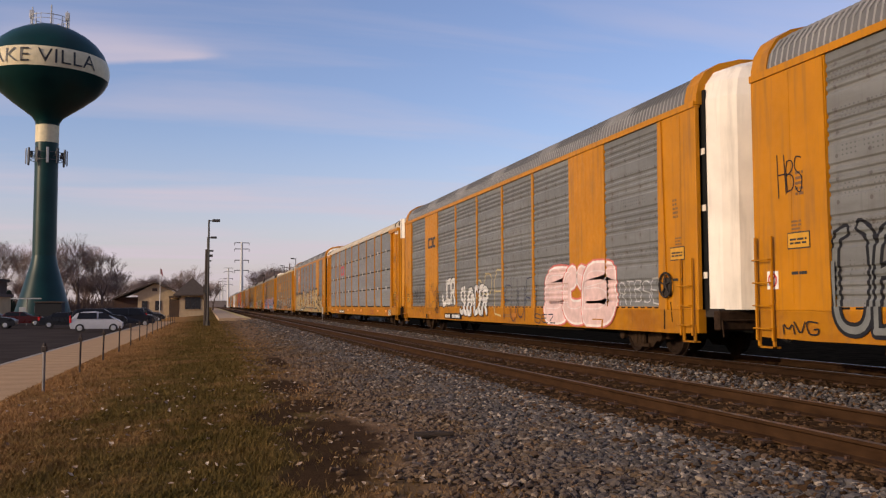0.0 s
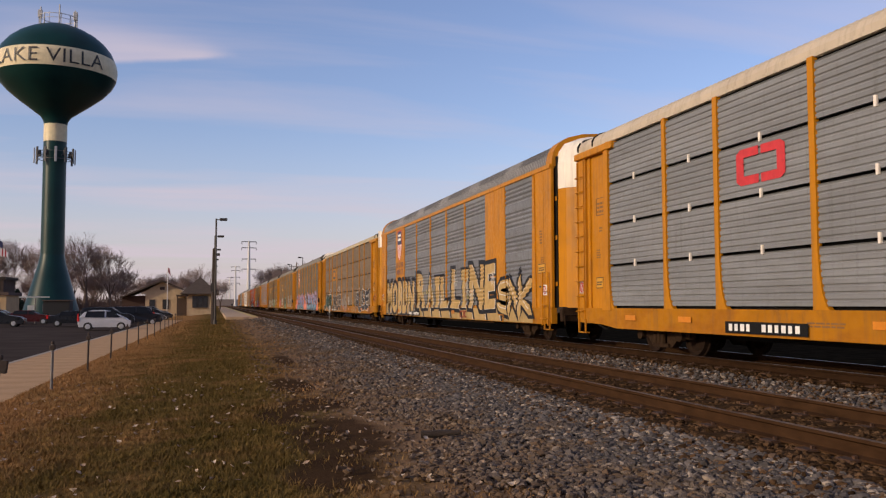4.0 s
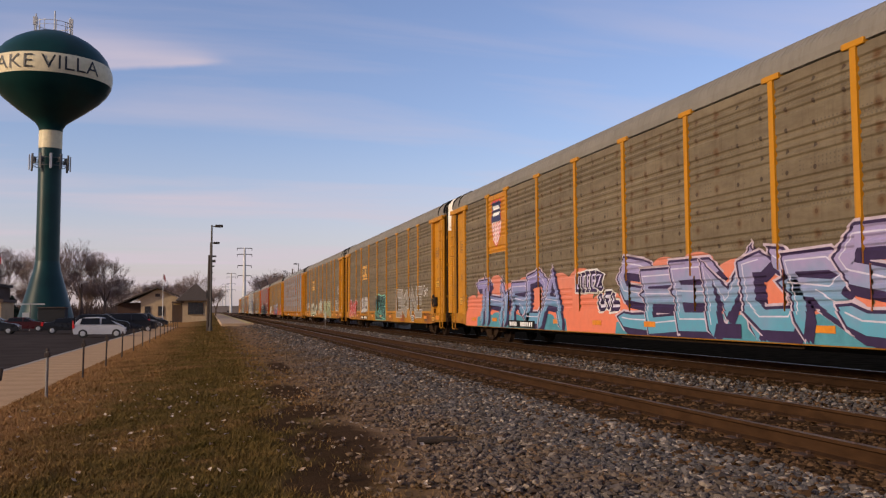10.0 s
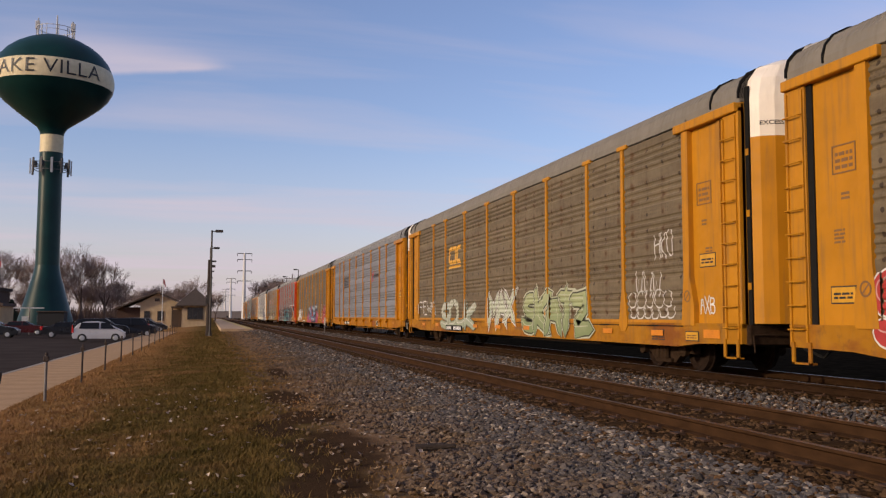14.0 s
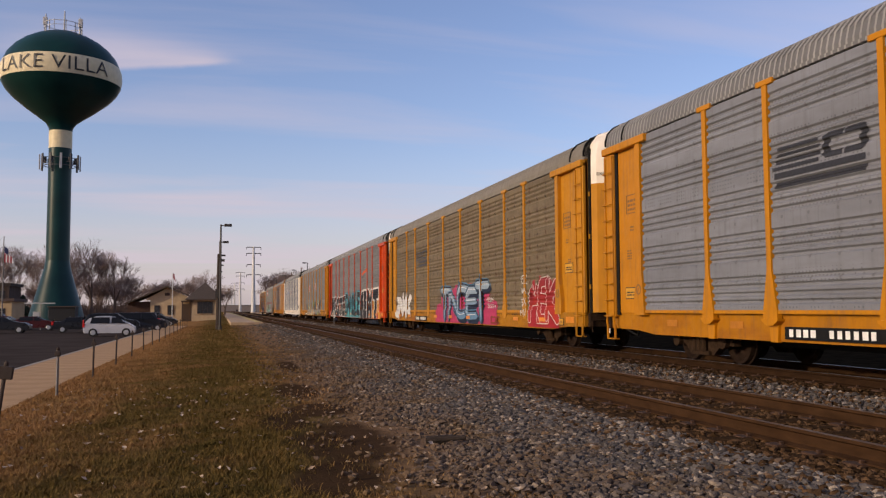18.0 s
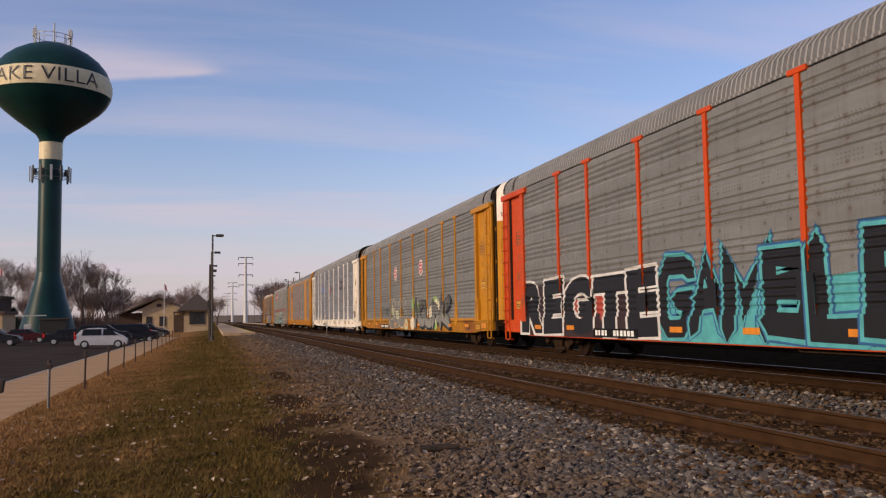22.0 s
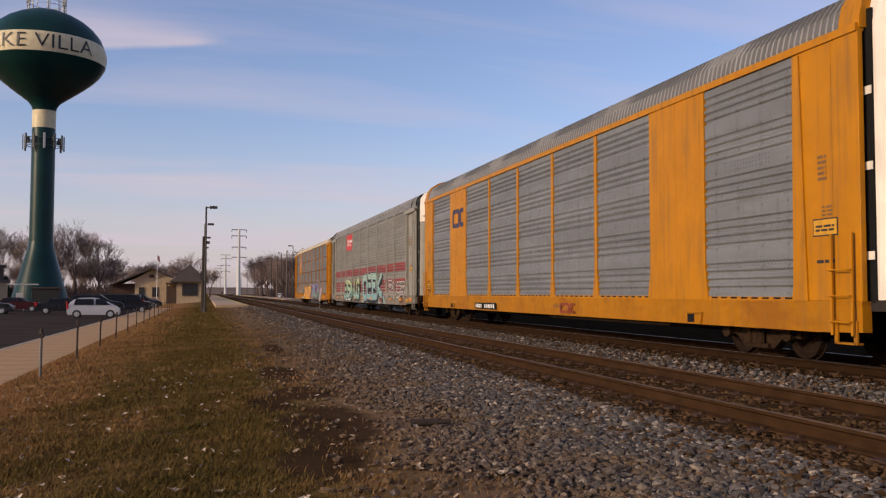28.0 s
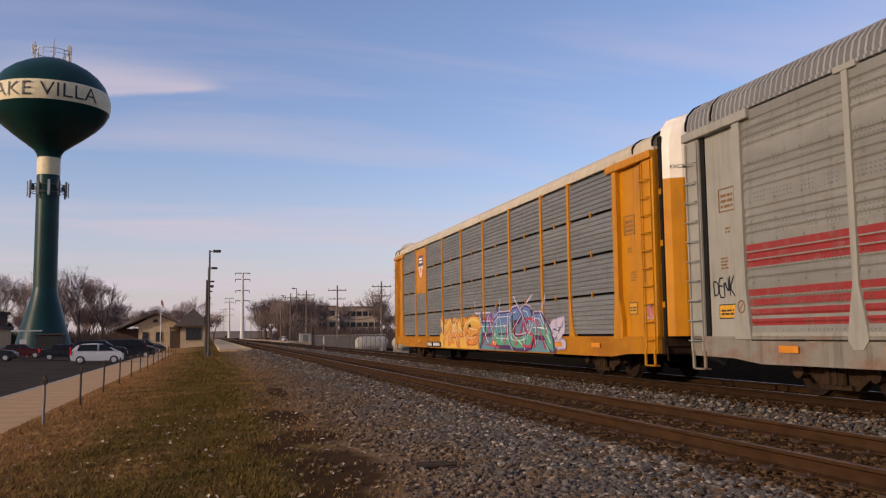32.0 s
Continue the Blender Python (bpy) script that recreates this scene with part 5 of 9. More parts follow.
    if k == 2:
        part("ladder_head", MB().box(S - 0.07, S - 0.02, -13.62, -13.05, 4.66, 4.70).box(S - 0.07, S - 0.02, -13.62, -13.05, 4.92, 4.96).box(S - 0.07, S - 0.02, -13.62, -13.54, 4.70, 4.92).box(S - 0.07, S - 0.02, -13.13, -13.05, 4.70, 4.92), M["white"], car, "white-painted bracket at the head of the ladder")
    if style == "P":
        for y in (-8.68, 8.68):
            pk = part("stake_pocket", cached(("pocket", y), lambda: MB().box(S - 0.06, S, y - 0.30, y + 0.30, 0.735, 0.765, 0.006).prism([(y - 0.30, 0.735), (y - 0.24, 0.735), (y - 0.20, 0.545), (y - 0.26, 0.545)], S - 0.06, S).mesh("stake_pocket")), sill, car)
            part("pocket_hole", cached(("hole", y), lambda: MB().box(S - 0.028, S - 0.015, y + 0.02, y + 0.26, 0.55, 0.72).mesh("pocket_hole")), M["black"], pk, "dark hole under a flange")
    part("air_tank", cached("tank", lambda: MB().tube((-0.75, 2.0, 0.62), (-0.75, 3.4, 0.62), 0.18, n=12).mesh("air_tank")), M["dark"], car)
    return car


CARS = [
    auto_rack(0, "P", "yellow", "sheet_grey", "grey_roof", "yellow car carrier with grey siding and black scrawl"),
    auto_rack(1, "P", "yellow", "sheet_grey", "grey_roof", "yellow car carrier with grey siding and pink and white graffiti", door_mat="white"),
    auto_rack(2, "G", "yellow", "sheet_plain", "cream_roof", "yellow car carrier with bright slatted siding and cream roof", doors="fold"),
    auto_rack(3, "P", "yellow", "sheet_new", "grey_roof", "yellow car carrier with large black and tan graffiti letters"),
    auto_rack(4, "G", "yellow_old", "sheet_tan", "tan_roof", "aged yellow car carrier with brown slatted siding", doors="fold"),
    auto_rack(5, "T", "yellow_old", "sheet_brown", "brown_roof", "yellow car carrier with brown siding and pink and blue graffiti"),
    auto_rack(6, "T", "yellow_old", "sheet_brown", "brown_roof", "yellow car carrier with brown siding and teal and white graffiti"),
    auto_rack(7, "T", "yellow_old", "sheet_brown", "brown_roof", "yellow car carrier with brown siding and green graffiti"),
    auto_rack(8, "T", "yellow", "sheet_blue", "grey_roof", "yellow car carrier with clean blue-grey siding"),
    auto_rack(9, "T", "yellow_old", "sheet_brown", "brown_roof", "yellow car carrier with brown siding and red and blue graffiti"),
    auto_rack(10, "T", "orange", "sheet_grey", "grey_roof", "orange car carrier with grey siding and lettered graffiti"),
    auto_rack(11, "T", "yellow_old", "sheet_grey", "grey_roof", "aged yellow car carrier with grey siding and green graffiti"),
    auto_rack(12, "T", "white", "sheet_blue", "grey_roof", "white-framed car carrier with clean grey siding", top_mat="yellow"),
    auto_rack(13, "P", "yellow", "sheet_new", "grey_roof", "clean yellow car carrier with bright grey siding", door_mat="white"),
    auto_rack(14, "T", "grey_paint", "sheet_red", "grey_roof", "light grey car carrier with red striped siding and teal graffiti"),
    auto_rack(15, "G", "yellow", "sheet_dull", "cream_roof", "last yellow car carrier with slatted siding and cream roof"),
]

# ---- water tower ----
def tower():
    green = Mat("dark_green_gloss_paint", 0.36).spec(0.2)
    gn = green.noise(0.25, 4)
    gc = green.mix(green.ramp(gn, 0.3, 0.7), (0.003, 0.022, 0.022), (0.005, 0.036, 0.034))
    green.color(green.mix(green.ramp(green.noise(1.6, 5, stretch=(1, 1, 0.15)), 0.55, 0.8, 0, 0.25), gc, (0.02, 0.03, 0.02)))
    cream = paint("cream_tower_paint", (0.66, 0.57, 0.37), 0.4, 0.15, 0.05)
    steel = plain("antenna_grey", (0.42, 0.42, 0.42), 0.5)
    dark = plain("antenna_dark", (0.05, 0.05, 0.055), 0.5)
    t = empty("water_tower", "dark green water tower with a cream lettered band", "water tower")
    t.location = (-23.2, 139, 0)
    part("base", MB().lathe([(4.1, -1.0), (3.55, 1.05), (3.0, 3.0), (2.35, 5.3), (1.85, 7.1), (1.63, 8.4)], 48), green.m, t, smooth=True)
    part("stem", MB().lathe([(1.63, 8.4), (1.60, 16), (1.58, 24.85)], 48), green.m, t, smooth=True)
    part("collar", MB().lathe([(1.60, 24.85), (1.60, 27.4)], 48), cream, t, "cream painted collar", smooth=True)
    bowl = part("bowl", MB().lathe([(1.60, 27.4), (1.68, 27.9), (2.1, 28.6), (3.2, 29.45), (4.83, 30.65), (6.6, 32.1), (7.6, 33.2), (8.2, 34.3)], 64), green.m, t, smooth=True)
    part("dome", MB().lathe([(8.05, 37.1), (7.55, 38.3), (6.6, 39.5), (5.4, 40.5), (4.0, 41.3), (2.4, 41.95), (1.0, 42.25), (0.01, 42.3)], 64), green.m, t, smooth=True)
    band = part("band", MB().lathe([(8.2, 34.3), (8.36, 35.2), (8.36, 36.0), (8.25, 36.6), (8.05, 37.1)], 64), cream, t, "cream painted band", smooth=True)
    # lettering wrapped round the band
    facing = math.atan2(-139, 23.2)
    centre, arc = facing + radians(-10.5), radians(113)
    pts, fcs = text_mesh("LAKE VILLA", -0.006)
    w = max(p[0] for p in pts)
    hgt = max(p[1] for p in pts)
    verts = []
    for u, v in pts:
        a = centre + (u / w - 0.5) * arc
        z = 34.75 + 1.95 * v / hgt
        r = 8.20 + 0.16 * (1 - ((z - 35.6) / 1.5) ** 2) + 0.10
        verts.append((r * math.cos(a), r * math.sin(a), z))
    ink = plain("tower_letter_paint", (0.010, 0.010, 0.011), 0.5)
    mine = list(range(len(verts)))

    def root(i):
        while mine[i] != i:
            i = mine[i]
        return i
    for f in fcs:
        for i in f[1:]:
            mine[root(i)] = root(f[0])
    glyphs = {}
    for f in fcs:
        glyphs.setdefault(root(f[0]), []).append(f)
    for fs in glyphs.values():
        ids = sorted({i for f in fs for i in f})
        at = {i: j for j, i in enumerate(ids)}
        part("letter", MB().add([verts[i] for i in ids], [tuple(at[i] for i in f) for f in fs]), ink, band, "dark capital letter of the words LAKE VILLA")
    # antennas round the stem
    ring = part("antenna_ring", MB().lathe([(2.15, 23.3), (2.2, 23.3), (2.2, 23.4), (2.15, 23.4), (2.15, 23.3)], 24).lathe([(2.15, 22.2), (2.2, 22.2), (2.2, 22.3), (2.15, 22.3), (2.15, 22.2)], 24), dark, t)
    for i in range(12):
        a = 2 * math.pi * i / 12 + 0.2
        c, s_ = math.cos(a), math.sin(a)
        part("antenna_arm", MB().tube((1.55 * c, 1.55 * s_, 22.8), (2.6 * c, 2.6 * s_, 22.8), 0.05, n=6), dark, ring)
        p = part("antenna_panel", MB().box(-0.09, 0.09, -0.16, 0.16, -1.1, 1.1, 0.02), dark if i % 3 else steel, ring)
        p.location, p.rotation_euler = (2.75 * c, 2.75 * s_, 22.75), (0, 0, a)
        q = part("antenna_mount", MB().box(-0.16, 0.16, -0.12, 0.12, -0.3, 0.3), dark, ring)
        q.location, q.rotation_euler = (2.35 * c, 2.35 * s_, 23.1), (0, 0, a)
    # the roof's rail and masts
    rail = part("roof_rail", MB().lathe([(2.6, 43.3), (2.66, 43.3), (2.66, 43.38), (2.6, 43.38), (2.6, 43.3)], 24).lathe([(2.6, 42.7), (2.64, 42.7), (2.64, 42.76), (2.6, 42.76), (2.6, 42.7)], 24), steel, t)
    for i in range(10):
        a = 2 * math.pi * i / 10
        part("rail_post", MB().tube((2.62 * math.cos(a), 2.62 * math.sin(a), 41.8), (2.62 * math.cos(a), 2.62 * math.sin(a), 43.5), 0.05, n=6), steel, rail)
    for x, y, z0, z1, r in ((-2.3, -0.6, 42, 44.7, 0.13), (-2.0, 0.5, 42, 44.3, 0.1), (0.2, -0.2, 42.2, 45.4, 0.14), (1.6, 0.3, 42, 44.0, 0.09), (2.4, -0.5, 42, 44.5, 0.14), (2.5, 0.5, 42, 44.4, 0.12)):
        part("mast", MB().tube((x, y, z0), (x, y, z1), r, r * 0.7, 8), steel, t)
    for x in (-2.35, 2.5):
        part("dish_box", MB().box(x - 0.3, x + 0.3, -0.9, -0.5, 43.0, 44.2, 0.04), steel, t)
    part("door", MB().box(-0.5, 0.5, -3.75, -3.5, -0.9, 1.2), dark, t)
    return t


def text_mesh(word, bold=0.0):
    """Flat outline letters of the built-in font as 2D points and faces, from (0, 0)."""
    cu = bpy.data.curves.new("lettering", "FONT")
    cu.body, cu.offset, cu.resolution_u, cu.fill_mode = word, bold, 3, "FRONT"
    ob = bpy.data.objects.new("lettering", cu)
    scene.collection.objects.link(ob)
    dg = bpy.context.evaluated_depsgraph_get()
    ev = ob.evaluated_get(dg)
    me_ = ev.to_mesh()
    vs = [(v.co.x, v.co.y) for v in me_.vertices]
    fs = [tuple(p.vertices) for p in me_.polygons]
    ev.to_mesh_clear()
    bpy.data.objects.remove(ob)
    bpy.data.curves.remove(cu)
    x0, y0 = min(v[0] for v in vs), min(v[1] for v in vs)
    return [(x - x0, y - y0) for x, y in vs], fs


tower()

# ---- station building ----
shingle = Mat("brown_roof_shingle", 0.9)
shf = shingle.noise(3.0, 5, stretch=(1, 1, 4))
shingle.color(shingle.mix(shingle.ramp(shf, 0.3, 0.7), (0.046, 0.034, 0.027), (0.085, 0.063, 0.048))).bump(shf, 0.4, 0.03)
stucco = plain("buff_stucco", (0.42, 0.32, 0.20), 0.9, 0, 0.12, 1.5)
brick_mat = plain("red_brown_brick", (0.055, 0.030, 0.022), 0.9, 0, 0.3, 8)
trim_mat = plain("dark_brown_trim", (0.05, 0.03, 0.02), 0.7)
glass_mat = plain("dark_window_glass", (0.018, 0.018, 0.02), 0.22, 0, 0.05, 1, 0.0)


def window(parent, x, y, z, w, h, bars_n=2):
    fr = part("window", MB().box(x - w / 2 - 0.08, x + w / 2 + 0.08, y - 0.09, y + 0.02, z - 0.08, z + h + 0.08), trim_mat, parent)
    for i in range(bars_n):
        a = x - w / 2 + i * w / bars_n
        part("pane", MB().box(a + 0.03, a + w / bars_n - 0.03, y - 0.11, y - 0.085, z, z + h), glass_mat, fr)
    part("sill", MB().box(x - w / 2 - 0.12, x + w / 2 + 0.12, y - 0.16, y, z - 0.16, z - 0.08), stucco, fr)
    return fr


def hip_roof(x0, x1, y0, y1, z0, apex, ridge=0.0):
    cx, cy = (x0 + x1) / 2, (y0 + y1) / 2
    mb = MB().box(x0, x1, y0, y1, z0 - 0.18, z0)
    top = [(cx - ridge / 2, cy, apex), (cx + ridge / 2 + 0.01, cy, apex)]
    vs = [(x0, y0, z0), (x1, y0, z0), (x1, y1, z0), (x0, y1, z0)] + top
    return mb.add(vs, [(0, 1, 5, 4), (1, 2, 5), (2, 3, 4, 5), (3, 0, 4)])


st = empty("station_building", "buff stucco station with brown shingled roofs", "station")
st.location = (0, 157, 0)
part("wall", MB().box(-11.7, -5.2, 2, 12, -1.0, 2.9), stucco, st)
part("brick_wing", MB().box(-15.5, -11.7, 3, 11, -1.0, 2.6), brick_mat, st, "low dark brick wing")
gable = MB().prism([(-15.8, 2.35), (-9.0, 5.3), (-3.4, 2.85), (-3.4, 2.65), (-9.0, 5.05), (-15.8, 2.15)], 1.0, 13.0, "y")
part("roof", gable, shingle.m, st)
part("gable", MB().prism([(-12.6, 2.9), (-9.0, 4.95), (-5.2, 3.2), (-5.2, 2.9)], 2.0, 2.2, "y"), stucco, st)
pav = part("pavilion", MB().box(-4.9, -0.7, 0, 5, -1.0, 3.05), stucco, st, "square corner pavilion")
part("pavilion_roof", hip_roof(-5.9, 0.35, -1.0, 6.0, 3.0, 5.95), shingle.m, pav)
part("finial", MB().tube((-2.78, 2.5, 5.8), (-2.78, 2.5, 6.5), 0.06, 0.02, 6), trim_mat, pav)
window(pav, -2.7, 0.0, 0.6, 2.4, 1.9, 3)
part("porch", MB().box(-6.6, -4.6, -0.6, 3, 2.5, 2.75), trim_mat, st)
part("porch_opening", MB().box(-6.4, -4.95, 1.9, 1.99, -0.8, 2.2), trim_mat, st, "dark doorway")
part("porch_post", MB().box(-6.5, -6.3, -0.5, -0.3, -0.9, 2.5), trim_mat, st)
window(st, -8.4, 2.0, 0.4, 0.9, 1.5, 1)
window(st, -10.6, 2.0, 0.6, 0.8, 1.3, 1)
part("vent", MB().box(-9.4, -8.6, 1.9, 2.0, 3.6, 4.1), trim_mat, st)

fp = empty("flagpole", "white flagpole beside the station with a small flag", "flagpole")
fp.location = (-7.7, 150, 0)
part("pole", MB().tube((0, 0, -0.9), (0, 0, 7.2), 0.07, 0.04, 8), plain("white_pole", (0.6, 0.6, 0.58), 0.5), fp)
part("flag", MB().prism([(0.05, 6.3), (0.25, 6.1), (0.5, 5.6), (0.42, 6.2), (0.3, 6.9), (0.05, 7.1)], -0.02, 0.02, "y"), plain("faded_flag_cloth", (0.3, 0.12, 0.13), 0.8), fp)

# ---- platform lamps, posts and poles ----
pole_brown = plain("dark_bronze_paint", (0.035, 0.028, 0.022), 0.55)


def lamp_post(x, y, h, z0, side=1, mat=None, label="dark bronze lamp post with a box lamp head"):
    ob = empty("street_lamp", label, "street lamp", "platform lamps")
    ob.location = (x, y, z0)
    mat = mat or pole_brown
    part("pole", MB().tube((0, 0, 0), (0, 0, h), 0.10, 0.065, 8), mat, ob)
    part("base", MB().tube((0, 0, 0), (0, 0, 0.35), 0.16, 0.15, 10), mat, ob)
    part("arm", MB().box(0 if side > 0 else -0.5, 0.5 if side > 0 else 0, -0.035, 0.035, h - 0.12, h - 0.05), mat, ob)
    part("lamp_head", MB().box(min(side * 0.25, side * 0.85), max(side * 0.25, side * 0.85), -0.18, 0.18, h - 0.16, h + 0.04, 0.03), mat, ob)
    return ob


for x, y in ((-0.10, 72.0), (-0.22, 90.0), (-0.42, 112.0), (-0.6, 137.0), (-0.75, 160.0)):
    lamp_post(x, y, 8.3, -0.45)
for x, y in ((14.65, 158), (15.0, 187), (14.95, 216), (14.65, 249), (14.7, 290), (14.7, 340), (14.7, 400)):
    lamp_post(x, y, 9.5, -0.1, -1, label="lamp post on the far platform")
wd = empty("utility_post", "dark brown wooden post beside the platform end", "post")
wd.location = (-0.28, 73.5, -0.5)
part("post", MB().tube((0, 0, 0), (0.05, 0, 6.1), 0.16, 0.13, 8), plain("weathered_post_wood", (0.035, 0.024, 0.018), 0.9), wd)
part("camera_box", MB().box(0.1, 0.5, -0.1, 0.1, 5.5, 5.7), pole_brown, wd)
part("wire_box", MB().box(-0.2, 0.2, -0.25, -0.12, 2.6, 3.3), pole_brown, wd)

post_dark = plain("dark_fence_post", (0.036, 0.024, 0.018), 0.8, 0, 0.3)
post_zinc = plain("galvanised_post", (0.15, 0.14, 0.135), 0.6, 0.3)
for i, y in enumerate([14.9] + [20.1 + 5.45 * j for j in range(15)]):
    fpst = empty("fence_post", "galvanised steel fence post in the grass" if i == 1 else "dark steel fence post in the grass beside the footpath", "fence post", "fence posts along the path")
    fpst.location = (-3.3 - 0.01 * i, y, ground_z(-3.3, y))
    fpst.rotation_euler = (0, 0.12 if i == 0 else random.uniform(-0.02, 0.02), 0)
    r = 0.030 if i < 2 else 0.026
    part("post", MB().tube((0, 0, -0.1), (0, 0, 0.98), r, r, 10), post_zinc if i == 1 else post_dark, fpst)
    part("cap", MB().lathe([(r + 0.006, 0.96), (r + 0.006, 1.0), (0.02, 1.03), (0.001, 1.03)], 10), post_dark, fpst)
    e_ = 0.115 if i == 0 else 0.055
    part("bracket", MB().box(-e_, e_, -0.05, 0.05, 0.98 - 2 * e_ if i == 0 else 0.84, 0.95, 0.01), post_dark, fpst)

mk = empty("track_marker", "thin pale marker post between the tracks", "marker post")
mk.location = (8.45, 68.8, -0.3)
part("post", MB().tube((0, 0, 0), (0, 0, 1.3), 0.03, n=6), post_zinc, mk)
part("plate", MB().box(-0.05, 0.05, -0.05, -0.03, 0.75, 1.3), plain("marker_white", (0.55, 0.55, 0.5), 0.6), mk)

fp = empty("flagpole", "tall pole at the lot's edge with a red and white flag", "flagpole")
fp.location = (-24.1, 110, 0)
part("pole", MB().tube((0, 0, -0.9), (0, 0, 9.6), 0.09, 0.05, 8), post_zinc, fp)
flag_red, flag_white, flag_navy = plain("flag_red_cloth", (0.35, 0.03, 0.04), 0.8), plain("flag_white_cloth", (0.6, 0.57, 0.55), 0.8), plain("flag_navy_cloth", (0.02, 0.025, 0.08), 0.8)
fl = part("flag", MB().prism([(0.08, 7.75), (0.48, 7.55), (0.48, 8.2), (0.08, 8.5)], -0.02, 0.02, "y"), flag_navy, fp, "striped cloth flag hanging in folds")
for i in range(6):
    a, b = 0.08 + 0.16 * i, 0.08 + 0.16 * (i + 1)
    part("stripe", MB().prism([(a, 6.7 - 0.02 * i), (b, 6.6 - 0.02 * i), (b, 7.62 - 0.14 * i if i < 3 else 8.0 - 0.2 * i), (a, 7.72 - 0.14 * i if i < 3 else 8.2 - 0.2 * i)], -0.02, 0.02 + 0.01 * (i % 2), "y"), flag_red if i % 2 == 0 else flag_white, fl)

pylon_mat = plain("pale_steel_pole", (0.55, 0.54, 0.52), 0.6, 0, 0.08)
ins_mat = plain("dark_insulator", (0.06, 0.05, 0.05), 0.4)


def pylon(x, y, h):
    ob = empty("power_pylon", "tall pale steel power pole with crossarms", "pylon", "power line beyond the station")
    ob.location = (x, y, -0.9)
    part("pole", MB().tube((0, 0, 0), (0, 0, h), 1.15, 0.5, 12), pylon_mat, ob)
    for z, l in ((h - 0.5, 3.6), (h - 3.6, 3.6), (h - 9.3, 3.4), (h - 14.4, 3.4)):
        arm = part("crossarm", MB().tube((-l, 0, z + 0.2), (l, 0, z + 0.2), 0.2, n=6), ins_mat, ob)
        for sx in (-1, 1):
            part("insulator", MB().tube((sx * l, 0, z + 0.2), (sx * l, 0, z - 1.1), 0.14, n=6), ins_mat, arm)
    return ob


for i in range(6):
    pylon(15.6 - 0.3 * i, 460 + 310 * i, 34.0)


def utility_pole(x, y, h, arms):
    ob = empty("utility_pole", "weathered wooden utility pole with crossarms", "utility pole", "utility poles")
    ob.location = (x, y, -0.8)
    wood = plain("grey_pole_wood", (0.14, 0.10, 0.08), 0.9)
    part("pole", MB().tube((0, 0, 0), (0, 0, h), 0.19, 0.12, 8), wood, ob)
    for k in range(arms):
        z = h - 1.0 - 1.6 * k
        part("crossarm", MB().box(-1.7 + 0.2 * k, 1.7 - 0.2 * k, -0.07, 0.07, z, z + 0.14), wood, ob)
        part("insulators", MB().box(-1.6, -1.5, -0.05, 0.05, z + 0.14, z + 0.34).box(1.5, 1.6, -0.05, 0.05, z + 0.14, z + 0.34).box(-0.6, -0.5, -0.05, 0.05, z + 0.14, z + 0.34).box(0.5, 0.6, -0.05, 0.05, z + 0.14, z + 0.34), ins_mat, ob)
    return ob


UPOLES = [(28.3, 150, 11.0), (22.8, 165, 11.1), (18.85, 182, 11.0), (17.2, 200, 11.2), (17.0, 225, 11.2)]
for x, y, h in UPOLES:
    utility_pole(x, y, h, 2)
wire_mat = plain("dark_wire", (0.02, 0.02, 0.02), 0.6)
for (xa, ya, ha), (xb, yb, hb) in zip(UPOLES, UPOLES[1:]):
    mb = MB()
    for k in range(8):
        t0, t1 = k / 8, (k + 1) / 8
        pa = (xa + (xb - xa) * t0, ya + (yb - ya) * t0, 4.6 - 3.2 * t0 * (1 - t0))
        pb = (xa + (xb - xa) * t1, ya + (yb - ya) * t1, 4.6 - 3.2 * t1 * (1 - t1))
        mb.tube(pa, pb, 0.05, n=4, caps=False)
    tagged(part("cable", mb, wire_mat), "dark sagging cable between utility poles", "cable", "cables")

# ---- parked vehicles ----
tyre_mat = plain("tyre_rubber", (0.02, 0.02, 0.02), 0.9)
rim_mat = plain("alloy_rim", (0.45, 0.45, 0.45), 0.35, 0.6)
car_glass = plain("tinted_car_glass", (0.010, 0.011, 0.013), 0.16, 0, 0.05, 1, 0.0)
car_glass.node_tree.nodes["Principled BSDF"].inputs["Specular IOR Level"].default_value = 0.2
tail_mat = plain("red_tail_lamp", (0.5, 0.01, 0.01), 0.25)
head_lamp = plain("clear_head_lamp", (0.6, 0.6, 0.6), 0.15)
CAR_PAINT = {}


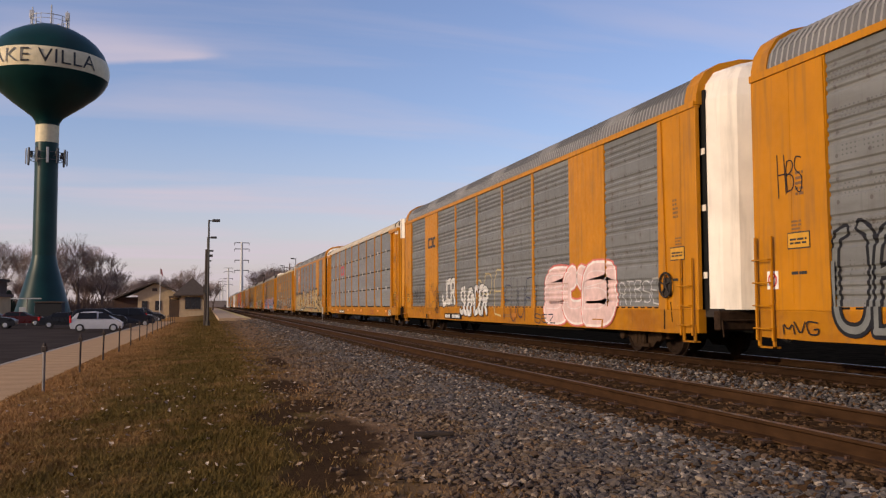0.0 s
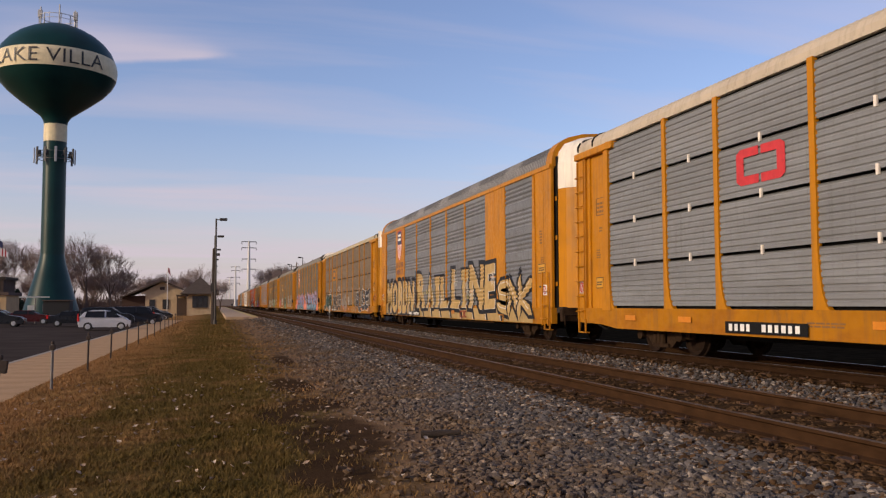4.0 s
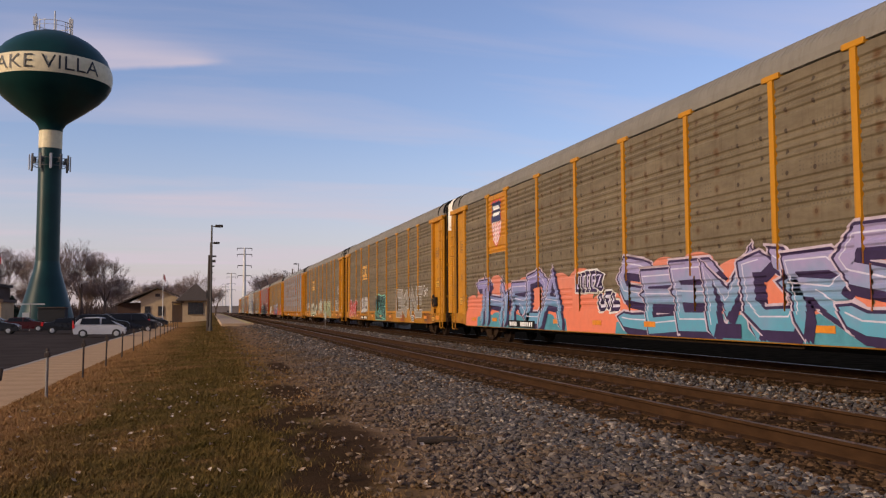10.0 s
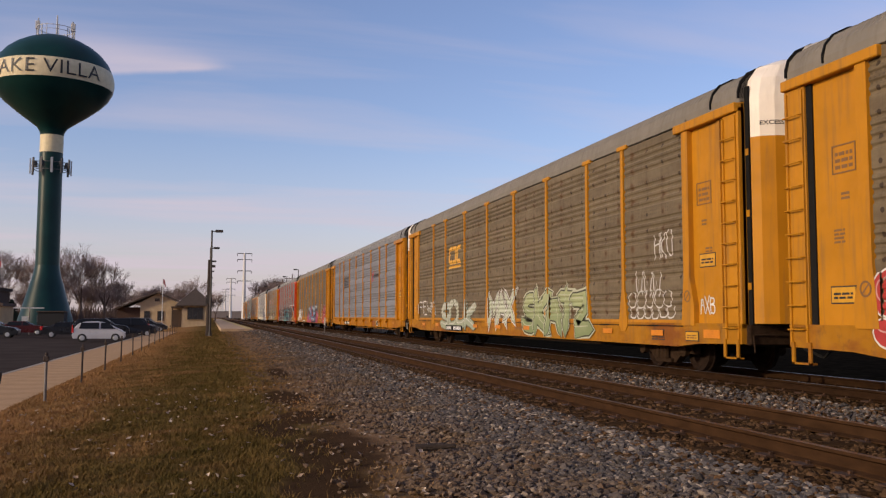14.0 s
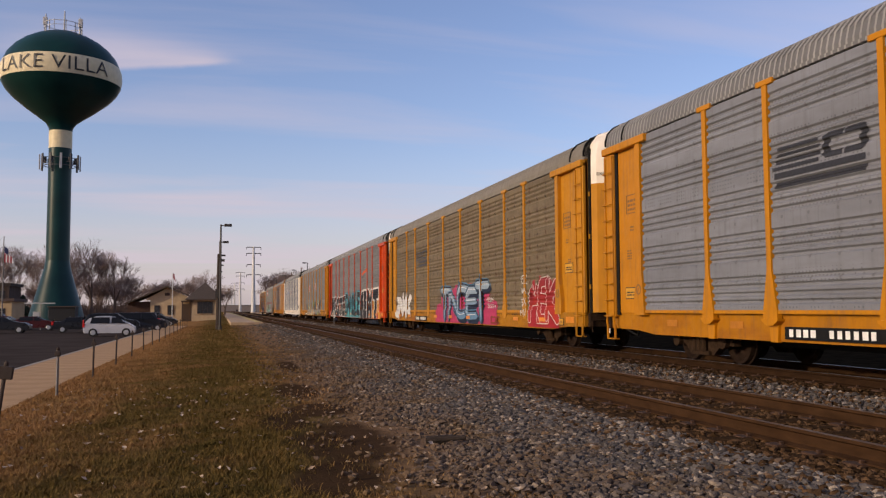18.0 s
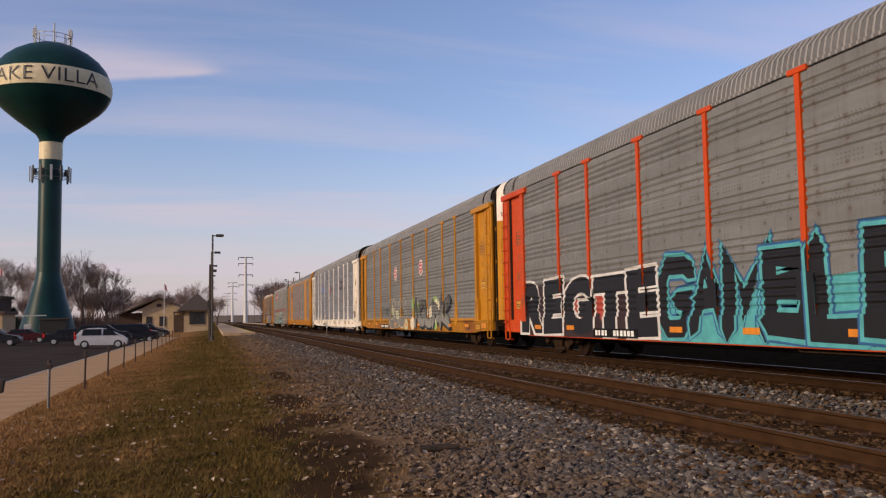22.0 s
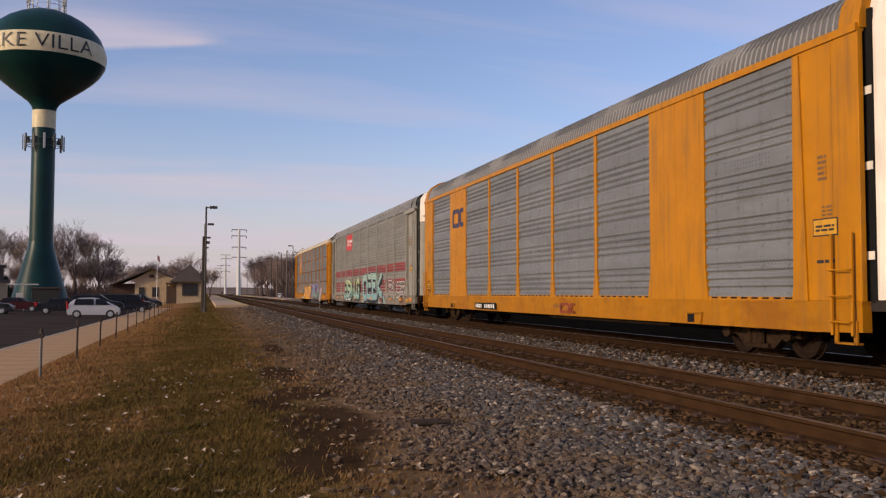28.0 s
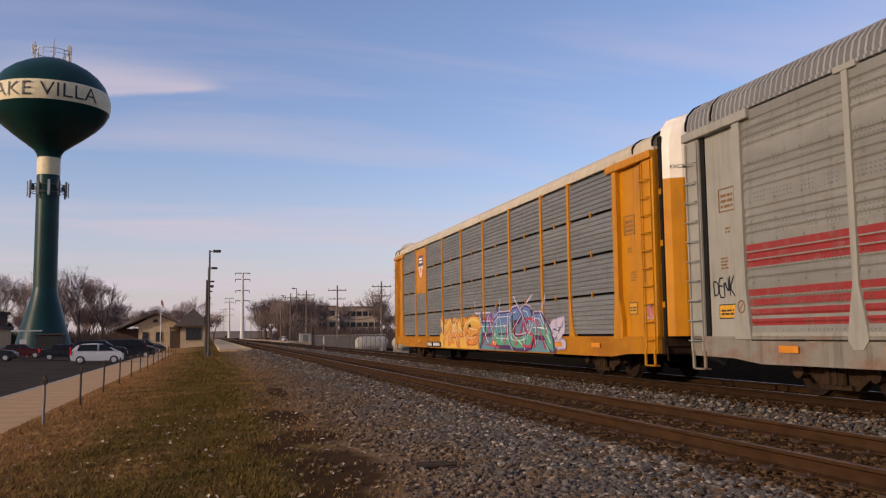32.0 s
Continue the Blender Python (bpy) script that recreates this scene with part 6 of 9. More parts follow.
def parked_car(x, y, heading, c, shape, label):
    """A parked car; its nose points along its own +x. shape: hatch, sedan, suv or van."""
    key = c
    if key not in CAR_PAINT:
        CAR_PAINT[key] = plain("car_paint", c, 0.3, 0.0, 0.05, 1.0, 0.0)
        CAR_PAINT[key].node_tree.nodes["Principled BSDF"].inputs["Specular IOR Level"].default_value = 0.25
    body_mat = CAR_PAINT[key]
    L, H = {"hatch": (3.75, 1.56), "sedan": (4.7, 1.45), "suv": (4.7, 1.75), "van": (5.0, 1.8)}[shape]
    W = 0.86
    prof = {
        "hatch": [(-0.48, .28), (-0.5, .52), (-0.495, .82), (-0.45, 1.12), (-0.38, 1.40), (-0.26, 1.53), (-0.06, 1.56), (0.08, 1.49), (0.20, 1.30), (0.36, 1.00), (0.44, .87), (0.485, .66), (0.5, .45), (0.48, .26)],
        "sedan": [(-0.5, .34), (-0.5, .85), (-0.47, .98), (-0.34, 1.04), (-0.2, 1.40), (0.06, 1.44), (0.22, 1.04), (0.42, .92), (0.49, .72), (0.5, .42), (0.48, .28)],
        "suv": [(-0.5, .38), (-0.5, .9), (-0.475, 1.15), (-0.42, 1.66), (-0.3, 1.75), (0.08, 1.73), (0.24, 1.22), (0.44, 1.1), (0.495, .85), (0.5, .5), (0.48, .34)],
        "van": [(-0.5, .36), (-0.5, 1.0), (-0.48, 1.6), (-0.42, 1.76), (0.1, 1.8), (0.22, 1.62), (0.34, 1.12), (0.47, .95), (0.5, .7), (0.5, .42), (0.48, .3)],
    }[shape]
    ob = empty("parked_car", label, "car", "parked cars")
    ob.location, ob.rotation_euler = (x, y, LOT_Z), (0, 0, radians(heading))
    mb = MB()
    n = len(prof)
    belt = {"hatch": 0.98, "sedan": 0.98, "suv": 1.12, "van": 1.08}[shape]
    rows = []
    for q, inset in ((-W, 0.0), (-W + 0.05, 0.0), (W - 0.05, 0.0), (W, 0.0)):
        row = []
        for px_, pz in prof:
            tuck = max(0.0, pz - belt) * 0.34
            yy = math.copysign(abs(q) - tuck, q)
            row.append((px_ * L * (1.0 if abs(q) < W else 0.985), yy, pz - (0.0 if abs(q) < W else 0.03 * (pz > belt))))
        rows.append(row)
    for row in rows:
        mb.v += row
    for k in range(3):
        for i in range(n):
            j = (i + 1) % n
            mb.f.append((k * n + i, k * n + j, (k + 1) * n + j, (k + 1) * n + i))
    mb.f += [tuple(range(n)), tuple(range(3 * n, 4 * n))]
    part("body", mb, body_mat, ob)
    roofline = [(px_ * L, pz) for px_, pz in prof if pz > belt]
    x_r, x_f = min(p[0] for p in roofline), max(p[0] for p in roofline)
    top = H - 0.09
    for s_ in (-1, 1):
        def q(z):
            return s_ * (W + 0.008 - max(0.0, z - belt) * 0.34)
        mid = 0.02 * L
        a0, a1 = x_r + 0.30, x_f - 0.10
        for xa, xb, ta, tb in ((a0, mid - 0.06, a0 + 0.14, mid - 0.06), (mid + 0.06, a1 - 0.08, mid + 0.06, max(mid + 0.3, a1 - 0.62))):
            part("side_window", MB().add([(xa, q(belt + 0.03), belt + 0.03), (xb, q(belt + 0.03), belt + 0.03), (tb, q(top), top), (ta, q(top), top)] + [(xa, q(belt + 0.03) - s_ * 0.02, belt + 0.03), (xb, q(belt + 0.03) - s_ * 0.02, belt + 0.03), (tb, q(top) - s_ * 0.02, top), (ta, q(top) - s_ * 0.02, top)], [(0, 1, 2, 3), (4, 5, 6, 7), (0, 1, 5, 4), (1, 2, 6, 5), (2, 3, 7, 6), (3, 0, 4, 7)]), car_glass, ob)
    ws = sorted(roofline, key=lambda p: p[0])
    fr = [p for p in ws if p[0] > 0]
    bk = [p for p in ws if p[0] < 0]
    part("windscreen", MB().add([(fr[0][0] + 0.10, -0.62, fr[0][1] - 0.03), (fr[-1][0] + 0.02, -0.74, fr[-1][1] + 0.02), (fr[-1][0] + 0.02, 0.74, fr[-1][1] + 0.02), (fr[0][0] + 0.10, 0.62, fr[0][1] - 0.03)], [(0, 1, 2, 3)]), car_glass, ob)
    part("rear_window", MB().box(-0.485 * L - 0.02, -0.46 * L, -0.6, 0.6, belt + 0.05, H - 0.25), car_glass, ob)
    for s_ in (-1, 1):
        part("tail_lamp", MB().box(-0.505 * L, -0.465 * L, *sorted((s_ * (W - 0.18), s_ * (W + 0.005))), belt - 0.28, belt + 0.05, 0.02), tail_mat, ob)
        part("head_lamp", MB().box(0.465 * L, 0.497 * L, *sorted((s_ * (W - 0.32), s_ * (W - 0.01))), 0.62, 0.76, 0.02), head_lamp, ob)
        for xx in (-0.31 * L, 0.32 * L):
            wy = s_ * (W - 0.09)
            wh = part("wheel", MB().tube((xx, wy - 0.10, 0.32), (xx, wy + 0.10, 0.32), 0.32, n=20), tyre_mat, ob)
            part("rim", MB().tube((xx, wy + s_ * 0.09, 0.32), (xx, wy + s_ * 0.112, 0.32), 0.21, 0.17, n=14), rim_mat, wh)
    return ob


SILVER, BLACK, NAVY, MAROON, WHITE_, GREY_ = (0.42, 0.42, 0.44), (0.012, 0.012, 0.014), (0.012, 0.013, 0.018), (0.05, 0.006, 0.006), (0.6, 0.6, 0.58), (0.08, 0.08, 0.085)
parked_car(-8.25, 72.5, 3, SILVER, "hatch", "silver hatchback parked in the lot")
parked_car(-9.4, 84.0, 4, BLACK, "suv", "black sport utility vehicle in the lot")
parked_car(-7.6, 90.0, 8, NAVY, "van", "dark blue minivan parked in the lot")
parked_car(-8.6, 97.0, 182, BLACK, "suv", "black sport utility vehicle in the lot")
parked_car(-7.9, 104.0, 4, GREY_, "sedan", "dark grey sedan parked in the lot")
parked_car(-8.6, 111.0, 3, WHITE_, "sedan", "white sedan parked in the lot")
parked_car(-7.7, 118.0, 0, BLACK, "sedan", "black sedan parked in the lot")
parked_car(-8.5, 125.0, 0, GREY_, "suv", "dark grey sport utility vehicle in the lot")
parked_car(-12.3, 86.0, 6, BLACK, "sedan", "black sedan parked in the lot")
parked_car(-18.9, 86.5, 2, BLACK, "sedan", "black sedan parked across the lot")
parked_car(-18.3, 97.0, 2, MAROON, "sedan", "dark red sedan parked in the lot")
parked_car(-22.4, 104.0, 2, MAROON, "sedan", "dark red sedan parked in the lot")
parked_car(-24.0, 101.0, 2, NAVY, "sedan", "dark blue sedan parked in the lot")
parked_car(-25.5, 112.0, 2, GREY_, "van", "grey minivan parked in the lot")
parked_car(18.3, 232.0, 80, WHITE_, "van", "white van parked beyond the tracks")
parked_car(23.0, 210.0, 60, BLACK, "sedan", "dark sedan parked beyond the tracks")

sign = empty("lot_sign", "white barred sign frame standing in the lot", "sign")
sign.location = (-18.4, 101, LOT_Z)
part("post", MB().tube((0, 0, 0), (0, 0, 2.9), 0.05, n=8), post_zinc, sign)
part("beam", MB().box(-1.6, 1.4, -0.05, 0.05, 2.72, 2.84), plain("sign_white", (0.36, 0.36, 0.35), 0.6), sign)
part("sign_panel", MB().box(-0.75, -0.1, -0.04, 0.04, 0.6, 1.9), plain("sign_white_panel", (0.36, 0.36, 0.35), 0.6), sign)
shed = empty("pump_shed", "dark low equipment shed at the tower's foot", "shed")
shed.location = (-21.0, 131, -0.9)
part("wall", MB().box(-1.6, 1.7, -1.5, 1.5, 0, 2.5), plain("dark_shed_wall", (0.009, 0.009, 0.01), 0.8), shed)
part("roof", MB().box(-1.75, 1.85, -1.7, 1.7, 2.5, 2.65), trim_mat, shed)

# ---- beyond the tracks ----
tank_white = paint("chalky_white_paint", (0.38, 0.365, 0.32), 0.7, 0.6, 0.4)
tk = empty("storage_tank", "white horizontal storage tank on saddles", "tank", "white tanks")
tk.location = (16.3, 92, -0.75)
part("shell", MB().add(*(lambda m: (m.v, m.f))(MB().lathe([(0.01, -1.75), (0.35, -1.70), (0.62, -1.5), (0.72, -1.2), (0.72, 1.2), (0.62, 1.5), (0.35, 1.70), (0.01, 1.75)], 20))), tank_white, tk, smooth=True).matrix_local = pose(0, 0, 0.95, 0, 90, 0)
for xx in (-1.0, 1.0):
    part("saddle", MB().box(xx - 0.12, xx + 0.12, -0.6, 0.6, 0, 0.5), plain("saddle_concrete", (0.3, 0.28, 0.25), 0.9), tk)
    part("strap", MB().tube((xx - 0.05, 0, 0.95), (xx + 0.05, 0, 0.95), 0.735, n=20), plain("tank_strap", (0.4, 0.4, 0.38), 0.6), tk)
copy_thing(tk, pose(19.0, 90, -0.75, 0, 0, 90))
cab = empty("equipment_cabinet", "pale metal trackside equipment cabinet", "cabinet")
cab.location = (17.6, 172, -0.8)
part("body", MB().box(-1.1, 1.1, -0.6, 0.6, 0, 2.2, 0.03), tank_white, cab)
part("roof", MB().box(-1.2, 1.2, -0.7, 0.7, 2.2, 2.32), post_zinc, cab)
part("door", MB().box(-0.5, 0.5, -0.63, -0.6, 0.15, 2.0), post_zinc, cab)

mesh_mat = Mat("chain_link", 0.6, 0.2)
mesh_mat.color((0.17, 0.16, 0.145))
fence = empty("chain_link_fence", "grey chain-link fence beyond the tracks", "fence")
fence.location = (0, 0, -0.75)
for i in range(28):
    part("post", MB().tube((13.9 + 0.12 * i, 72 + 3 * i, 0), (13.9 + 0.12 * i, 72 + 3 * i, 1.9), 0.035, n=6), post_zinc, fence)
for i in range(27):
    x0, y0 = 13.9 + 0.12 * i, 72 + 3 * i
    mb = MB().tube((x0, y0, 1.85), (x0 + 0.12, y0 + 3, 1.85), 0.025, n=5)
    for k in range(10):
        for d in (-1, 1):
            ya, yb = y0 + 0.3 * k, y0 + 0.3 * k + 1.8 * d
            if y0 - 0.01 <= yb <= y0 + 3.01:
                mb.tube((x0 + 0.04 * (ya - y0), ya, 0.05), (x0 + 0.04 * (yb - y0), yb, 1.85), 0.005, n=3, caps=False)
    part("mesh_panel", mb, mesh_mat.m, fence)


def block(name, label, x0, x1, y0, y1, h, c, storeys, n, roof_c):
    ob = empty(name, label, "building")
    ob.location = (0, 0, -0.9)
    part("wall", MB().box(x0, x1, y0, y1, 0, h), plain("wall_stucco", c, 0.9, 0, 0.1, 0.6), ob)
    part("roof", MB().box(x0 - 0.4, x1 + 0.4, y0 - 0.4, y1 + 0.4, h, h + 0.5), plain("flat_roof", roof_c, 0.9), ob)
    for s_ in range(storeys):
        for i in range(n):
            xx = x0 + (x1 - x0) * (i + 0.5) / n
            z = (h / storeys) * s_ + 0.9
            w = part("window", MB().box(xx - 0.85, xx + 0.85, y0 - 0.06, y0 + 0.02, z, z + 1.6), trim_mat, ob)
            part("pane", MB().box(xx - 0.75, xx + 0.75, y0 - 0.08, y0 - 0.05, z + 0.1, z + 1.5), glass_mat, w)
    return ob


block("apartment_block", "tan stucco block beyond the trees", 37.8, 41.6, 300, 312, 11.4, (0.46, 0.33, 0.20), 3, 1, (0.2, 0.14, 0.1))
block("apartment_block", "long pale building beyond the bare trees", 44.0, 56.5, 302, 314, 11.2, (0.40, 0.30, 0.21), 3, 6, (0.14, 0.10, 0.08))
block("warehouse", "low dark brown building behind the thicket", 24.0, 37.0, 296, 308, 7.2, (0.10, 0.07, 0.055), 2, 5, (0.07, 0.05, 0.045))
block("house", "low tan house behind the lot", -48, -33.6, 160, 170, 3.6, (0.40, 0.29, 0.16), 1, 4, (0.08, 0.055, 0.045))
block("house", "two-storey dark brown house behind the lot", -49, -37.5, 176, 186, 6.6, (0.055, 0.036, 0.028), 2, 4, (0.04, 0.03, 0.026))
block("overpass", "pale road bridge far down the line", -30, 60, 900, 912, 6.5, (0.20, 0.165, 0.15), 1, 1, (0.2, 0.17, 0.155))

# ---- bare trees ----
bark = Mat("winter_bark", 0.95)
bk_ = bark.noise(4.0, 5, stretch=(2, 2, 0.4))
bark.color(bark.mix(bark.ramp(bk_, 0.3, 0.7), (0.06, 0.040, 0.031), (0.12, 0.082, 0.064))).bump(bk_, 0.5, 0.03)
twig_mat = plain("winter_twigs", (0.19, 0.138, 0.122), 0.95, 0, 0.25, 0.5)


def tree_meshes(seed, h, spread, levels=6):
    """Trunk and crown of a leafless tree: upswept limbs that end in fine twigs."""
    r = random.Random(seed)
    trunk, crown = MB(), MB()

    def grow(p, d, ln, rad, lev):
        rb = rad
        for s_ in range(2):
            d2 = (d + Vector((r.uniform(-1, 1), r.uniform(-1, 1), r.uniform(-0.1, 0.5))) * 0.14).normalized()
            q = p + d2 * ln / 2
            ra, rb = rad * (1 - 0.22 * s_), rad * (1 - 0.22 * (s_ + 1))
            (trunk if lev < 2 else crown).tube(p, q, ra, rb, 7 if lev < 2 else (4 if lev < 4 else 3), caps=False)
            p, d = q, d2
            if 0 < lev < levels and r.random() < 0.7:
                side = (d + Vector((r.uniform(-1, 1), r.uniform(-1, 1), r.uniform(0.0, 0.6))) * spread).normalized()
                grow(p, side, ln * r.uniform(0.5, 0.72), max(0.012, rb * 0.55), lev + 1)
        if lev >= levels:
            return
        for _ in range(4 if lev == 0 else 3 if lev < 3 else 2):
            side = (d + Vector((r.uniform(-1, 1), r.uniform(-1, 1), r.uniform(0.05, 0.6))) * spread).normalized()
            grow(p, side, ln * r.uniform(0.66, 0.86), max(0.012, rb * r.uniform(0.5, 0.68)), lev + 1)

    grow(Vector((0, 0, 0)), Vector((0, 0, 1)), h * 0.20, h * 0.024, 0)
    k = h / max(v[2] for v in crown.v)
    for m_ in (trunk, crown):
        m_.v = [(x * k, y * k, z * k) for x, y, z in m_.v]
    return trunk.mesh("trunk"), crown.mesh("crown")


TREES = [tree_meshes(3, 14, 0.62), tree_meshes(8, 14, 0.5), tree_meshes(21, 14, 0.72), tree_meshes(33, 14, 0.56)]


def bare_tree(x, y, h, k, rz, label, group, wide=1.0):
    ob = empty("tree", label, "tree", group)
    sc_ = 1.08 * h / 14.0
    ob.matrix_world = Matrix.LocRotScale((x, y, -0.95), Euler((0, 0, rz)), (sc_ * wide, sc_ * wide, sc_))
    part("trunk", TREES[k][0], bark.m, ob)
    part("crown", TREES[k][1], twig_mat, ob)
    return ob


rt = random.Random(5)
for x, y, h, k in ((-41, 190, 15.5, 0), (-36.5, 205, 13.5, 1), (-29.5, 186, 15.0, 2), (-25.5, 192, 15.5, 0), (-22.0, 198, 14, 1), (-33, 225, 12, 3), (-46, 205, 15, 2), (-52, 190, 14, 1)):
    bare_tree(x, y, h, k, rt.uniform(0, 6), "large bare tree behind the water tower", "bare trees behind the tower", 1.15)
for i in range(16):
    bare_tree(-30 + 2.1 * i + rt.uniform(-1, 1), 215 + rt.uniform(-10, 40), rt.uniform(8.0, 10.5), i % 4, rt.uniform(0, 6), "bare tree behind the station", "bare trees behind the station", 1.25)
for i in range(22):
    y = 232 + rt.uniform(0, 70)
    if 0.118 < (19.0 + 0.72 * i + (y - 232) * 0.04) / y < 0.143:      # a gap before the tan block
        continue
    bare_tree(19.0 + 0.72 * i + (y - 232) * 0.04, y, rt.uniform(9.5, 12.0) + (3 if i < 8 else 0) * rt.random(), i % 4, rt.uniform(0, 6), "bare brushy tree beyond the tracks", "thicket beyond the tracks", 1.35)
for x, y, h, k in ((47.0, 255, 15.0, 2), (51, 270, 13.0, 0), (38.5, 262, 11.5, 1), (60, 260, 13, 3)):
    bare_tree(x, y, h, k, rt.uniform(0, 6), "spreading bare tree in front of the long building", "bare trees beyond the tracks", 1.2)
for i in range(26):
    bare_tree(20 + 3.2 * i + rt.uniform(-1, 1), 330 + rt.uniform(0, 90), rt.uniform(9, 13), i % 4, rt.uniform(0, 6), "bare tree in the distance", "distant bare trees", 1.3)
for i in range(24):
    bare_tree(-95 + 3.6 * i + rt.uniform(-1.5, 1.5), 300 + rt.uniform(0, 80), rt.uniform(9, 12), i % 4, rt.uniform(0, 6), "bare tree in the distance", "distant bare trees", 1.3)

for i in range(16):
    bare_tree(17.6 + 0.75 * i + rt.uniform(-0.4, 0.4), 296 + rt.uniform(0, 40), rt.uniform(12, 15.5), i % 4, rt.uniform(0, 6), "bare brushy tree beyond the tracks", "thicket beyond the tracks", 1.15)
# low brush and hedge under the trees
brush = MB()
rb_ = random.Random(9)
for i in range(9000):
    side = rb_.random()
    if side < 0.45:
        x, y = rb_.uniform(-75, -1), rb_.uniform(182, 290)
        if -17 < x < 1 and y < 185:
            continue
        hh = rb_.uniform(1.5, 4.6)
    elif side < 0.8:
        x, y = rb_.uniform(18.5, 75), rb_.uniform(205, 300)
        hh = rb_.uniform(1.5, 5.0)
    else:
        x, y = rb_.uniform(17, 40), rb_.uniform(120, 205)
        if x < 17 + (y - 120) * 0.02:
            continue
        hh = rb_.uniform(0.6, 1.6)
    b = Vector((x, y, -0.9))
    tip = b + Vector((rb_.uniform(-0.9, 0.9), rb_.uniform(-0.5, 0.5), hh))
    w = rb_.uniform(0.03, 0.10)
    mid = (b + tip) / 2 + Vector((rb_.uniform(-0.3, 0.3), 0, 0))
    brush.add([b + Vector((-w, 0, 0)), b + Vector((w, 0, 0)), mid + Vector((w * 1.6, 0, 0)), mid - Vector((w * 1.6, 0, 0)), tip, b + Vector((0, w, 0)), mid + Vector((0, w, 0))],
              [(0, 1, 2, 3), (3, 2, 4), (0, 5, 6, 3), (3, 6, 4)])
me = bpy.data.meshes.new("brush")
me.from_pydata(brush.v, [], brush.f)
tagged(part("brush", me, plain("shaded_brush", (0.085, 0.055, 0.044), 0.95, 0, 0.3, 0.4)), "leafless brown brush below the trees", "brush", kind="stuff")
for x, y, s_ in ((-35.5, 178, 5.0), (-44, 182, 5.6)):
    cn_ = empty("evergreen", "small dark evergreen behind the lot", "tree", "evergreens")
    cn_.location = (x, y, -0.95)
    part("trunk", MB().tube((0, 0, 0), (0, 0, s_), 0.16, 0.03, 7), bark.m, cn_)
    mb = MB()
    for i in range(900):
        t = rb_.random() ** 1.4
        a = rb_.uniform(0, 6.283)
        rr = (1 - t) * s_ * 0.36 * rb_.uniform(0.3, 1.05)
        c_ = Vector((rr * math.cos(a), rr * math.sin(a), 0.4 + t * (s_ - 0.4)))
        o_ = Vector((math.cos(a), math.sin(a), -0.35)) * 0.45
        w_ = Vector((-math.sin(a), math.cos(a), 0)) * 0.12
        mb.add([c_ - w_, c_ + w_, c_ + o_, c_ + Vector((0, 0, 0.12))], [(0, 1, 2), (0, 3, 2), (1, 3, 2)])
    part("crown", mb, plain("dark_needles", (0.015, 0.028, 0.012), 0.9), cn_)

# ---- lettering, emblems and spray paint on the cars ----
RIB_W = {"T": (0.068, 0.215), "P": (0.078, 0.175), "G": (0.073, 0.205)}


def skin(k, y, z, rib):
    """How far across the painted surface of car k lies."""
    st_ = STYLE.get(k, "T")
    if z < 1.066:
        return S - 0.038 + OVERHANG.get(k, 0.0)
    if abs(y) > 11.85:
        return S - 0.022 if st_ == "P" else S + 0.058
    if rib:
        return S - {"T": 0.038, "P": 0.026, "G": 0.034}[st_]
    if st_ == "P" and 7.0 < abs(y) < 9.0:
        return S - 0.027
    if st_ == "G":
        return S - 0.002
    return S + groove_depth(z, DEPTH[k]) - 0.002


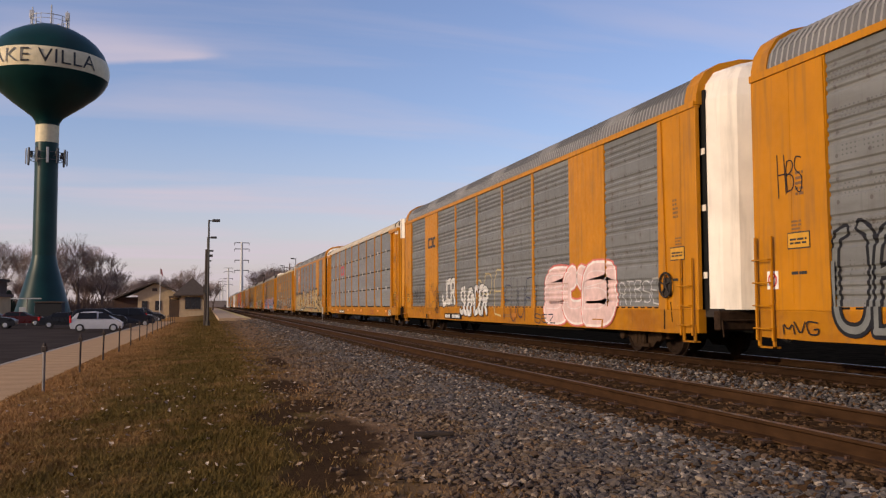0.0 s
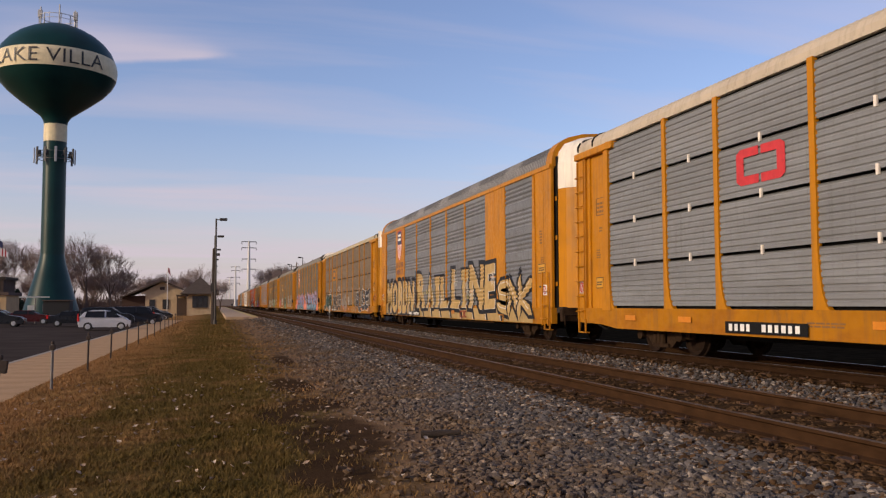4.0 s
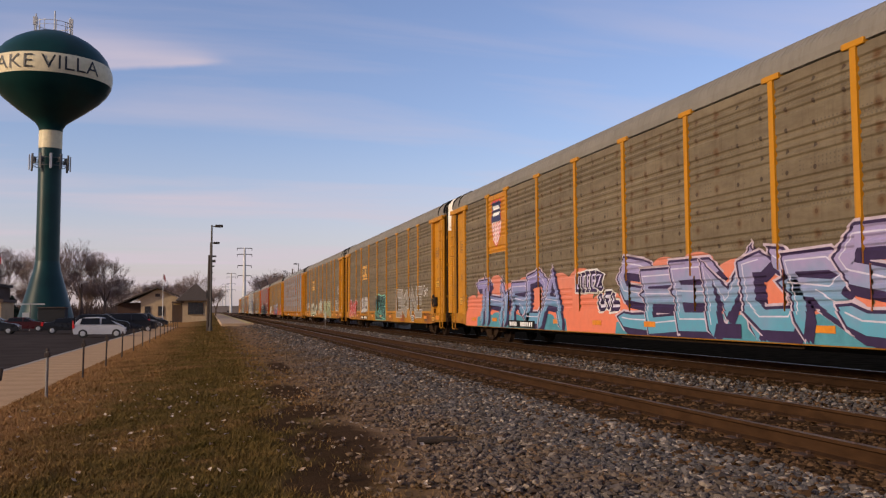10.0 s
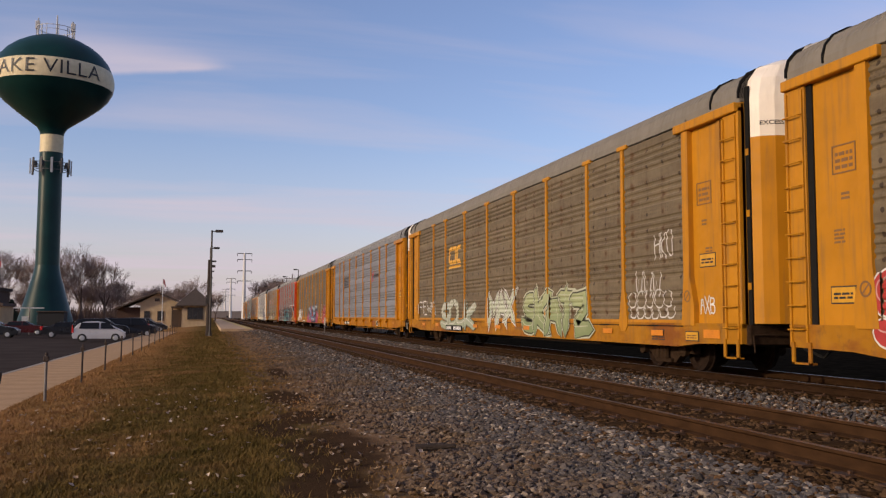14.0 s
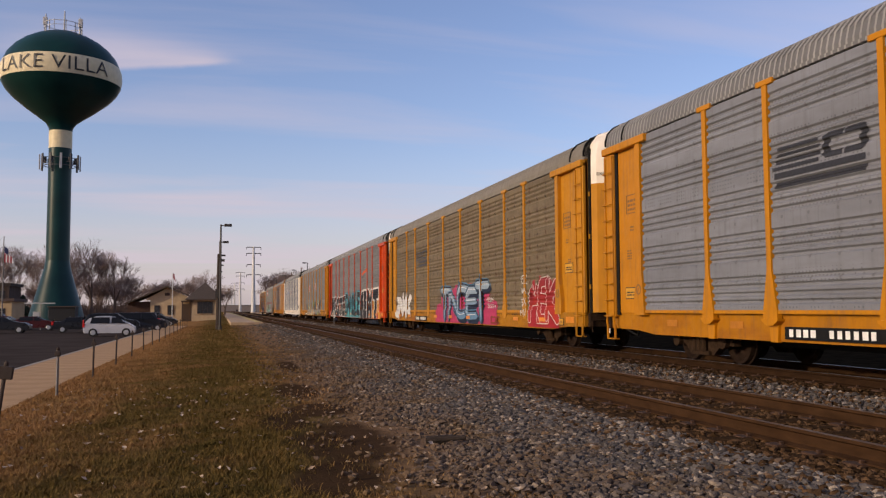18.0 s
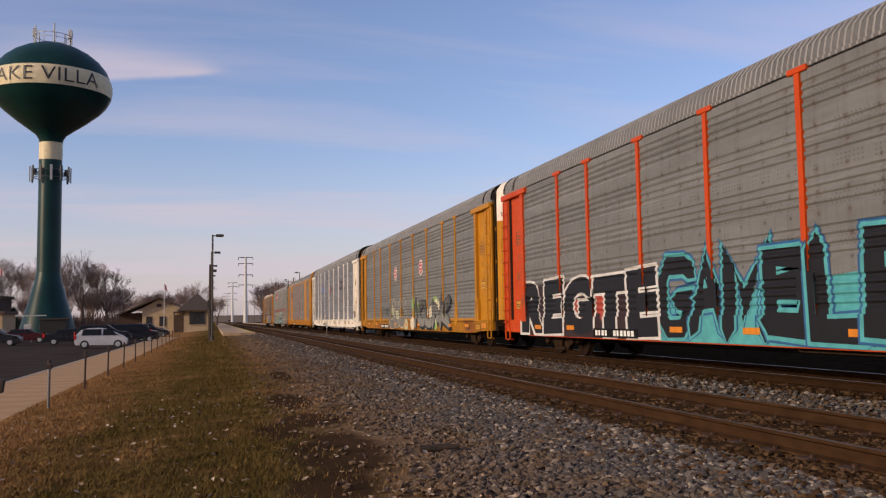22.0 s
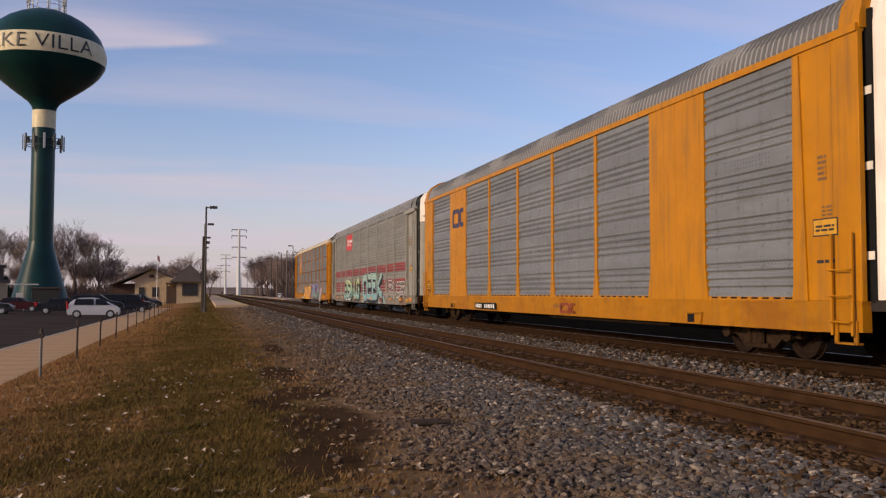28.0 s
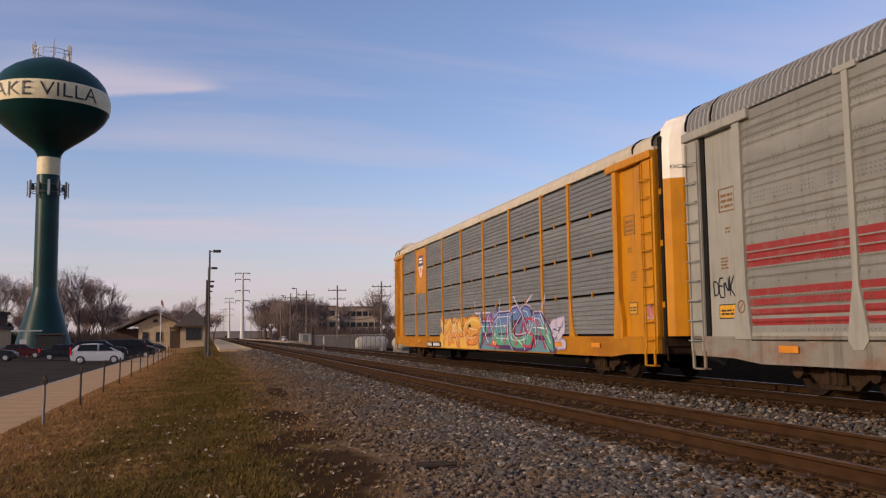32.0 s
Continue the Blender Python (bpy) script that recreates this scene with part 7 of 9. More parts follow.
def coat(k, name, polys, mat, layer=1, parent=None, label="", lifts=None):
    """Thin paint that follows the sheet, posts and sill of a car's side. polys: lists of (y, z)."""
    bm = bmesh.new()
    tag = bm.faces.layers.float.new("lift")
    st_ = STYLE.get(k, "T")
    for i, poly in enumerate(polys):
        if len(poly) >= 3:
            fc = bm.faces.new([bm.verts.new((0, y - TRIM.get(k, 0.0), z)) for y, z in poly])
            fc[tag] = lifts[i] if lifts else 0.0
    bmesh.ops.remove_doubles(bm, verts=bm.verts, dist=1e-6)
    ys_ = [v.co.y for v in bm.verts]
    zs_ = [v.co.z for v in bm.verts]
    lo, hi, zl, zh = min(ys_), max(ys_), min(zs_), max(zs_)
    cuts = []
    w0, w1 = RIB_W[st_]
    edges_y = [r + s_ * w for r in RIBS for s_ in (-1, 1) for w in (w0, w1)] + [-11.85, 11.85]
    if st_ == "P":
        edges_y += [-9.0, -7.0, 7.0, 9.0]
    for y in edges_y:
        if lo < y < hi:
            cuts.append(((0, y, 0), (0, 1, 0)))
    for z in (1.066, 1.75):
        if zl < z < zh:
            cuts.append(((0, 0, z), (0, 0, 1)))
    for co, no in cuts:
        r = bmesh.ops.bisect_plane(bm, geom=bm.verts[:] + bm.edges[:] + bm.faces[:], plane_co=co, plane_no=no, dist=1e-5)
        bmesh.ops.split_edges(bm, edges=[e for e in r["geom_cut"] if isinstance(e, bmesh.types.BMEdge)])
    if st_ != "G":
        for g_ in GROOVES:
            for q in (-0.05, -0.018, 0.018, 0.05):
                if zl < g_ + q < zh:
                    bmesh.ops.bisect_plane(bm, geom=bm.verts[:] + bm.edges[:] + bm.faces[:], plane_co=(0, 0, g_ + q), plane_no=(0, 0, 1), dist=1e-5)
    for fc in bm.faces:
        c = fc.calc_center_median()
        d = min(abs(c.y - r) for r in RIBS)
        rib = d < w0 or (d < w1 and c.z < 1.75)
        for v in fc.verts:
            z = max(v.co.z, 1.067) if c.z > 1.066 else 0.8
            v.co.x = skin(k, c.y, z, rib) - 0.0022 * layer - fc[tag]
    me_ = bpy.data.meshes.new(name)
    bm.normal_update()
    for fc in bm.faces:
        if fc.normal.x > 0:
            fc.normal_flip()
    bm.to_mesh(me_)
    bm.free()
    return part(name, me_, mat, parent or CARS[k], label)


SPRAY = {}


def hue(c):
    if c not in SPRAY:
        SPRAY[c] = spray("spray_paint", c)
    return SPRAY[c]


WHITE, INK, TEAL, MINT, TAN, GREENP, PLUM = (0.60, 0.59, 0.56), (0.013, 0.013, 0.015), (0.08, 0.34, 0.36), (0.22, 0.60, 0.48), (0.44, 0.30, 0.115), (0.006, 0.035, 0.022), (0.035, 0.02, 0.06)


def glyph(ch, bold, y0, y1, z0, z1, lean=0.0, turn=0.0, slab=False):
    """One letter fitted between y0 (its left) and y1, from z0 to z1."""
    if ch == "I":
        wid, e_ = y1 - y0, bold * 1.2
        sg = 1 if wid > 0 else -1
        cy, cz = (y0 + y1) / 2, (z0 + z1) / 2
        if slab:
            sh_ = [(-0.5, 1.0), (0.5, 1.0), (0.5, 0.74), (0.24, 0.70), (0.34, 0.5), (0.22, 0.26), (0.3, 0.0), (-0.3, 0.0), (-0.22, 0.26), (-0.34, 0.5), (-0.24, 0.70), (-0.5, 0.74)]
        else:
            sh_ = [(-0.10, 1.0), (0.10, 1.0), (0.10, 0.0), (-0.10, 0.0)]
        return [[(cy + u * wid + sg * math.copysign(e_, u) - lean * (z0 + v * (z1 - z0) - cz), max(0.545, z0 + v * (z1 - z0) + (e_ if v > 0.72 else -e_ if v < 0.3 else 0))) for u, v in sh_]]
    pts, fcs = cached(("glyph", ch, round(bold, 3)), lambda: text_mesh(ch, bold))
    b, _ = cached(("glyph", ch, 0.0), lambda: text_mesh(ch, 0.0))
    w, h = max(p[0] for p in b), max(p[1] for p in b)
    ww, hh = max(p[0] for p in pts), max(p[1] for p in pts)
    dx, dy = (ww - w) / 2, (hh - h) / 2
    out = []
    cy, cz = (y0 + y1) / 2, (z0 + z1) / 2
    for u, v in pts:
        y = y0 + (y1 - y0) * (u - dx) / w
        z = z0 + (z1 - z0) * (v - dy) / h
        y -= lean * (z - cz)
        y, z = cy + (y - cy) * math.cos(turn) - (z - cz) * math.sin(turn), cz + (y - cy) * math.sin(turn) + (z - cz) * math.cos(turn)
        out.append((y, max(0.545, z)))
    return [[out[i] for i in f] for f in fcs]


def lettered(k, word_, yl, yr, z0, z1, fill, edge, label, bold=0.05, rim=0.07, seed=1, wobble=0.06, shade_c=None, steps=None, slots=None):
    r = random.Random(seed)
    ws = [max(0.34, max(p_[0] for p_ in cached(("glyph", ch, 0.0), lambda: text_mesh(ch, 0.0))[0])) + 0.14 for ch in word_]
    unit = (yr - yl) / sum(ws)
    y, g_ = yl, None
    for i, ch in enumerate(word_):
        a, b = y + 0.07 * unit, y + (ws[i] - 0.07) * unit
        y += ws[i] * unit
        if slots:
            a, b = slots[i]
        top = z1 - r.uniform(0, wobble) * (z1 - z0) + (steps[i] if steps else 0)
        le, tu = r.uniform(-0.06, 0.06), r.uniform(-0.04, 0.04)
        lift = 0.0012 * i
        out = glyph(ch, bold + rim, a, b, z0 + 0.08, top - 0.06, le, tu, True)
        inn = glyph(ch, bold, a, b, z0 + 0.08, top - 0.06, le, tu, True)
        if g_ is None:
            g_ = coat(k, "graffiti", out, hue(edge), 2, None, label, [lift] * len(out))
        else:
            coat(k, "letter_edge", out, hue(edge), 2, g_, "", [lift] * len(out))
        if shade_c:
            coat(k, "letter_light", [[(y_ - 0.055, z_ - 0.01) for y_, z_ in q] for q in inn], hue(shade_c), 2, g_, "", [lift + 0.0004] * len(inn))
        coat(k, "letter", inn, hue(fill), 2, g_, "", [lift + 0.0006] * len(inn))
    return g_


def stroke(p, q, w, grow=0.0, point=0.0):
    """A thick slanted bar with a pointed end."""
    d = Vector((q[0] - p[0], q[1] - p[1]))
    ln = d.length or 0.01
    d /= ln
    nrm = Vector((-d.y, d.x))
    a, b = Vector(p) - d * grow, Vector(q) + d * grow
    ww = w / 2 + grow
    pts = [a - nrm * ww, b - nrm * ww * 0.8, b + d * point, b + nrm * ww * 0.9, a + nrm * ww]
    return [(v.x, max(0.545, v.y)) for v in pts]


def oval(cy, cz, ry, rz, n=18, wob=0.0, r=None):
    return [(cy + ry * math.cos(-6.2832 * i / n) * (1 + (r.uniform(-wob, wob) if r else 0)), max(0.545, cz + rz * math.sin(-6.2832 * i / n))) for i in range(n)]


def mound(yl, yr, z0, z1, seed):
    """A cloud of paint with a bumpy upper edge."""
    r = random.Random(seed)
    n = 9
    top = []
    for i in range(n):
        hi = z1 - r.uniform(0.0, 0.22) * (z1 - z0) - (0.3 if i in (0, n - 1) else 0.0) * (z1 - z0)
        for q in range(7):
            u = (q + 0.5) / 7
            top.append((yl + (yr - yl) * (i + u) / n, hi - 0.16 * (z1 - z0) * (1 - math.sqrt(max(0.0, 1 - (2 * u - 1) ** 2)))))
    return [(yr, max(0.545, z0)), (yl, max(0.545, z0))] + top


# letters as brush strokes on a ten by ten grid, each stroke a run of digit pairs
STROKES = {
    "A": ("004990", "2474"), "B": ("00097998766605", "0575937000"), "C": ("9879290702207091",), "D": ("00096997926000",), "E": ("99090090", "0575"),
    "F": ("990900", "0575"), "G": ("98792907022070929454",), "H": ("0009", "9099", "0595"), "I": ("4940",), "J": ("9993702003",), "K": ("0009", "990490"),
    "L": ("090090",), "M": ("0009439990",), "N": ("00099099",), "O": ("3908022070929869",), "P": ("000979977404",), "R": ("000979976405", "4490"),
    "S": ("98792907158493702001",), "T": ("0999", "4940"), "U": ("090220709299",), "V": ("094099",), "W": ("0920467099",), "X": ("0990", "0099"),
    "Y": ("094599", "4540"), "Z": ("09990090",), "2": ("082979960090",), "3": ("099955927020",), "1": ("274940",), "9": ("9564340829799360",)}


def eased(pts, times=2):
    """Rounds the bends of a stroke."""
    for _ in range(times):
        out = [pts[0]]
        for p, q in zip(pts, pts[1:]):
            out += [(0.75 * p[0] + 0.25 * q[0], 0.75 * p[1] + 0.25 * q[1]), (0.25 * p[0] + 0.75 * q[0], 0.25 * p[1] + 0.75 * q[1])]
        pts = out + [pts[-1]]
    return pts


def ribbon(pts, w, grow=0.0, point=0.0):
    """A stroke of even width with round ends, or pointed ones, as a chain of faces."""
    hw = w / 2 + grow
    left, right = [], []
    n = len(pts)
    for i, (y, z) in enumerate(pts):
        p, q = Vector(pts[max(0, i - 1)]), Vector(pts[min(n - 1, i + 1)])
        d = (q - p).normalized() if (q - p).length > 1e-6 else Vector((0, 1))
        k = 1.0
        if 0 < i < n - 1:
            e1, e2 = (Vector((y, z)) - p).normalized(), (q - Vector((y, z))).normalized()
            k = min(1.5, 1 / max(0.45, math.sqrt(max(0.0, (1 + e1.dot(e2)) / 2))))
        nrm = Vector((-d.y, d.x)) * hw * k
        left.append((y + nrm.x, z + nrm.y))
        right.append((y - nrm.x, z - nrm.y))
        if i in (0, n - 1):
            sg = -1 if i == 0 else 1
            reach = hw * (0.8 + 2.2 * point)
            cap = [(y + sg * d.x * reach * c_ + nrm.x * s_, z + sg * d.y * reach * c_ + nrm.y * s_) for c_, s_ in (((0.7, 0.7), (1.0, 0.0), (0.7, -0.7)) if not point else ((1.0, 0.25 * sg),))]
            if i == 0:
                head = cap
            else:
                tail = cap
    chain = [[left[i], left[i + 1], right[i + 1], right[i]] for i in range(n - 1)]
    chain += [[left[0], right[0]] + head[::-1], [right[-1], left[-1]] + tail]
    return [[(y, max(0.55, z)) for y, z in q] for q in chain]


def letters(text, yl, yr, z0, z1, soft, seed, lean=0.0, lap=0.08, jump=0.06):
    """The strokes of a word fitted between two ends, letter by letter."""
    r = random.Random(seed)
    cell, out = (yr - yl) / len(text), []
    for i, ch in enumerate(text):
        a, b = yl + cell * (i + 0.12 - lap), yl + cell * (i + 0.88 + lap)
        lo, hi = z0 + r.uniform(0, jump) * (z1 - z0), z1 - r.uniform(0, jump * 2) * (z1 - z0)
        tilt = lean + r.uniform(-0.5, 0.5) * jump
        got = []
        for run_ in STROKES.get(ch, ()):
            pts = [(int(run_[j]) / 9, int(run_[j + 1]) / 9) for j in range(0, len(run_), 2)]
            pts = [(u + r.uniform(-0.5, 0.5) * jump, v + r.uniform(-0.4, 0.4) * jump) for u, v in pts]
            pts = [(a + (b - a) * (u + tilt * (v - 0.5)), lo + (hi - lo) * v) for u, v in pts]
            got.append(eased(pts, soft) if soft else pts)
        out.append(got)
    return out


def piece(k, text, yl, yr, z0, z1, fill, edge, label, w=0.2, rim=0.05, soft=2, seed=1, lean=0.0, lap=0.08, jump=0.06, point=0.0, halo=None, shine=None, layer=2, low=None, drop=0.0):
    """Fat painted letters with an outline; low: the colour that the fill fades to at its foot; drop: how far a block shadow falls aside."""
    inset = w / 2 + rim
    rows = letters(text, yl - math.copysign(inset * 0.6, yl - yr), yr + math.copysign(inset * 0.6, yl - yr), z0 + inset, z1 - inset, soft, seed, lean, lap, jump)
    r = random.Random(seed + 50)
    fill_mat = spray_fade("faded_spray_paint", fill, low, z0 + 0.2 * (z1 - z0), z0 + 0.75 * (z1 - z0)) if low else hue(fill)
    own = None
    for i, got in enumerate(rows):
        wide = [w * r.uniform(0.88, 1.12) for _ in got]

        def build(grow, up, width=None, dy=0.0, dz=0.0):
            polys, lifts = [], []
            for j, (pts, wd) in enumerate(zip(got, wide)):
                chain = ribbon([(y + dy, z + dz) for y, z in pts], width or wd, grow, point if width is None else 0.0)
                polys += chain
                lifts += [0.0024 * i + 0.00012 * j + up] * len(chain)
            return polys, lifts
        if halo:
            p_, l_ = build(rim + 0.045, 0.0)
            ob = coat(k, "letter_halo" if own else "graffiti", p_, hue(halo), layer, own, "" if own else label, l_)
            own = own or ob
        p_, l_ = build(rim, 0.0010)
        if drop:
            for q, u in ((0.5, 0.0006), (1.0, 0.0002)):
                p2, l2 = build(rim, u, None, -drop * q, -drop * q * 0.7)
                p_, l_ = p_ + p2, l_ + l2
        ob = coat(k, "letter_edge" if own else "graffiti", p_, hue(edge), layer, own, "" if own else label, l_)
        own = own or ob
        p_, l_ = build(0.0, 0.0015)
        coat(k, "letter", p_, fill_mat, layer, own, "", l_)
        if shine:
            p_, l_ = build(0.0, 0.0020, 0.026, 0.28 * w, 0.17 * w)
            coat(k, "letter_shine", p_, hue(shine), layer, own, "", l_)
    return own


def tag(k, text, yl, yr, z0, z1, c, label, w=0.03, seed=1, soft=1, lean=-0.15, layer=3, jump=0.12):
    """A thin handwritten tag."""
    rows = letters(text, yl, yr, z0, z1, soft, seed, lean, 0.04, jump)
    chains = [ribbon(pts, w) for got in rows for pts in got]
    return tagged(coat(k, "graffiti", [q for c_ in chains for q in c_], hue(c), layer, None, label, [0.0003 * i for i, c_ in enumerate(chains) for _ in c_]), kind="stuff")


def patch_of(k, yl, yr, z0, z1, c, label, seed, layer=1.0, low=None):
    """A cloud of paint behind a piece."""
    return coat(k, "graffiti", [mound(yl, yr, z0, z1, seed)], spray_fade("cloudy_spray_paint", c, low, z0 + 0.3, z1 - 0.2) if low else hue(c), layer, None, label)


def splashes(k, n, yl, yr, z0, z1, c, label, seed, size=0.3, layer=1.4):
    """Loose rounded patches of colour."""
    r = random.Random(seed)
    polys = [oval(r.uniform(min(yl, yr), max(yl, yr)), r.uniform(z0, z1), size * r.uniform(0.5, 1.2), size * r.uniform(0.35, 0.8), 14, 0.12, r) for _ in range(n)]
    return tagged(coat(k, "graffiti", polys, hue(c), layer, None, label, [0.0002 * i for i in range(n)]), kind="stuff")


# car 0 and 1
CREAM, MUSTARD, DUSK, MOSS, FADED = (0.60, 0.54, 0.42), (0.46, 0.37, 0.19), (0.022, 0.026, 0.055), (0.20, 0.25, 0.12), (0.33, 0.30, 0.27)
piece(0, "OB", 11.75, 9.9, 0.6, 2.35, (0.16, 0.17, 0.165), INK, "thick black looping scrawl", 0.10, 0.06, 2, 4)
tag(0, "HBS", 12.95, 12.3, 2.85, 3.55, INK, "thin black tag", 0.022, 4)
tag(0, "MVG", 12.9, 12.0, 0.6, 0.85, INK, "thin black tag", 0.025, 6)
piece(1, "BOB", -5.2, -9.5, 0.58, 2.2, (0.66, 0.47, 0.44), (0.74, 0.68, 0.64), "pale pink balloon graffiti with a red halo", 0.52, 0.06, 2, 3, 0, 0.14, 0.05, 0, (0.60, 0.16, 0.14), (0.70, 0.60, 0.58))
piece(1, "JCR", 6.35, 4.2, 0.98, 2.22, WHITE, INK, "white balloon graffiti with black lines", 0.24, 0.035, 2, 7, 0.0, 0.1, 0.1)
piece(1, "SLENDER", 3.6, 0.15, 0.66, 1.86, WHITE, INK, "white balloon graffiti with black lines", 0.19, 0.035, 2, 9, 0.0, 0.14, 0.08)
tag(1, "RPE", 1.7, -1.4, 0.75, 2.28, MUSTARD, "mustard outline tag", 0.055, 8, 1, 0.0)
tag(1, "FUUFI", -1.5, -4.7, 0.58, 1.98, DUSK, "thin dark blue outline tag", 0.035, 12, 1, 0.0)
tag(1, "SEZ", -4.3, -5.9, 0.58, 0.9, DUSK, "thin dark tag on the sill", 0.03, 13)
tag(1, "RTBSE", -9.7, -11.6, 1.1, 1.7, (0.5, 0.5, 0.5), "faint white tag", 0.03, 14)
tag(1, "LNNUG", 11.8, 9.2, 0.72, 2.2, INK, "thin black looping tag", 0.024, 15, 2, 0.0)
tag(1, "HMEWXS", 11.7, 9.3, 1.15, 1.9, INK, "thin black scribble", 0.020, 21, 1, 0.0, 4)
tag(1, "O", 9.2, 8.3, 0.70, 1.78, INK, "thin black ring", 0.022, 16, 2, 0.0)
tag(1, "V", 8.98, 8.45, 0.72, 1.42, INK, "thin black tag inside the ring", 0.03, 16, 0, 0.0)
tag(1, "CHEF", 8.3, 7.6, 1.70, 2.05, (0.10, 0.08, 0.05), "faint handwritten tag", 0.018, 17)
tag(1, "323", 7.85, 7.4, 1.5, 1.7, DUSK, "small dark tag", 0.018, 18)
tag(1, "MV3", 8.35, 7.45, 0.85, 1.3, (0.12, 0.10, 0.06), "faint dark tag", 0.022, 19)
tag(1, "SBS", 7.4, 6.75, 0.75, 1.85, INK, "black looping tag", 0.036, 20, 2, 0.0)
tag(1, "9", 7.25, 6.95, 0.8, 1.2, INK, "black spiral", 0.036, 22, 2, 0.0)
# car 2
tag(2, "HOTEL", -12.05, -12.98, 1.34, 1.68, INK, "black handwritten tag", 0.035, 5)
tag(2, "LOVE", -12.1, -12.9, 0.95, 1.28, INK, "black handwritten tag", 0.035, 6)
# car 3
coat(3, "sill_paint", [[(11.6, 0.545), (-11.8, 0.545), (-11.8, 0.96), (11.6, 0.96)]], hue((0.37, 0.26, 0.105)), 0.5, None, "tan paint along the sill")
lettered(3, "MOBBN", 11.5, 4.6, 0.66, 2.25, TAN, INK, "tan block letters reading MOBBN with black edges", 0.04, 0.10, 3, 0.05, WHITE)
lettered(3, "RAIL", 4.0, -1.6, 0.94, 2.48, TAN, INK, "tan block letters reading RAIL with black edges", 0.04, 0.075, 4, 0.02, WHITE, [0.02, -0.12, -0.17, -0.24], ((3.80, 2.45), (1.92, 0.80), (0.48, -0.37), (-0.62, -1.72)))
lettered(3, "LINE", -2.2, -8.2, 0.94, 2.5, TAN, INK, "tan block letters reading LINE with black edges", 0.04, 0.075, 5, 0.05, WHITE)
for j in range(13):
    y = 10.9 - 1.62 * j
    coat(3, "sill_stripe", [[(y, 0.96), (y - 0.2, 0.96), (y - 0.42, 0.55), (y - 0.22, 0.55)]], hue(INK), 1.2, None, "black slanted stripe")
    coat(3, "sill_stripe", [[(y, 0.96), (y + 0.06, 0.96), (y - 0.16, 0.55), (y - 0.22, 0.55)]], hue(WHITE), 1.2, None, "white slanted stripe")
piece(3, "SNK", -8.4, -11.7, 0.6, 2.2, TAN, INK, "tan and black jagged graffiti", 0.3, 0.12, 0, 17, 0, 0.1, 0.1, 0.5, None, WHITE)
splashes(3, 9, 4.2, -8.0, 1.2, 2.0, (0.42, 0.36, 0.13), "pale yellow splashes between the letters", 18, 0.24, 0.8)
for j, (y, z) in enumerate(((-2.9, 2.0), (-4.6, 1.7), (-5.1, 1.4), (-7.9, 2.0), (1.4, 1.5), (-0.6, 1.3))):
    coat(3, "graffiti_star", [stroke((y - 0.3 * math.cos(a), z - 0.3 * math.sin(a)), (y + 0.3 * math.cos(a), z + 0.3 * math.sin(a)), 0.016) for a in (0.1, 0.7, 1.35, 2.0, 2.6)] + [stroke((y + q * math.cos(a), z + q * math.sin(a)), (y + q * math.cos(a + 0.6), z + q * math.sin(a + 0.6)), 0.016) for q in (0.1, 0.2) for a in [0.6 * i for i in range(11)]], hue(WHITE), 5, None, "white cobweb mark", [0.0003 * i for i in range(27)])
# car 4
piece(4, "JAKER", 11.85, 7.1, 0.58, 2.02, GREENP, WHITE, "dark green balloon graffiti with white edges", 0.42, 0.04, 2, 21, 0.0, 0.14, 0.1, 0, None, (0.16, 0.22, 0.18))
piece(4, "ORKDE", 6.45, 1.6, 0.58, 1.88, (0.045, 0.03, 0.022), CREAM, "brown balloon graffiti with cream edges", 0.32, 0.04, 2, 22, 0.0, 0.12)
piece(4, "FAXSN", 1.4, -1.9, 0.62, 1.95, (0.21, 0.17, 0.13), (0.33, 0.29, 0.25), "faded grey jagged graffiti", 0.17, 0.03, 0, 23, 0.2, 0.16, 0.2, 0.6, None, FADED)
splashes(4, 8, 0.8, -1.6, 0.62, 0.95, (0.36, 0.09, 0.06), "red fade below the grey graffiti", 24, 0.22, 0.6)
tag(4, "TEN", -2.0, -2.78, 1.05, 1.62, WHITE, "white outlined tag", 0.045, 24, 2)
piece(4, "RUSE", -5.95, -11.2, 0.56, 2.12, INK, WHITE, "black jagged graffiti with white edges", 0.30, 0.035, 1, 64, 0.06, 0.12, 0.14, 0.55, None, (0.10, 0.095, 0.09))
tag(4, "TOPZ", 3.5, 2.2, 2.06, 2.42, WHITE, "thin white tag", 0.028, 25)
tag(4, "TOPZ21", 8.5, 7.35, 1.98, 2.3, WHITE, "thin white tag", 0.026, 26)
tag(4, "TOPZ", 8.9, 8.2, 1.95, 2.1, WHITE, "thin white tag", 0.018, 27)
tag(4, "DAMR21", 13.3, 11.85, 1.88, 2.35, (0.45, 0.03, 0.02), "red tag", 0.035, 28)
tag(4, "TOPZ", -12.3, -12.8, 1.9, 2.14, WHITE, "white handwritten tag", 0.028, 29)
tag(4, "SBM", -12.3, -12.9, 2.2, 2.48, INK, "black tag", 0.028, 30)
tag(4, "FNMOE", -12.15, -12.95, 1.25, 1.62, (0.14, 0.03, 0.02), "dark red scrawl", 0.05, 31)
tag(4, "I", -11.4, -11.62, 2.0, 2.48, WHITE, "thin white tag", 0.05, 32)
tag(4, "IIVI", -3.6, -5.4, 1.1, 1.45, WHITE, "thin white tag", 0.022, 33)
tag(4, "NORTA", -3.9, -6.0, 0.58, 0.92, FADED, "grey tags along the sill", 0.03, 34)
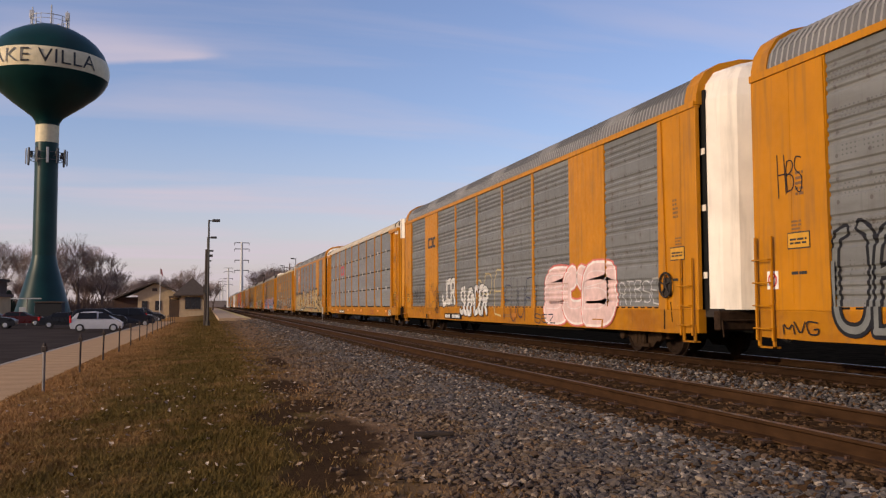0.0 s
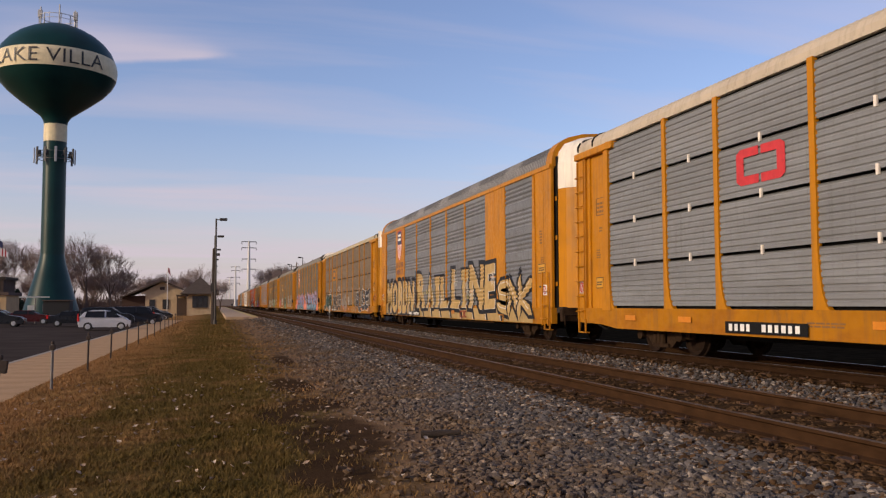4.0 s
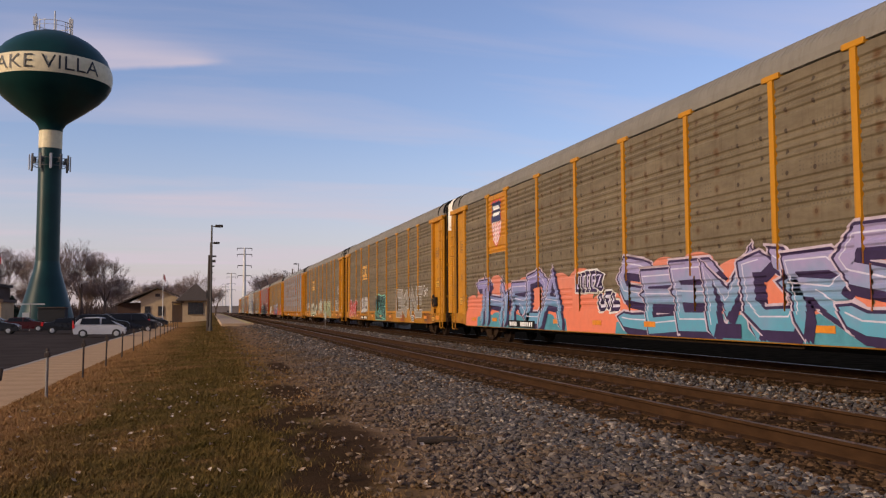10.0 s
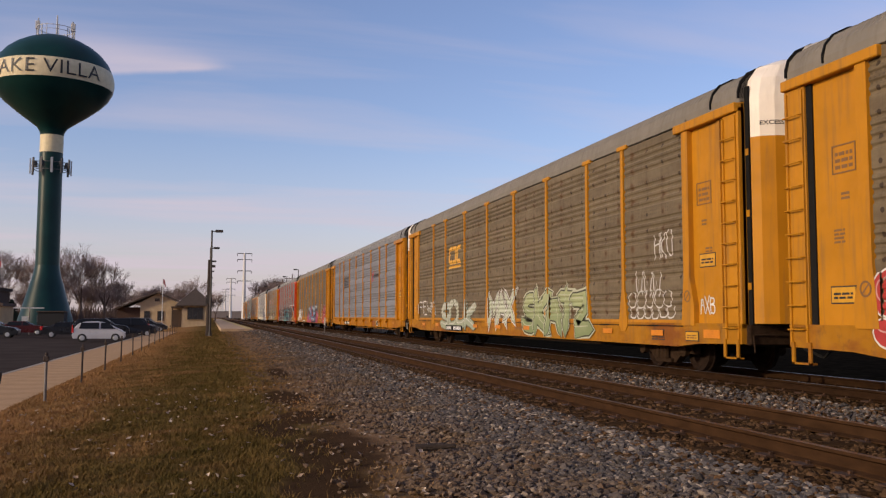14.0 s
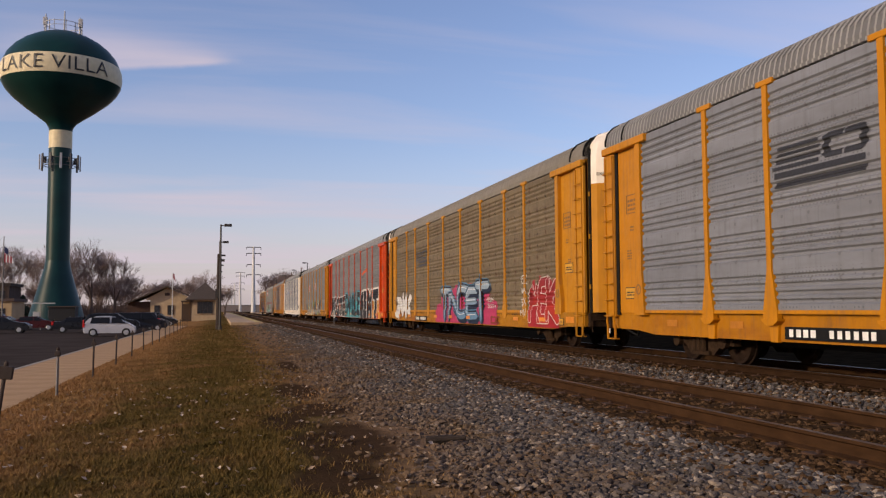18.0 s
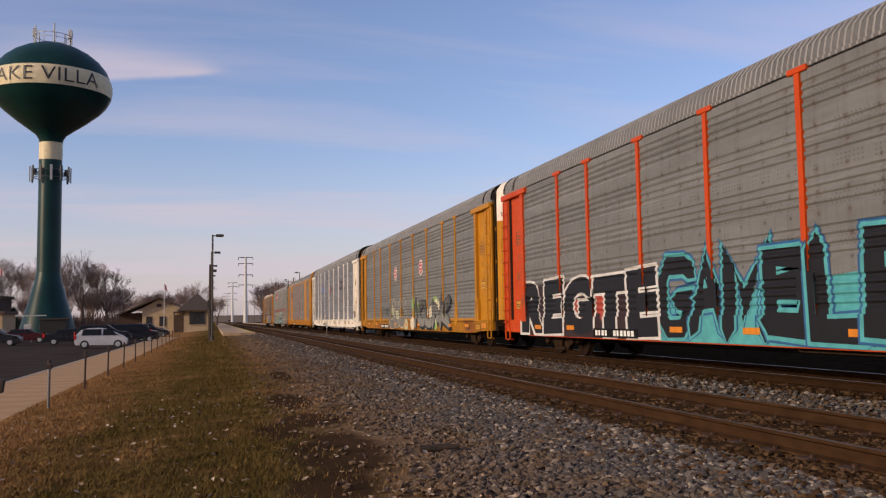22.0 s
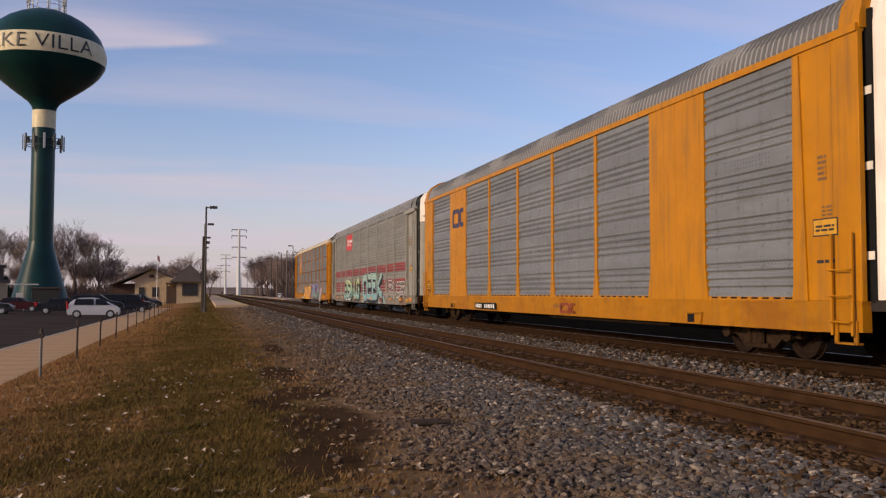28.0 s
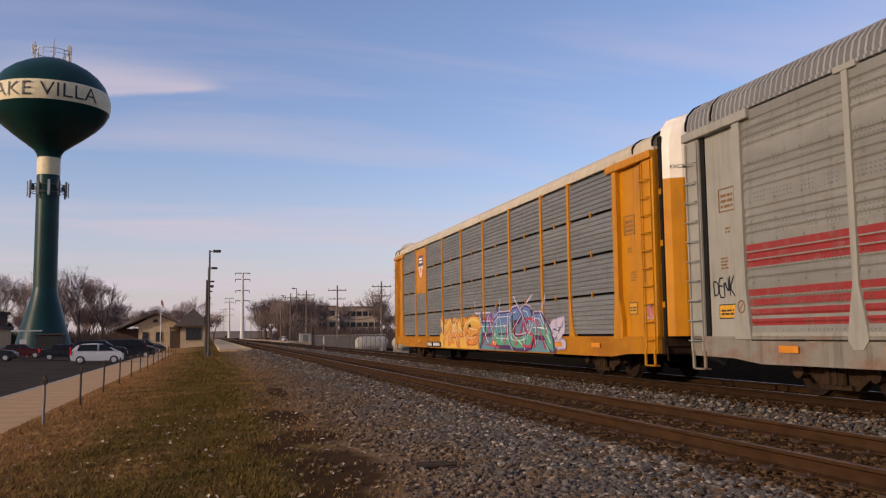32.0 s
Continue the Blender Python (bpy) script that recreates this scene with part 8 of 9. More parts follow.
# car 5
patch_of(5, 11.6, -0.9, 0.55, 2.32, (0.56, 0.20, 0.13), "coral pink cloud of spray paint", 41, 0.6, (0.64, 0.17, 0.09))
patch_of(5, 0.1, -11.7, 0.55, 2.3, (0.56, 0.20, 0.13), "coral pink cloud of spray paint", 42, 1.0, (0.64, 0.17, 0.09))
coat(5, "graffiti", [mound(10.2, 2.0, 0.55, 1.05, 43)], hue((0.07, 0.24, 0.30)), 1.5, None, "teal fade along the sill")
coat(5, "graffiti", [mound(-0.9, -9.9, 0.55, 1.05, 44)], hue((0.07, 0.24, 0.30)), 1.5, None, "teal fade along the sill")
piece(5, "THYRDA", 10.25, 2.3, 0.56, 2.24, (0.24, 0.21, 0.40), PLUM, "blue and lilac jagged graffiti", 0.27, 0.045, 0, 31, 0.1, 0.16, 0.14, 0.5, (0.46, 0.38, 0.44), (0.50, 0.48, 0.60), 2, (0.10, 0.26, 0.38), 0.16)
piece(5, "SEEMORS", -1.2, -10.1, 0.56, 2.34, (0.29, 0.24, 0.40), PLUM, "lilac and blue jagged graffiti", 0.32, 0.05, 0, 32, -0.18, 0.16, 0.12, 0.5, (0.46, 0.38, 0.44), (0.52, 0.50, 0.60), 2, (0.09, 0.29, 0.39), 0.2)
piece(5, "LDEEZ", 1.35, -0.2, 1.52, 2.08, (0.48, 0.44, 0.60), PLUM, "small lilac letters reading LDEEZ on dark plum", 0.055, 0.09, 0, 33, 0, 0.05, 0.06, 0, WHITE)
piece(5, "UTL", 0.1, -1.15, 1.06, 1.54, (0.55, 0.53, 0.62), PLUM, "small pale letters reading UTL on dark plum", 0.07, 0.09, 0, 34, 0, 0.05, 0.06, 0, WHITE)
tag(5, "ZEWZ", -10.45, -11.15, 1.46, 1.68, WHITE, "thin white tag", 0.026, 35)
tag(5, "AMWN", -10.45, -11.1, 1.18, 1.38, WHITE, "thin white tag", 0.026, 36)
coat(5, "graffiti_mark", [[(-5.1, 0.58), (-5.2, 0.84), (-6.0, 0.84), (-6.0, 0.58)]], hue(PLUM), 6)
# car 6
piece(6, "SAINT", 11.7, 8.5, 0.62, 1.84, (0.40, 0.045, 0.04), WHITE, "red balloon graffiti with white edges", 0.3, 0.03, 2, 54, 0.0, 0.16, 0.08, 0, None, (0.55, 0.3, 0.28))
piece(6, "EUUE9", 6.9, 4.45, 0.94, 2.0, (0.46, 0.44, 0.42), (0.05, 0.045, 0.04), "silver balloon graffiti with dark edges", 0.22, 0.028, 2, 55, 0.0, 0.12, 0.08)
coat(6, "graffiti", [[(1.85, 0.57), (-1.35, 0.57), (-1.25, 1.85), (-0.9, 1.97), (0.2, 1.92), (0.8, 2.02), (1.75, 2.0)]], hue(MINT), 1, None, "mint green edged patch")
coat(6, "graffiti", [[(1.75, 0.60), (-1.30, 0.60), (-1.20, 1.80), (-0.86, 1.92), (0.2, 1.87), (0.8, 1.97), (1.68, 1.95)]], hue((0.008, 0.022, 0.02)), 2, None, "black fill inside the mint edge")
tag(6, "NAILE", 1.5, -1.1, 0.68, 1.84, MINT, "thin mint letter outlines", 0.045, 53, 0, 0.0)
tag(6, "VVXVN", 1.4, -1.2, 0.64, 1.2, MINT, "thin mint letter outlines", 0.03, 56, 0, 0.0, 4)
piece(6, "EKANE", -4.25, -9.95, 0.72, 2.2, (0.22, 0.19, 0.15), (0.50, 0.48, 0.44), "grey graffiti drawn in white lines", 0.34, 0.035, 0, 51, 0.0, 0.12, 0.05, 0, None, (0.42, 0.40, 0.36))
tag(6, "SWY", -10.1, -10.9, 1.68, 2.18, WHITE, "white handwritten tag", 0.04, 52)
# car 7
tag(7, "WWW", -9.55, -10.75, 1.5, 2.15, WHITE, "white crown outline", 0.03, 62, 0, 0.0)
tag(7, "OCOCO", -9.2, -11.2, 1.3, 1.7, WHITE, "white line drawing", 0.03, 61, 2, 0.0)
tag(7, "UUUUUU", -9.3, -11.3, 1.07, 1.35, WHITE, "white line drawing", 0.03, 65, 2, 0.0)
tag(7, "HKO", -10.45, -11.25, 2.32, 2.9, WHITE, "thin white tag", 0.03, 63)
piece(7, "SKATZ", -2.3, -7.2, 0.58, 1.98, (0.34, 0.38, 0.20), (0.05, 0.05, 0.025), "mossy green jagged graffiti", 0.32, 0.04, 1, 64, 0.0, 0.16, 0.12, 0.3, (0.46, 0.48, 0.36), (0.45, 0.46, 0.33), 2, MOSS)
piece(7, "MAX", 1.2, -1.5, 0.86, 1.98, (0.46, 0.50, 0.38), (0.10, 0.10, 0.06), "pale green pointed graffiti", 0.22, 0.035, 0, 66, 0.0, 0.1, 0.12, 0.6, WHITE)
piece(7, "SOUK", 7.6, 2.8, 0.58, 1.9, (0.46, 0.48, 0.40), (0.12, 0.12, 0.08), "white and green jagged graffiti", 0.3, 0.035, 1, 67, 0.0, 0.14, 0.12, 0.3, None, WHITE, 2, (0.30, 0.34, 0.24))
tag(7, "FEWM", 11.7, 8.7, 1.14, 1.95, WHITE, "white scribble", 0.06, 68)
tag(7, "AXB", -12.15, -12.7, 1.15, 1.55, WHITE, "white scribble on the end bay", 0.03, 69)
# car 9
patch_of(9, 2.7, -6.2, 0.56, 2.12, (0.38, 0.035, 0.10), "crimson pink painted patch", 70, 1.0)
piece(9, "TNCET", 1.75, -5.1, 0.58, 2.2, (0.25, 0.32, 0.38), (0.010, 0.016, 0.035), "silver and blue jagged graffiti over pink", 0.26, 0.06, 1, 71, 0.0, 0.16, 0.1, 0.45, (0.07, 0.17, 0.27), (0.60, 0.62, 0.64), 2, (0.10, 0.20, 0.31), 0.16)
coat(9, "graffiti", [mound(-9.35, -11.9, 0.56, 2.2, 72)], hue((0.30, 0.015, 0.02)), 1, None, "dark red painted patch")
piece(9, "MEK", -9.4, -11.85, 0.58, 2.15, (0.21, 0.012, 0.016), WHITE, "dark red graffiti with white lines", 0.27, 0.028, 1, 73, 0.0, 0.15, 0.08, 0, None, None, 2, (0.40, 0.03, 0.015))
for j_ in range(4):
    tag(9, ("MV", "SX", "WA", "EZ")[j_], -8.62, -9.2, 0.85 + 0.34 * j_, 1.12 + 0.34 * j_, WHITE, "column of white tags", 0.03, 75 + j_)
piece(9, "SNAK", 11.9, 7.95, 0.58, 2.02, WHITE, (0.07, 0.065, 0.06), "white pointed graffiti with dark lines", 0.40, 0.03, 2, 76, 0.0, 0.14, 0.12, 0.3)
tag(9, "EESH", -4.9, -5.7, 1.34, 1.5, WHITE, "small white tag", 0.024, 77)
tag(9, "SOORA", -5.0, -5.95, 1.12, 1.28, WHITE, "small white tag", 0.024, 78)
# car 10
coat(10, "graffiti", [[(12.0, 0.55), (3.5, 0.55), (3.3, 2.0), (11.9, 1.98)]], hue((0.035, 0.02, 0.02)), 0.8, None, "black painted band")
splashes(10, 9, 11.2, 4.2, 0.62, 1.7, (0.36, 0.06, 0.04), "red patches between the letters", 80, 0.35, 1.0)
lettered(10, "REGTE", 11.9, 3.5, 0.66, 2.08, INK, WHITE, "black block letters reading REGTE with white edges", 0.07, 0.04, 81, 0.08)
coat(10, "graffiti", [[(3.4, 0.55), (-4.4, 0.55), (-4.1, 1.5), (-3.4, 1.75), (1.0, 1.45), (3.0, 1.5)]], hue(TEAL), 1, None, "teal painted patch")
piece(10, "GAMBLE", 3.5, -4.2, 0.56, 2.42, INK, TEAL, "black jagged letters reading GAMBLE over teal", 0.36, 0.075, 0, 82, 0.0, 0.06, 0.08, 0.2, (0.03, 0.10, 0.24))
tag(10, "ICK", -2.0, -3.2, 0.58, 0.86, (0.02, 0.05, 0.16), "small dark blue tag", 0.06, 86, 0)
coat(10, "graffiti", [[(-4.4, 0.55), (-12.0, 0.55), (-12.0, 1.2), (-11.3, 2.3), (-9.1, 2.32), (-8.9, 1.5), (-8.8, 2.3), (-7.0, 2.3), (-6.9, 1.4), (-6.8, 2.25), (-4.5, 2.2)]], hue((0.55, 0.24, 0.03)), 1, None, "orange and ochre painted patch")
splashes(10, 6, -6.6, -11.6, 0.6, 0.95, (0.34, 0.03, 0.02), "dark red patches along the sill", 87, 0.4, 1.4)
lettered(10, "SEMT", -4.4, -11.1, 0.58, 2.2, INK, WHITE, "black block letters reading SEM T with white edges", 0.09, 0.055, 83, 0.04, None, None, ((-4.5, -5.55), (-5.8, -6.85), (-7.3, -8.8), (-9.45, -10.95)))
tag(10, "DSC", -11.3, -11.75, 0.95, 1.75, WHITE, "white handwritten tags", 0.03, 85)
# car 11
splashes(11, 8, 4.2, -0.9, 0.65, 1.6, (0.46, 0.46, 0.30), "pale green and cream patches", 90, 0.5, 1.0)
piece(11, "OUO", 4.4, 0.4, 0.58, 2.1, (0.17, 0.17, 0.155), INK, "grey scrawled graffiti with black edges", 0.36, 0.03, 2, 91, 0.0, 0.1, 0.1, 0, CREAM)
tag(11, "CUBS", 3.6, 1.6, 0.6, 0.95, (0.03, 0.05, 0.03), "dark tag", 0.035, 94)
tag(11, "KATZER", 3.9, 0.8, 1.1, 1.6, (0.02, 0.06, 0.04), "dark green scribble", 0.03, 95)
splashes(11, 10, -1.2, -8.2, 0.7, 1.9, (0.26, 0.40, 0.13), "leaf green patches", 96, 0.5, 0.8)
splashes(11, 9, -0.4, -7.8, 0.65, 1.7, CREAM, "cream patches", 97, 0.42, 1.3)
piece(11, "IOUNK", -1.1, -8.1, 0.56, 2.08, (0.055, 0.055, 0.052), INK, "black and cream jagged graffiti over green", 0.38, 0.04, 1, 92, 0.0, 0.1, 0.12, 0.35, None, (0.30, 0.30, 0.28), 2, (0.22, 0.22, 0.20), 0.14)
tag(11, "MKBS", 5.5, 4.35, 1.2, 1.8, (0.02, 0.06, 0.04), "dark green tag", 0.035, 93)
tag(11, "HETOR", 7.0, 5.6, 1.3, 1.75, (0.02, 0.06, 0.04), "faint dark green tag", 0.022, 98)
# car 13
tag(13, "BNK", 12.5, 11.95, 0.98, 1.4, INK, "thin black tag", 0.028, 99)
# car 14
piece(14, "ESAMUG", 7.35, 1.3, 0.58, 2.1, (0.36, 0.43, 0.20), (0.015, 0.025, 0.03), "teal and cream jagged graffiti with black edges", 0.27, 0.04, 0, 101, 0.0, 0.16, 0.1, 0.4, (0.42, 0.36, 0.34), (0.55, 0.55, 0.50), 2, (0.16, 0.36, 0.34), 0.12)
coat(14, "graffiti", [[(0.4, 0.55), (-6.9, 0.55), (-6.4, 0.95), (-0.3, 1.0)]], hue((0.26, 0.38, 0.39)), 1, None, "pale teal band along the sill")
piece(14, "CEEK", 0.45, -5.9, 0.62, 2.35, (0.30, 0.43, 0.38), (0.015, 0.02, 0.025), "pale teal jagged graffiti with black edges", 0.34, 0.05, 0, 102, -0.2, 0.02, 0.08, 0.3, (0.36, 0.17, 0.17), None, 2, (0.19, 0.34, 0.36), 0.24)
piece(14, "RIOR", -7.4, -11.6, 0.82, 1.82, (0.15, 0.12, 0.11), WHITE, "white outlined letters reading RIOR", 0.15, 0.04, 0, 105, 0.1, 0.06, 0.1)
for y in (-1.1 + 1.6, -6.6):
    coat(14, "graffiti_star", [stroke((y, 1.45), (y, 1.95), 0.04, 0, 0.05), stroke((y - 0.16, 1.68), (y + 0.16, 1.68), 0.035, 0, 0.04)], hue(WHITE), 9, None, "white four-pointed star", [0, 0.0004])
tag(14, "DENK", 12.9, 12.2, 1.72, 2.1, INK, "black tag", 0.028, 106)
# car 15
patch_of(15, 4.6, -1.0, 0.56, 1.8, (0.58, 0.26, 0.03), "orange and yellow cloud of paint", 110, 1.0, (0.60, 0.36, 0.06))
piece(15, "YAMS", 4.5, -0.9, 0.58, 1.82, (0.60, 0.36, 0.05), (0.36, 0.08, 0.03), "orange and yellow jagged graffiti", 0.34, 0.04, 1, 111, 0.0, 0.14, 0.12, 0.3, None, (0.64, 0.55, 0.40), 2, (0.56, 0.18, 0.03))
patch_of(15, -0.8, -8.0, 0.56, 1.85, (0.14, 0.09, 0.26), "purple cloud of paint", 114, 1.0, (0.10, 0.22, 0.26))
piece(15, "HEOA", -0.9, -7.7, 0.58, 2.02, (0.10, 0.15, 0.36), (0.06, 0.03, 0.10), "purple, green and teal jagged graffiti", 0.34, 0.05, 1, 112, 0.0, 0.14, 0.12, 0.35, (0.42, 0.36, 0.50), (0.5, 0.52, 0.56), 2, (0.08, 0.30, 0.18), 0.12)
tag(15, "ZLIVSN", -1.3, -7.4, 0.62, 1.6, (0.42, 0.04, 0.07), "crimson strokes between the letters", 0.07, 115, 0, 0.2, 9)
tag(15, "NVWKMA", -0.9, -7.6, 0.7, 1.85, WHITE, "white flashes over the letters", 0.03, 116, 0, -0.2, 11)
tag(15, "VXNI", 4.3, -0.7, 0.75, 1.7, (0.62, 0.58, 0.45), "cream flashes over the letters", 0.035, 117, 0, -0.2, 11)
tag(15, "LIVI", -0.2, -8.2, 1.75, 2.25, (0.50, 0.46, 0.55), "pale lilac drips above the letters", 0.05, 118, 0, 0.0, 1.5)
piece(15, "SZ", -7.5, -8.7, 0.62, 1.55, (0.44, 0.40, 0.50), (0.22, 0.18, 0.28), "pale lilac graffiti", 0.24, 0.035, 1, 113, 0.0, 0.12)


# emblems, drawn as plain shapes
def shield(k, y, z, w, h):
    def sh(s_, dz=0.0):
        return [(y + a * w * s_ / 2, z + dz + b * h * s_ / 2) for a, b in ((0, 1.0), (0.25, 0.9), (0.5, 0.98), (0.86, 0.88), (0.78, 0.55), (0.9, 0.2), (0.8, -0.3), (0.55, -0.72), (0, -1.0), (-0.55, -0.72), (-0.8, -0.3), (-0.9, 0.2), (-0.78, 0.55), (-0.86, 0.88), (-0.5, 0.98), (-0.25, 0.9))]
    g_ = coat(k, "shield_emblem", [sh(1.08)], M["mark_red"], 4, None, "red, white and blue shield emblem")
    coat(k, "shield_field", [sh(1.0)], M["mark_white"], 5, g_)
    coat(k, "shield_chief", [[(y + a * w / 2, z + b * h / 2) for a, b in ((0, 1.0), (0.25, 0.9), (0.5, 0.98), (0.86, 0.88), (0.78, 0.55), (0.9, 0.2), (0.88, 0.05), (-0.88, 0.05), (-0.9, 0.2), (-0.78, 0.55), (-0.86, 0.88), (-0.5, 0.98), (-0.25, 0.9))]], M["mark_navy"], 6, g_)
    for i in range(5):
        x = -0.62 + 0.31 * i
        low = -0.92 + 0.45 * abs(x)
        coat(k, "shield_stripe", [[(y + (x - 0.07) * w / 2, z + 0.02 * h), (y + (x + 0.07) * w / 2, z + 0.02 * h), (y + (x + 0.07) * w / 2, z + low * h / 2), (y + (x - 0.07) * w / 2, z + low * h / 2)]], M["mark_red"], 6, g_)
    for j in range(2):
        coat(k, "shield_bar", [[(y + s_ * w * 0.30, z + h * q) for s_, q in ((-1, 0.30 - 0.14 * j), (1, 0.30 - 0.14 * j), (1, 0.38 - 0.14 * j), (-1, 0.38 - 0.14 * j))]], M["mark_white"], 7, g_)


def plate_at(k, y0, y1, z0, z1, mat, label, layer=2):
    return coat(k, "painted_plate", [[(y0, z0), (y0, z1), (y1, z1), (y1, z0)]], mat, layer, None, label)


def blocks(k, y0, y1, z0, z1, mat, n, label, cut=0.3, layer=4, slant=0.0):
    """A maker's mark as chunky plain shapes."""
    polys = []
    p = (y1 - y0) / n
    for i in range(n):
        a, b = y0 + p * i + 0.05 * p, y0 + p * (i + 1) - 0.05 * p
        t = cut * (z1 - z0)
        s1, s2 = 0.34 * (b - a), 0.24 * (z1 - z0)
        q = [(a, z0 + t * 0.5), (a + 0.2 * (b - a), z0), (b, z0), (b, z0 + s2), (a + s1, z0 + s2), (a + s1, z1 - s2), (b, z1 - s2), (b, z1), (a + 0.2 * (b - a), z1), (a, z1 - t * 0.5)]
        if i % 2:
            q = [(a + b - y, z) for y, z in q][::-1]
        polys.append(q)
    return coat(k, "emblem", [[(y - slant * (z - z0), z) for y, z in q] for q in polys], mat, layer, None, label)


blocks(1, 8.6, 7.3, 3.5, 3.95, M["mark_black"], 3, "small black maker's mark")
shield(3, 7.95, 4.1, 1.15, 1.5)
for j, word_ in enumerate(("BUILDING", "AMERICA")):
    coat(3, "slogan", [q for i, ch in enumerate(word_) for q in glyph(ch, 0.0, 8.75 - i * 1.7 / len(word_), 8.75 - (i + 0.86) * 1.7 / len(word_), 2.98 - 0.36 * j, 3.24 - 0.36 * j)], M["mark_navy"], 2, None, "dark lettering reading " + word_)
blocks(2, 6.2, 4.7, 3.2, 3.85, M["mark_red"], 2, "red rounded maker's mark", 0.22)
plate_at(4, 6.85, 4.35, 2.98, 3.9, M["yellow_old"], "yellow plate with black shapes")
blocks(4, 6.4, 4.7, 3.1, 3.8, M["mark_black"], 2, "black angular maker's mark", 0.2)
plate_at(5, 8.9, 7.1, 3.0, 4.93, M["yellow"], "yellow painted plate")
shield(5, 8.05, 3.98, 1.1, 1.5)
plate_at(15, 8.9, 7.1, 2.9, 4.9, M["yellow"], "yellow painted plate")
shield(15, 8.0, 4.1, 1.0, 1.0)
for k_, y0, y1, z0, z1 in ((6, 6.5, 4.9, 3.15, 3.85), (7, 6.5, 4.8, 3.15, 3.85)):
    blocks(k_, y0, y1, z0, z1, M["mark_yellow"], 3, "yellow maker's mark")
    coat(k_, "underline", [[(y0, z0 - 0.16), (y0, z0 - 0.06), (y1, z0 - 0.06), (y1, z0 - 0.16)]], M["mark_yellow"], 4)
for k_ in (8, 9):
    e_ = blocks(k_, 5.6, 4.55, 3.42, 3.82, M["mark_black"], 2, "black striped maker's mark", 0.3, 4, 0.1)
    for i in range(4):
        coat(k_, "mark_stripe", [[(6.85 - 0.05 * i, 3.40 + 0.11 * i), (6.85 - 0.05 * i, 3.46 + 0.11 * i), (5.65, 3.46 + 0.11 * i), (5.65, 3.40 + 0.11 * i)]], M["mark_black"], 4, e_)
    for i in range(2):
        coat(k_, "mark_bar", [[(6.2 if k_ == 9 else 6.8, 3.10 + 0.16 * i), (6.2 if k_ == 9 else 6.8, 3.20 + 0.16 * i), (4.6, 3.20 + 0.16 * i), (4.6, 3.10 + 0.16 * i)]][: 1], M["mark_black"], 4, e_)
for k_, y0 in ((8, -4.5), (12, 1.05)):
    e_ = coat(k_, "emblem", [stroke((y0 - 0.1, 3.15), (y0 - 0.62, 3.72), 0.15), stroke((y0 - 0.08, 3.68), (y0 - 0.6, 3.2), 0.13)], M["mark_red"], 4, None, "red crossed maker's mark")
    coat(k_, "mark_bar", [[(y0 - 0.72 - 0.18 * i, 3.36), (y0 - 0.72 - 0.18 * i, 3.54), (y0 - 0.84 - 0.18 * i, 3.54), (y0 - 0.84 - 0.18 * i, 3.36)] for i in range(9)], M["mark_black"], 4, e_)
coat(10, "emblem", [[(-4.75, 3.32), (-4.75, 3.50), (-6.85, 3.78), (-6.85, 3.60)]], hue((0.6, 0.09, 0.01)), 4, None, "orange slanted maker's mark")
coat(10, "mark_swoosh", [[(-4.75, 3.24), (-4.75, 3.16), (-6.3, 3.42)]], M["mark_black"], 4)
for y in (2.8, -2.98):
    e_ = coat(11, "emblem", [[(y + 0.36 * a, 3.38 + 0.34 * b) for a, b in ((-0.45, -1), (0.45, -1), (1, -0.5), (0.85, 0), (1, 0.5), (0.45, 1), (-0.45, 1), (-1, 0.5), (-0.85, 0), (-1, -0.5))]], M["mark_white"], 4, None, "red and white eight-sided emblem")
    coat(11, "emblem_field", [[(y + 0.30 * a, 3.38 + 0.29 * b) for a, b in ((-0.45, -1), (0.45, -1), (1, -0.5), (0.85, 0), (1, 0.5), (0.45, 1), (-0.45, 1), (-1, 0.5), (-0.85, 0), (-1, -0.5))]], M["mark_red"], 5, e_)
    for j in range(3):
        coat(11, "emblem_bar", [[(y + 0.2, 3.52 - 0.16 * j), (y + 0.2, 3.57 - 0.16 * j), (y - 0.2, 3.57 - 0.16 * j), (y - 0.2, 3.52 - 0.16 * j)]], M["mark_white"], 6, e_)
blocks(12, -4.75, -6.45, 3.25, 3.9, M["mark_black"], 3, "black maker's mark")
coat(12, "emblem", [[(6.6 - 0.5 * i, 3.3), (6.6 - 0.5 * i, 3.78), (6.2 - 0.5 * i, 3.78), (6.2 - 0.5 * i, 3.3)] for i in range(4)], M["mark_blue"], 4, None, "blue stencilled mark")
blocks(13, 8.7, 7.2, 3.55, 4.25, M["mark_navy"], 3, "navy maker's mark")
plate_at(14, 6.88, 4.32, 3.9, 4.92, M["mark_red"], "red plate with a white mark", 2)
coat(14, "emblem", [[(5.7, 4.38), (5.7, 4.55), (4.5, 4.55), (4.5, 4.38)], oval(6.2, 4.42, 0.26, 0.24, 14), [(5.5, 4.18), (5.5, 4.26), (4.8, 4.26), (4.8, 4.18)]], M["mark_white"], 4, None, "white mark on red")
coat(14, "emblem_bite", [[(6.4, 4.34), (6.4, 4.38), (6.05, 4.38), (6.05, 4.34)], [(6.4, 4.46), (6.4, 4.5), (6.05, 4.5), (6.05, 4.46)]], M["mark_red"], 5)
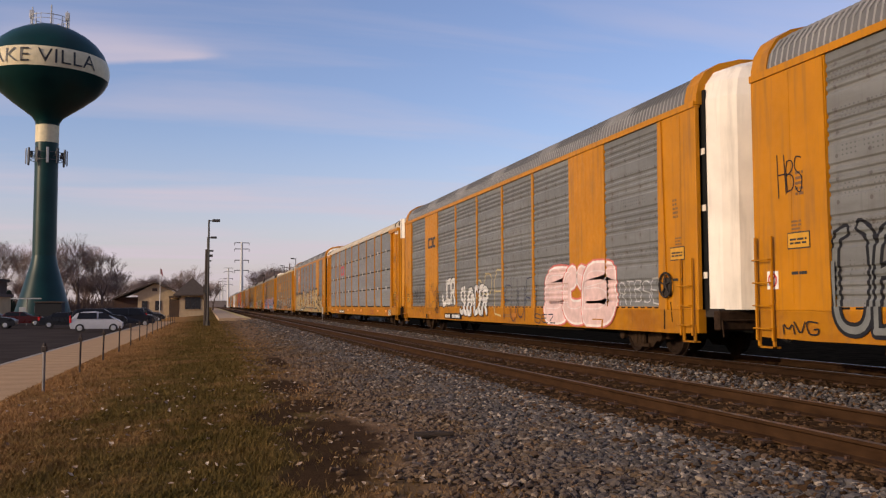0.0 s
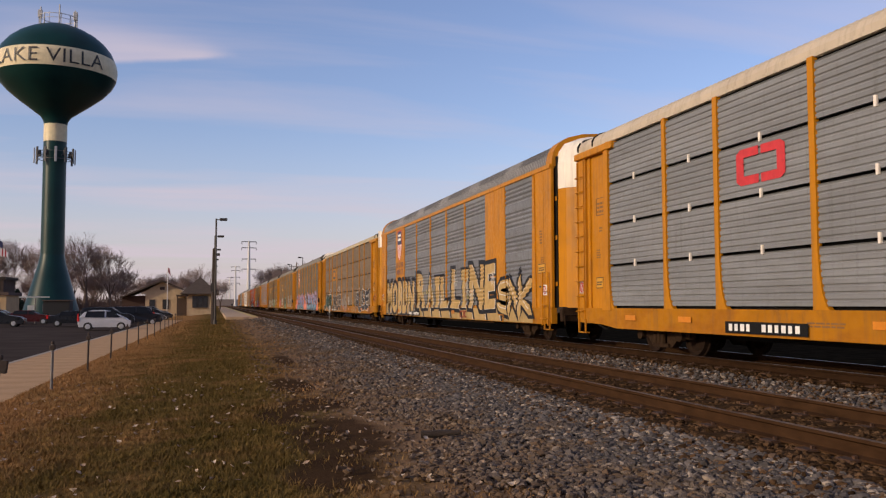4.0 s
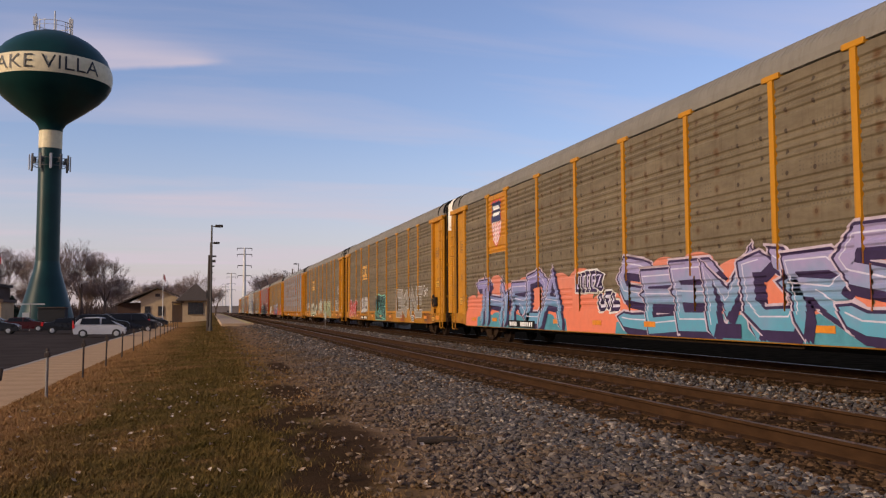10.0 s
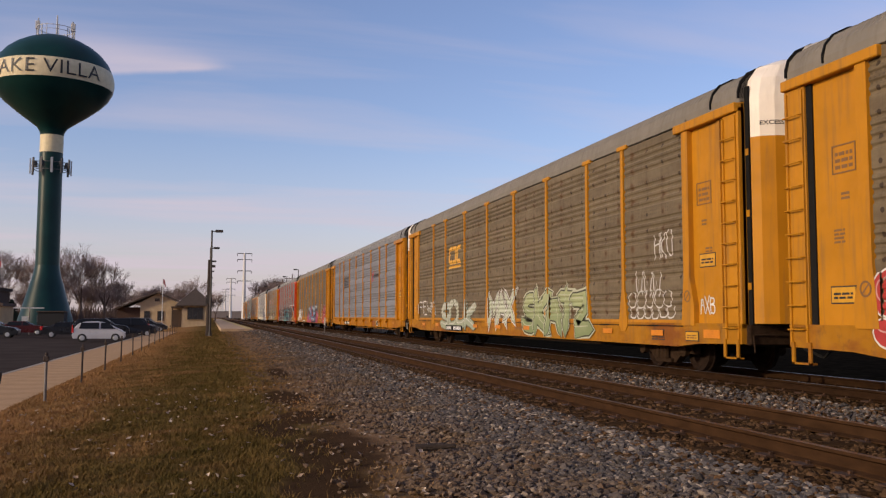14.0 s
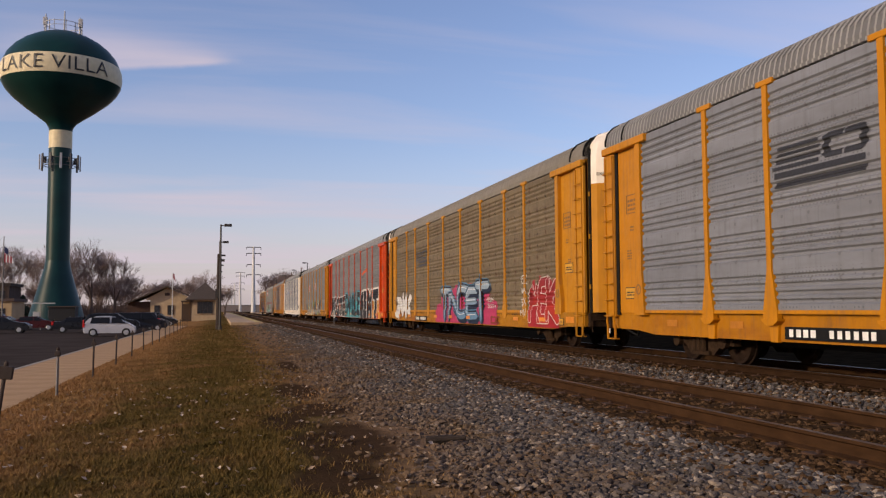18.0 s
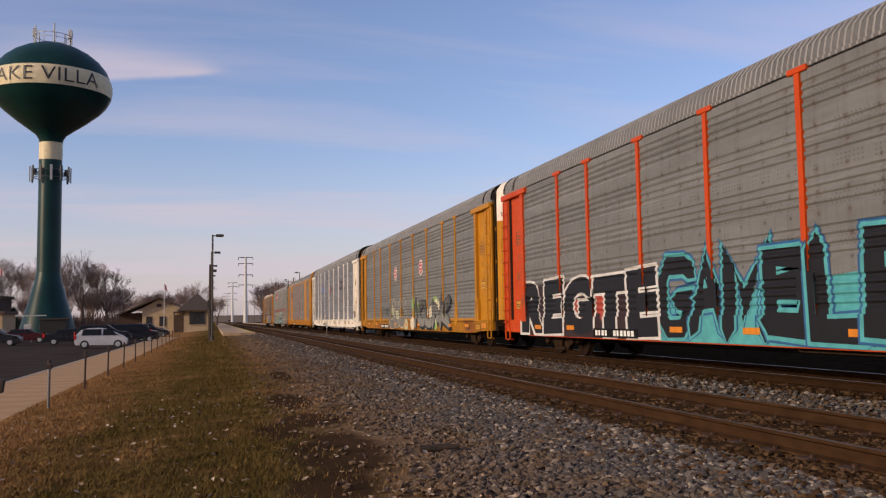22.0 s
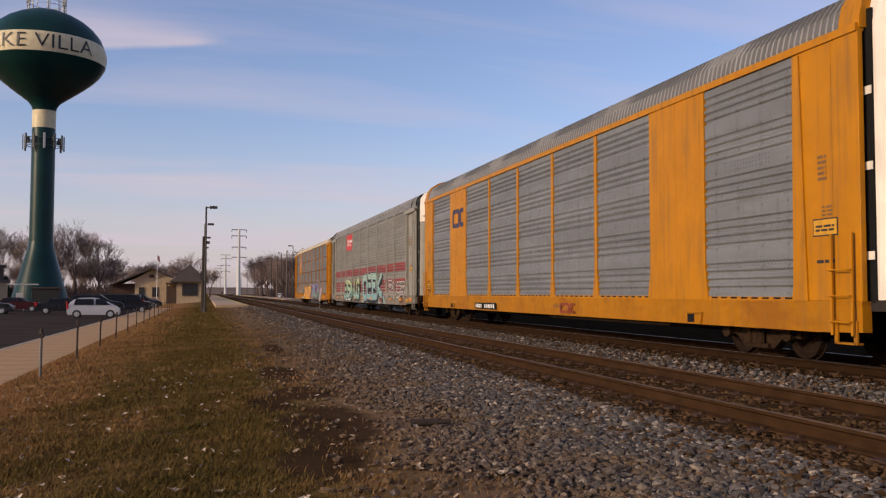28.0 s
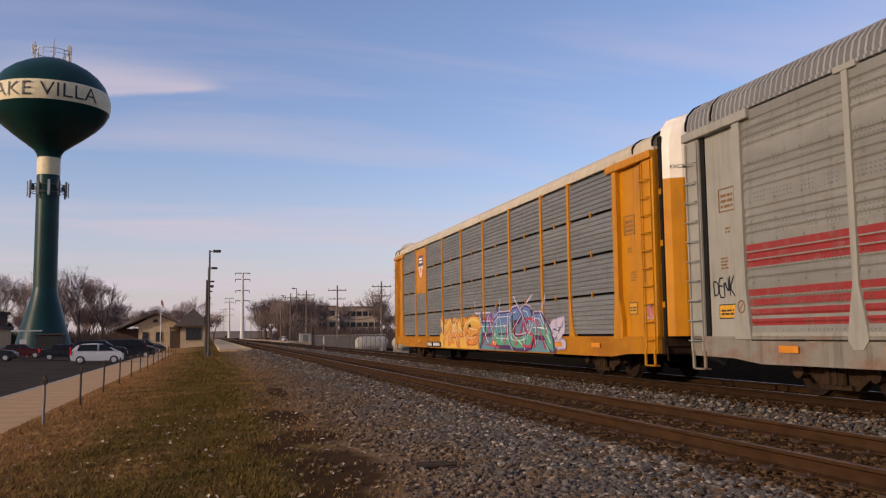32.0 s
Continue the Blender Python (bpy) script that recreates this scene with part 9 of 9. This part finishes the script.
for k_, y in ((2, -6.65), (3, -4.2), (6, -5.7), (8, -4.88), (9, -6.0), (13, -2.5), (14, -5.7)):
    blocks(k_, y + 0.5, y - 0.5, 0.60, 0.86, M["brick_mark"], 3, "red stencilled maker's mark", 0.3, 9)


# warning lettering round the bulged end doors
def height_warning(k, mat):
    pts, fcs = cached("excess", lambda: text_mesh("EXCESS HEIGHT", 0.01))
    w = max(p[0] for p in pts)
    segs = list(zip(DOOR_PATH, DOOR_PATH[1:]))
    total = 0.92
    out = []
    for u, v in pts:
        s_ = 0.34 + total * u / w
        for (xa, ya), (xb, yb) in segs:
            ln = math.hypot(xb - xa, yb - ya)
            if s_ <= ln or (xb, yb) == DOOR_PATH[-1]:
                q = s_ / ln
                x, y = xa + (xb - xa) * q, ya + (yb - ya) * q
                nx_, ny_ = -(yb - ya) / ln, (xb - xa) / ln
                out.append((x + (nx_ if nx_ < 0 else nx_) * 0.006 * (1 if nx_ <= 0 else -1), -(HALF + y) - 0.006, 4.52 + 0.075 * v / 0.7))
                break
            s_ -= ln
    part("warning_lettering", MB().add(out, fcs), mat, CARS[k], "small dark letters reading EXCESS HEIGHT")


for k_ in (5, 6, 7, 8, 9, 10, 11, 12, 14, 15):
    height_warning(k_, M["mark_black"])


def motions():
    """The train rolls along its track; the wheels turn as it goes."""
    for k, car in enumerate(CARS):
        walk(car, [(t, pose(TRACKS["track_2"], -0.24 + PITCH * k + TRIM.get(k, 0.0) - run(t), 0)) for t in range(0, 33, 2)])
    t, rows = 0.0, []
    while t < 32.0:
        rows.append((t, pose(0, 0, 0, math.degrees(run(t) / 0.43) % 360, 0, 0)))
        t += 1 / 30
    rows.append((32.0, pose(0, 0, 0, math.degrees(run(32.0) / 0.43) % 360, 0, 0)))
    first = WHEELS[0]
    walk(first, rows)
    for w in WHEELS[1:]:
        w.rotation_mode = "QUATERNION"
        w.animation_data_create()
        w.animation_data.action = first.animation_data.action
        w.animation_data.action_slot = first.animation_data.action_slot


motions()
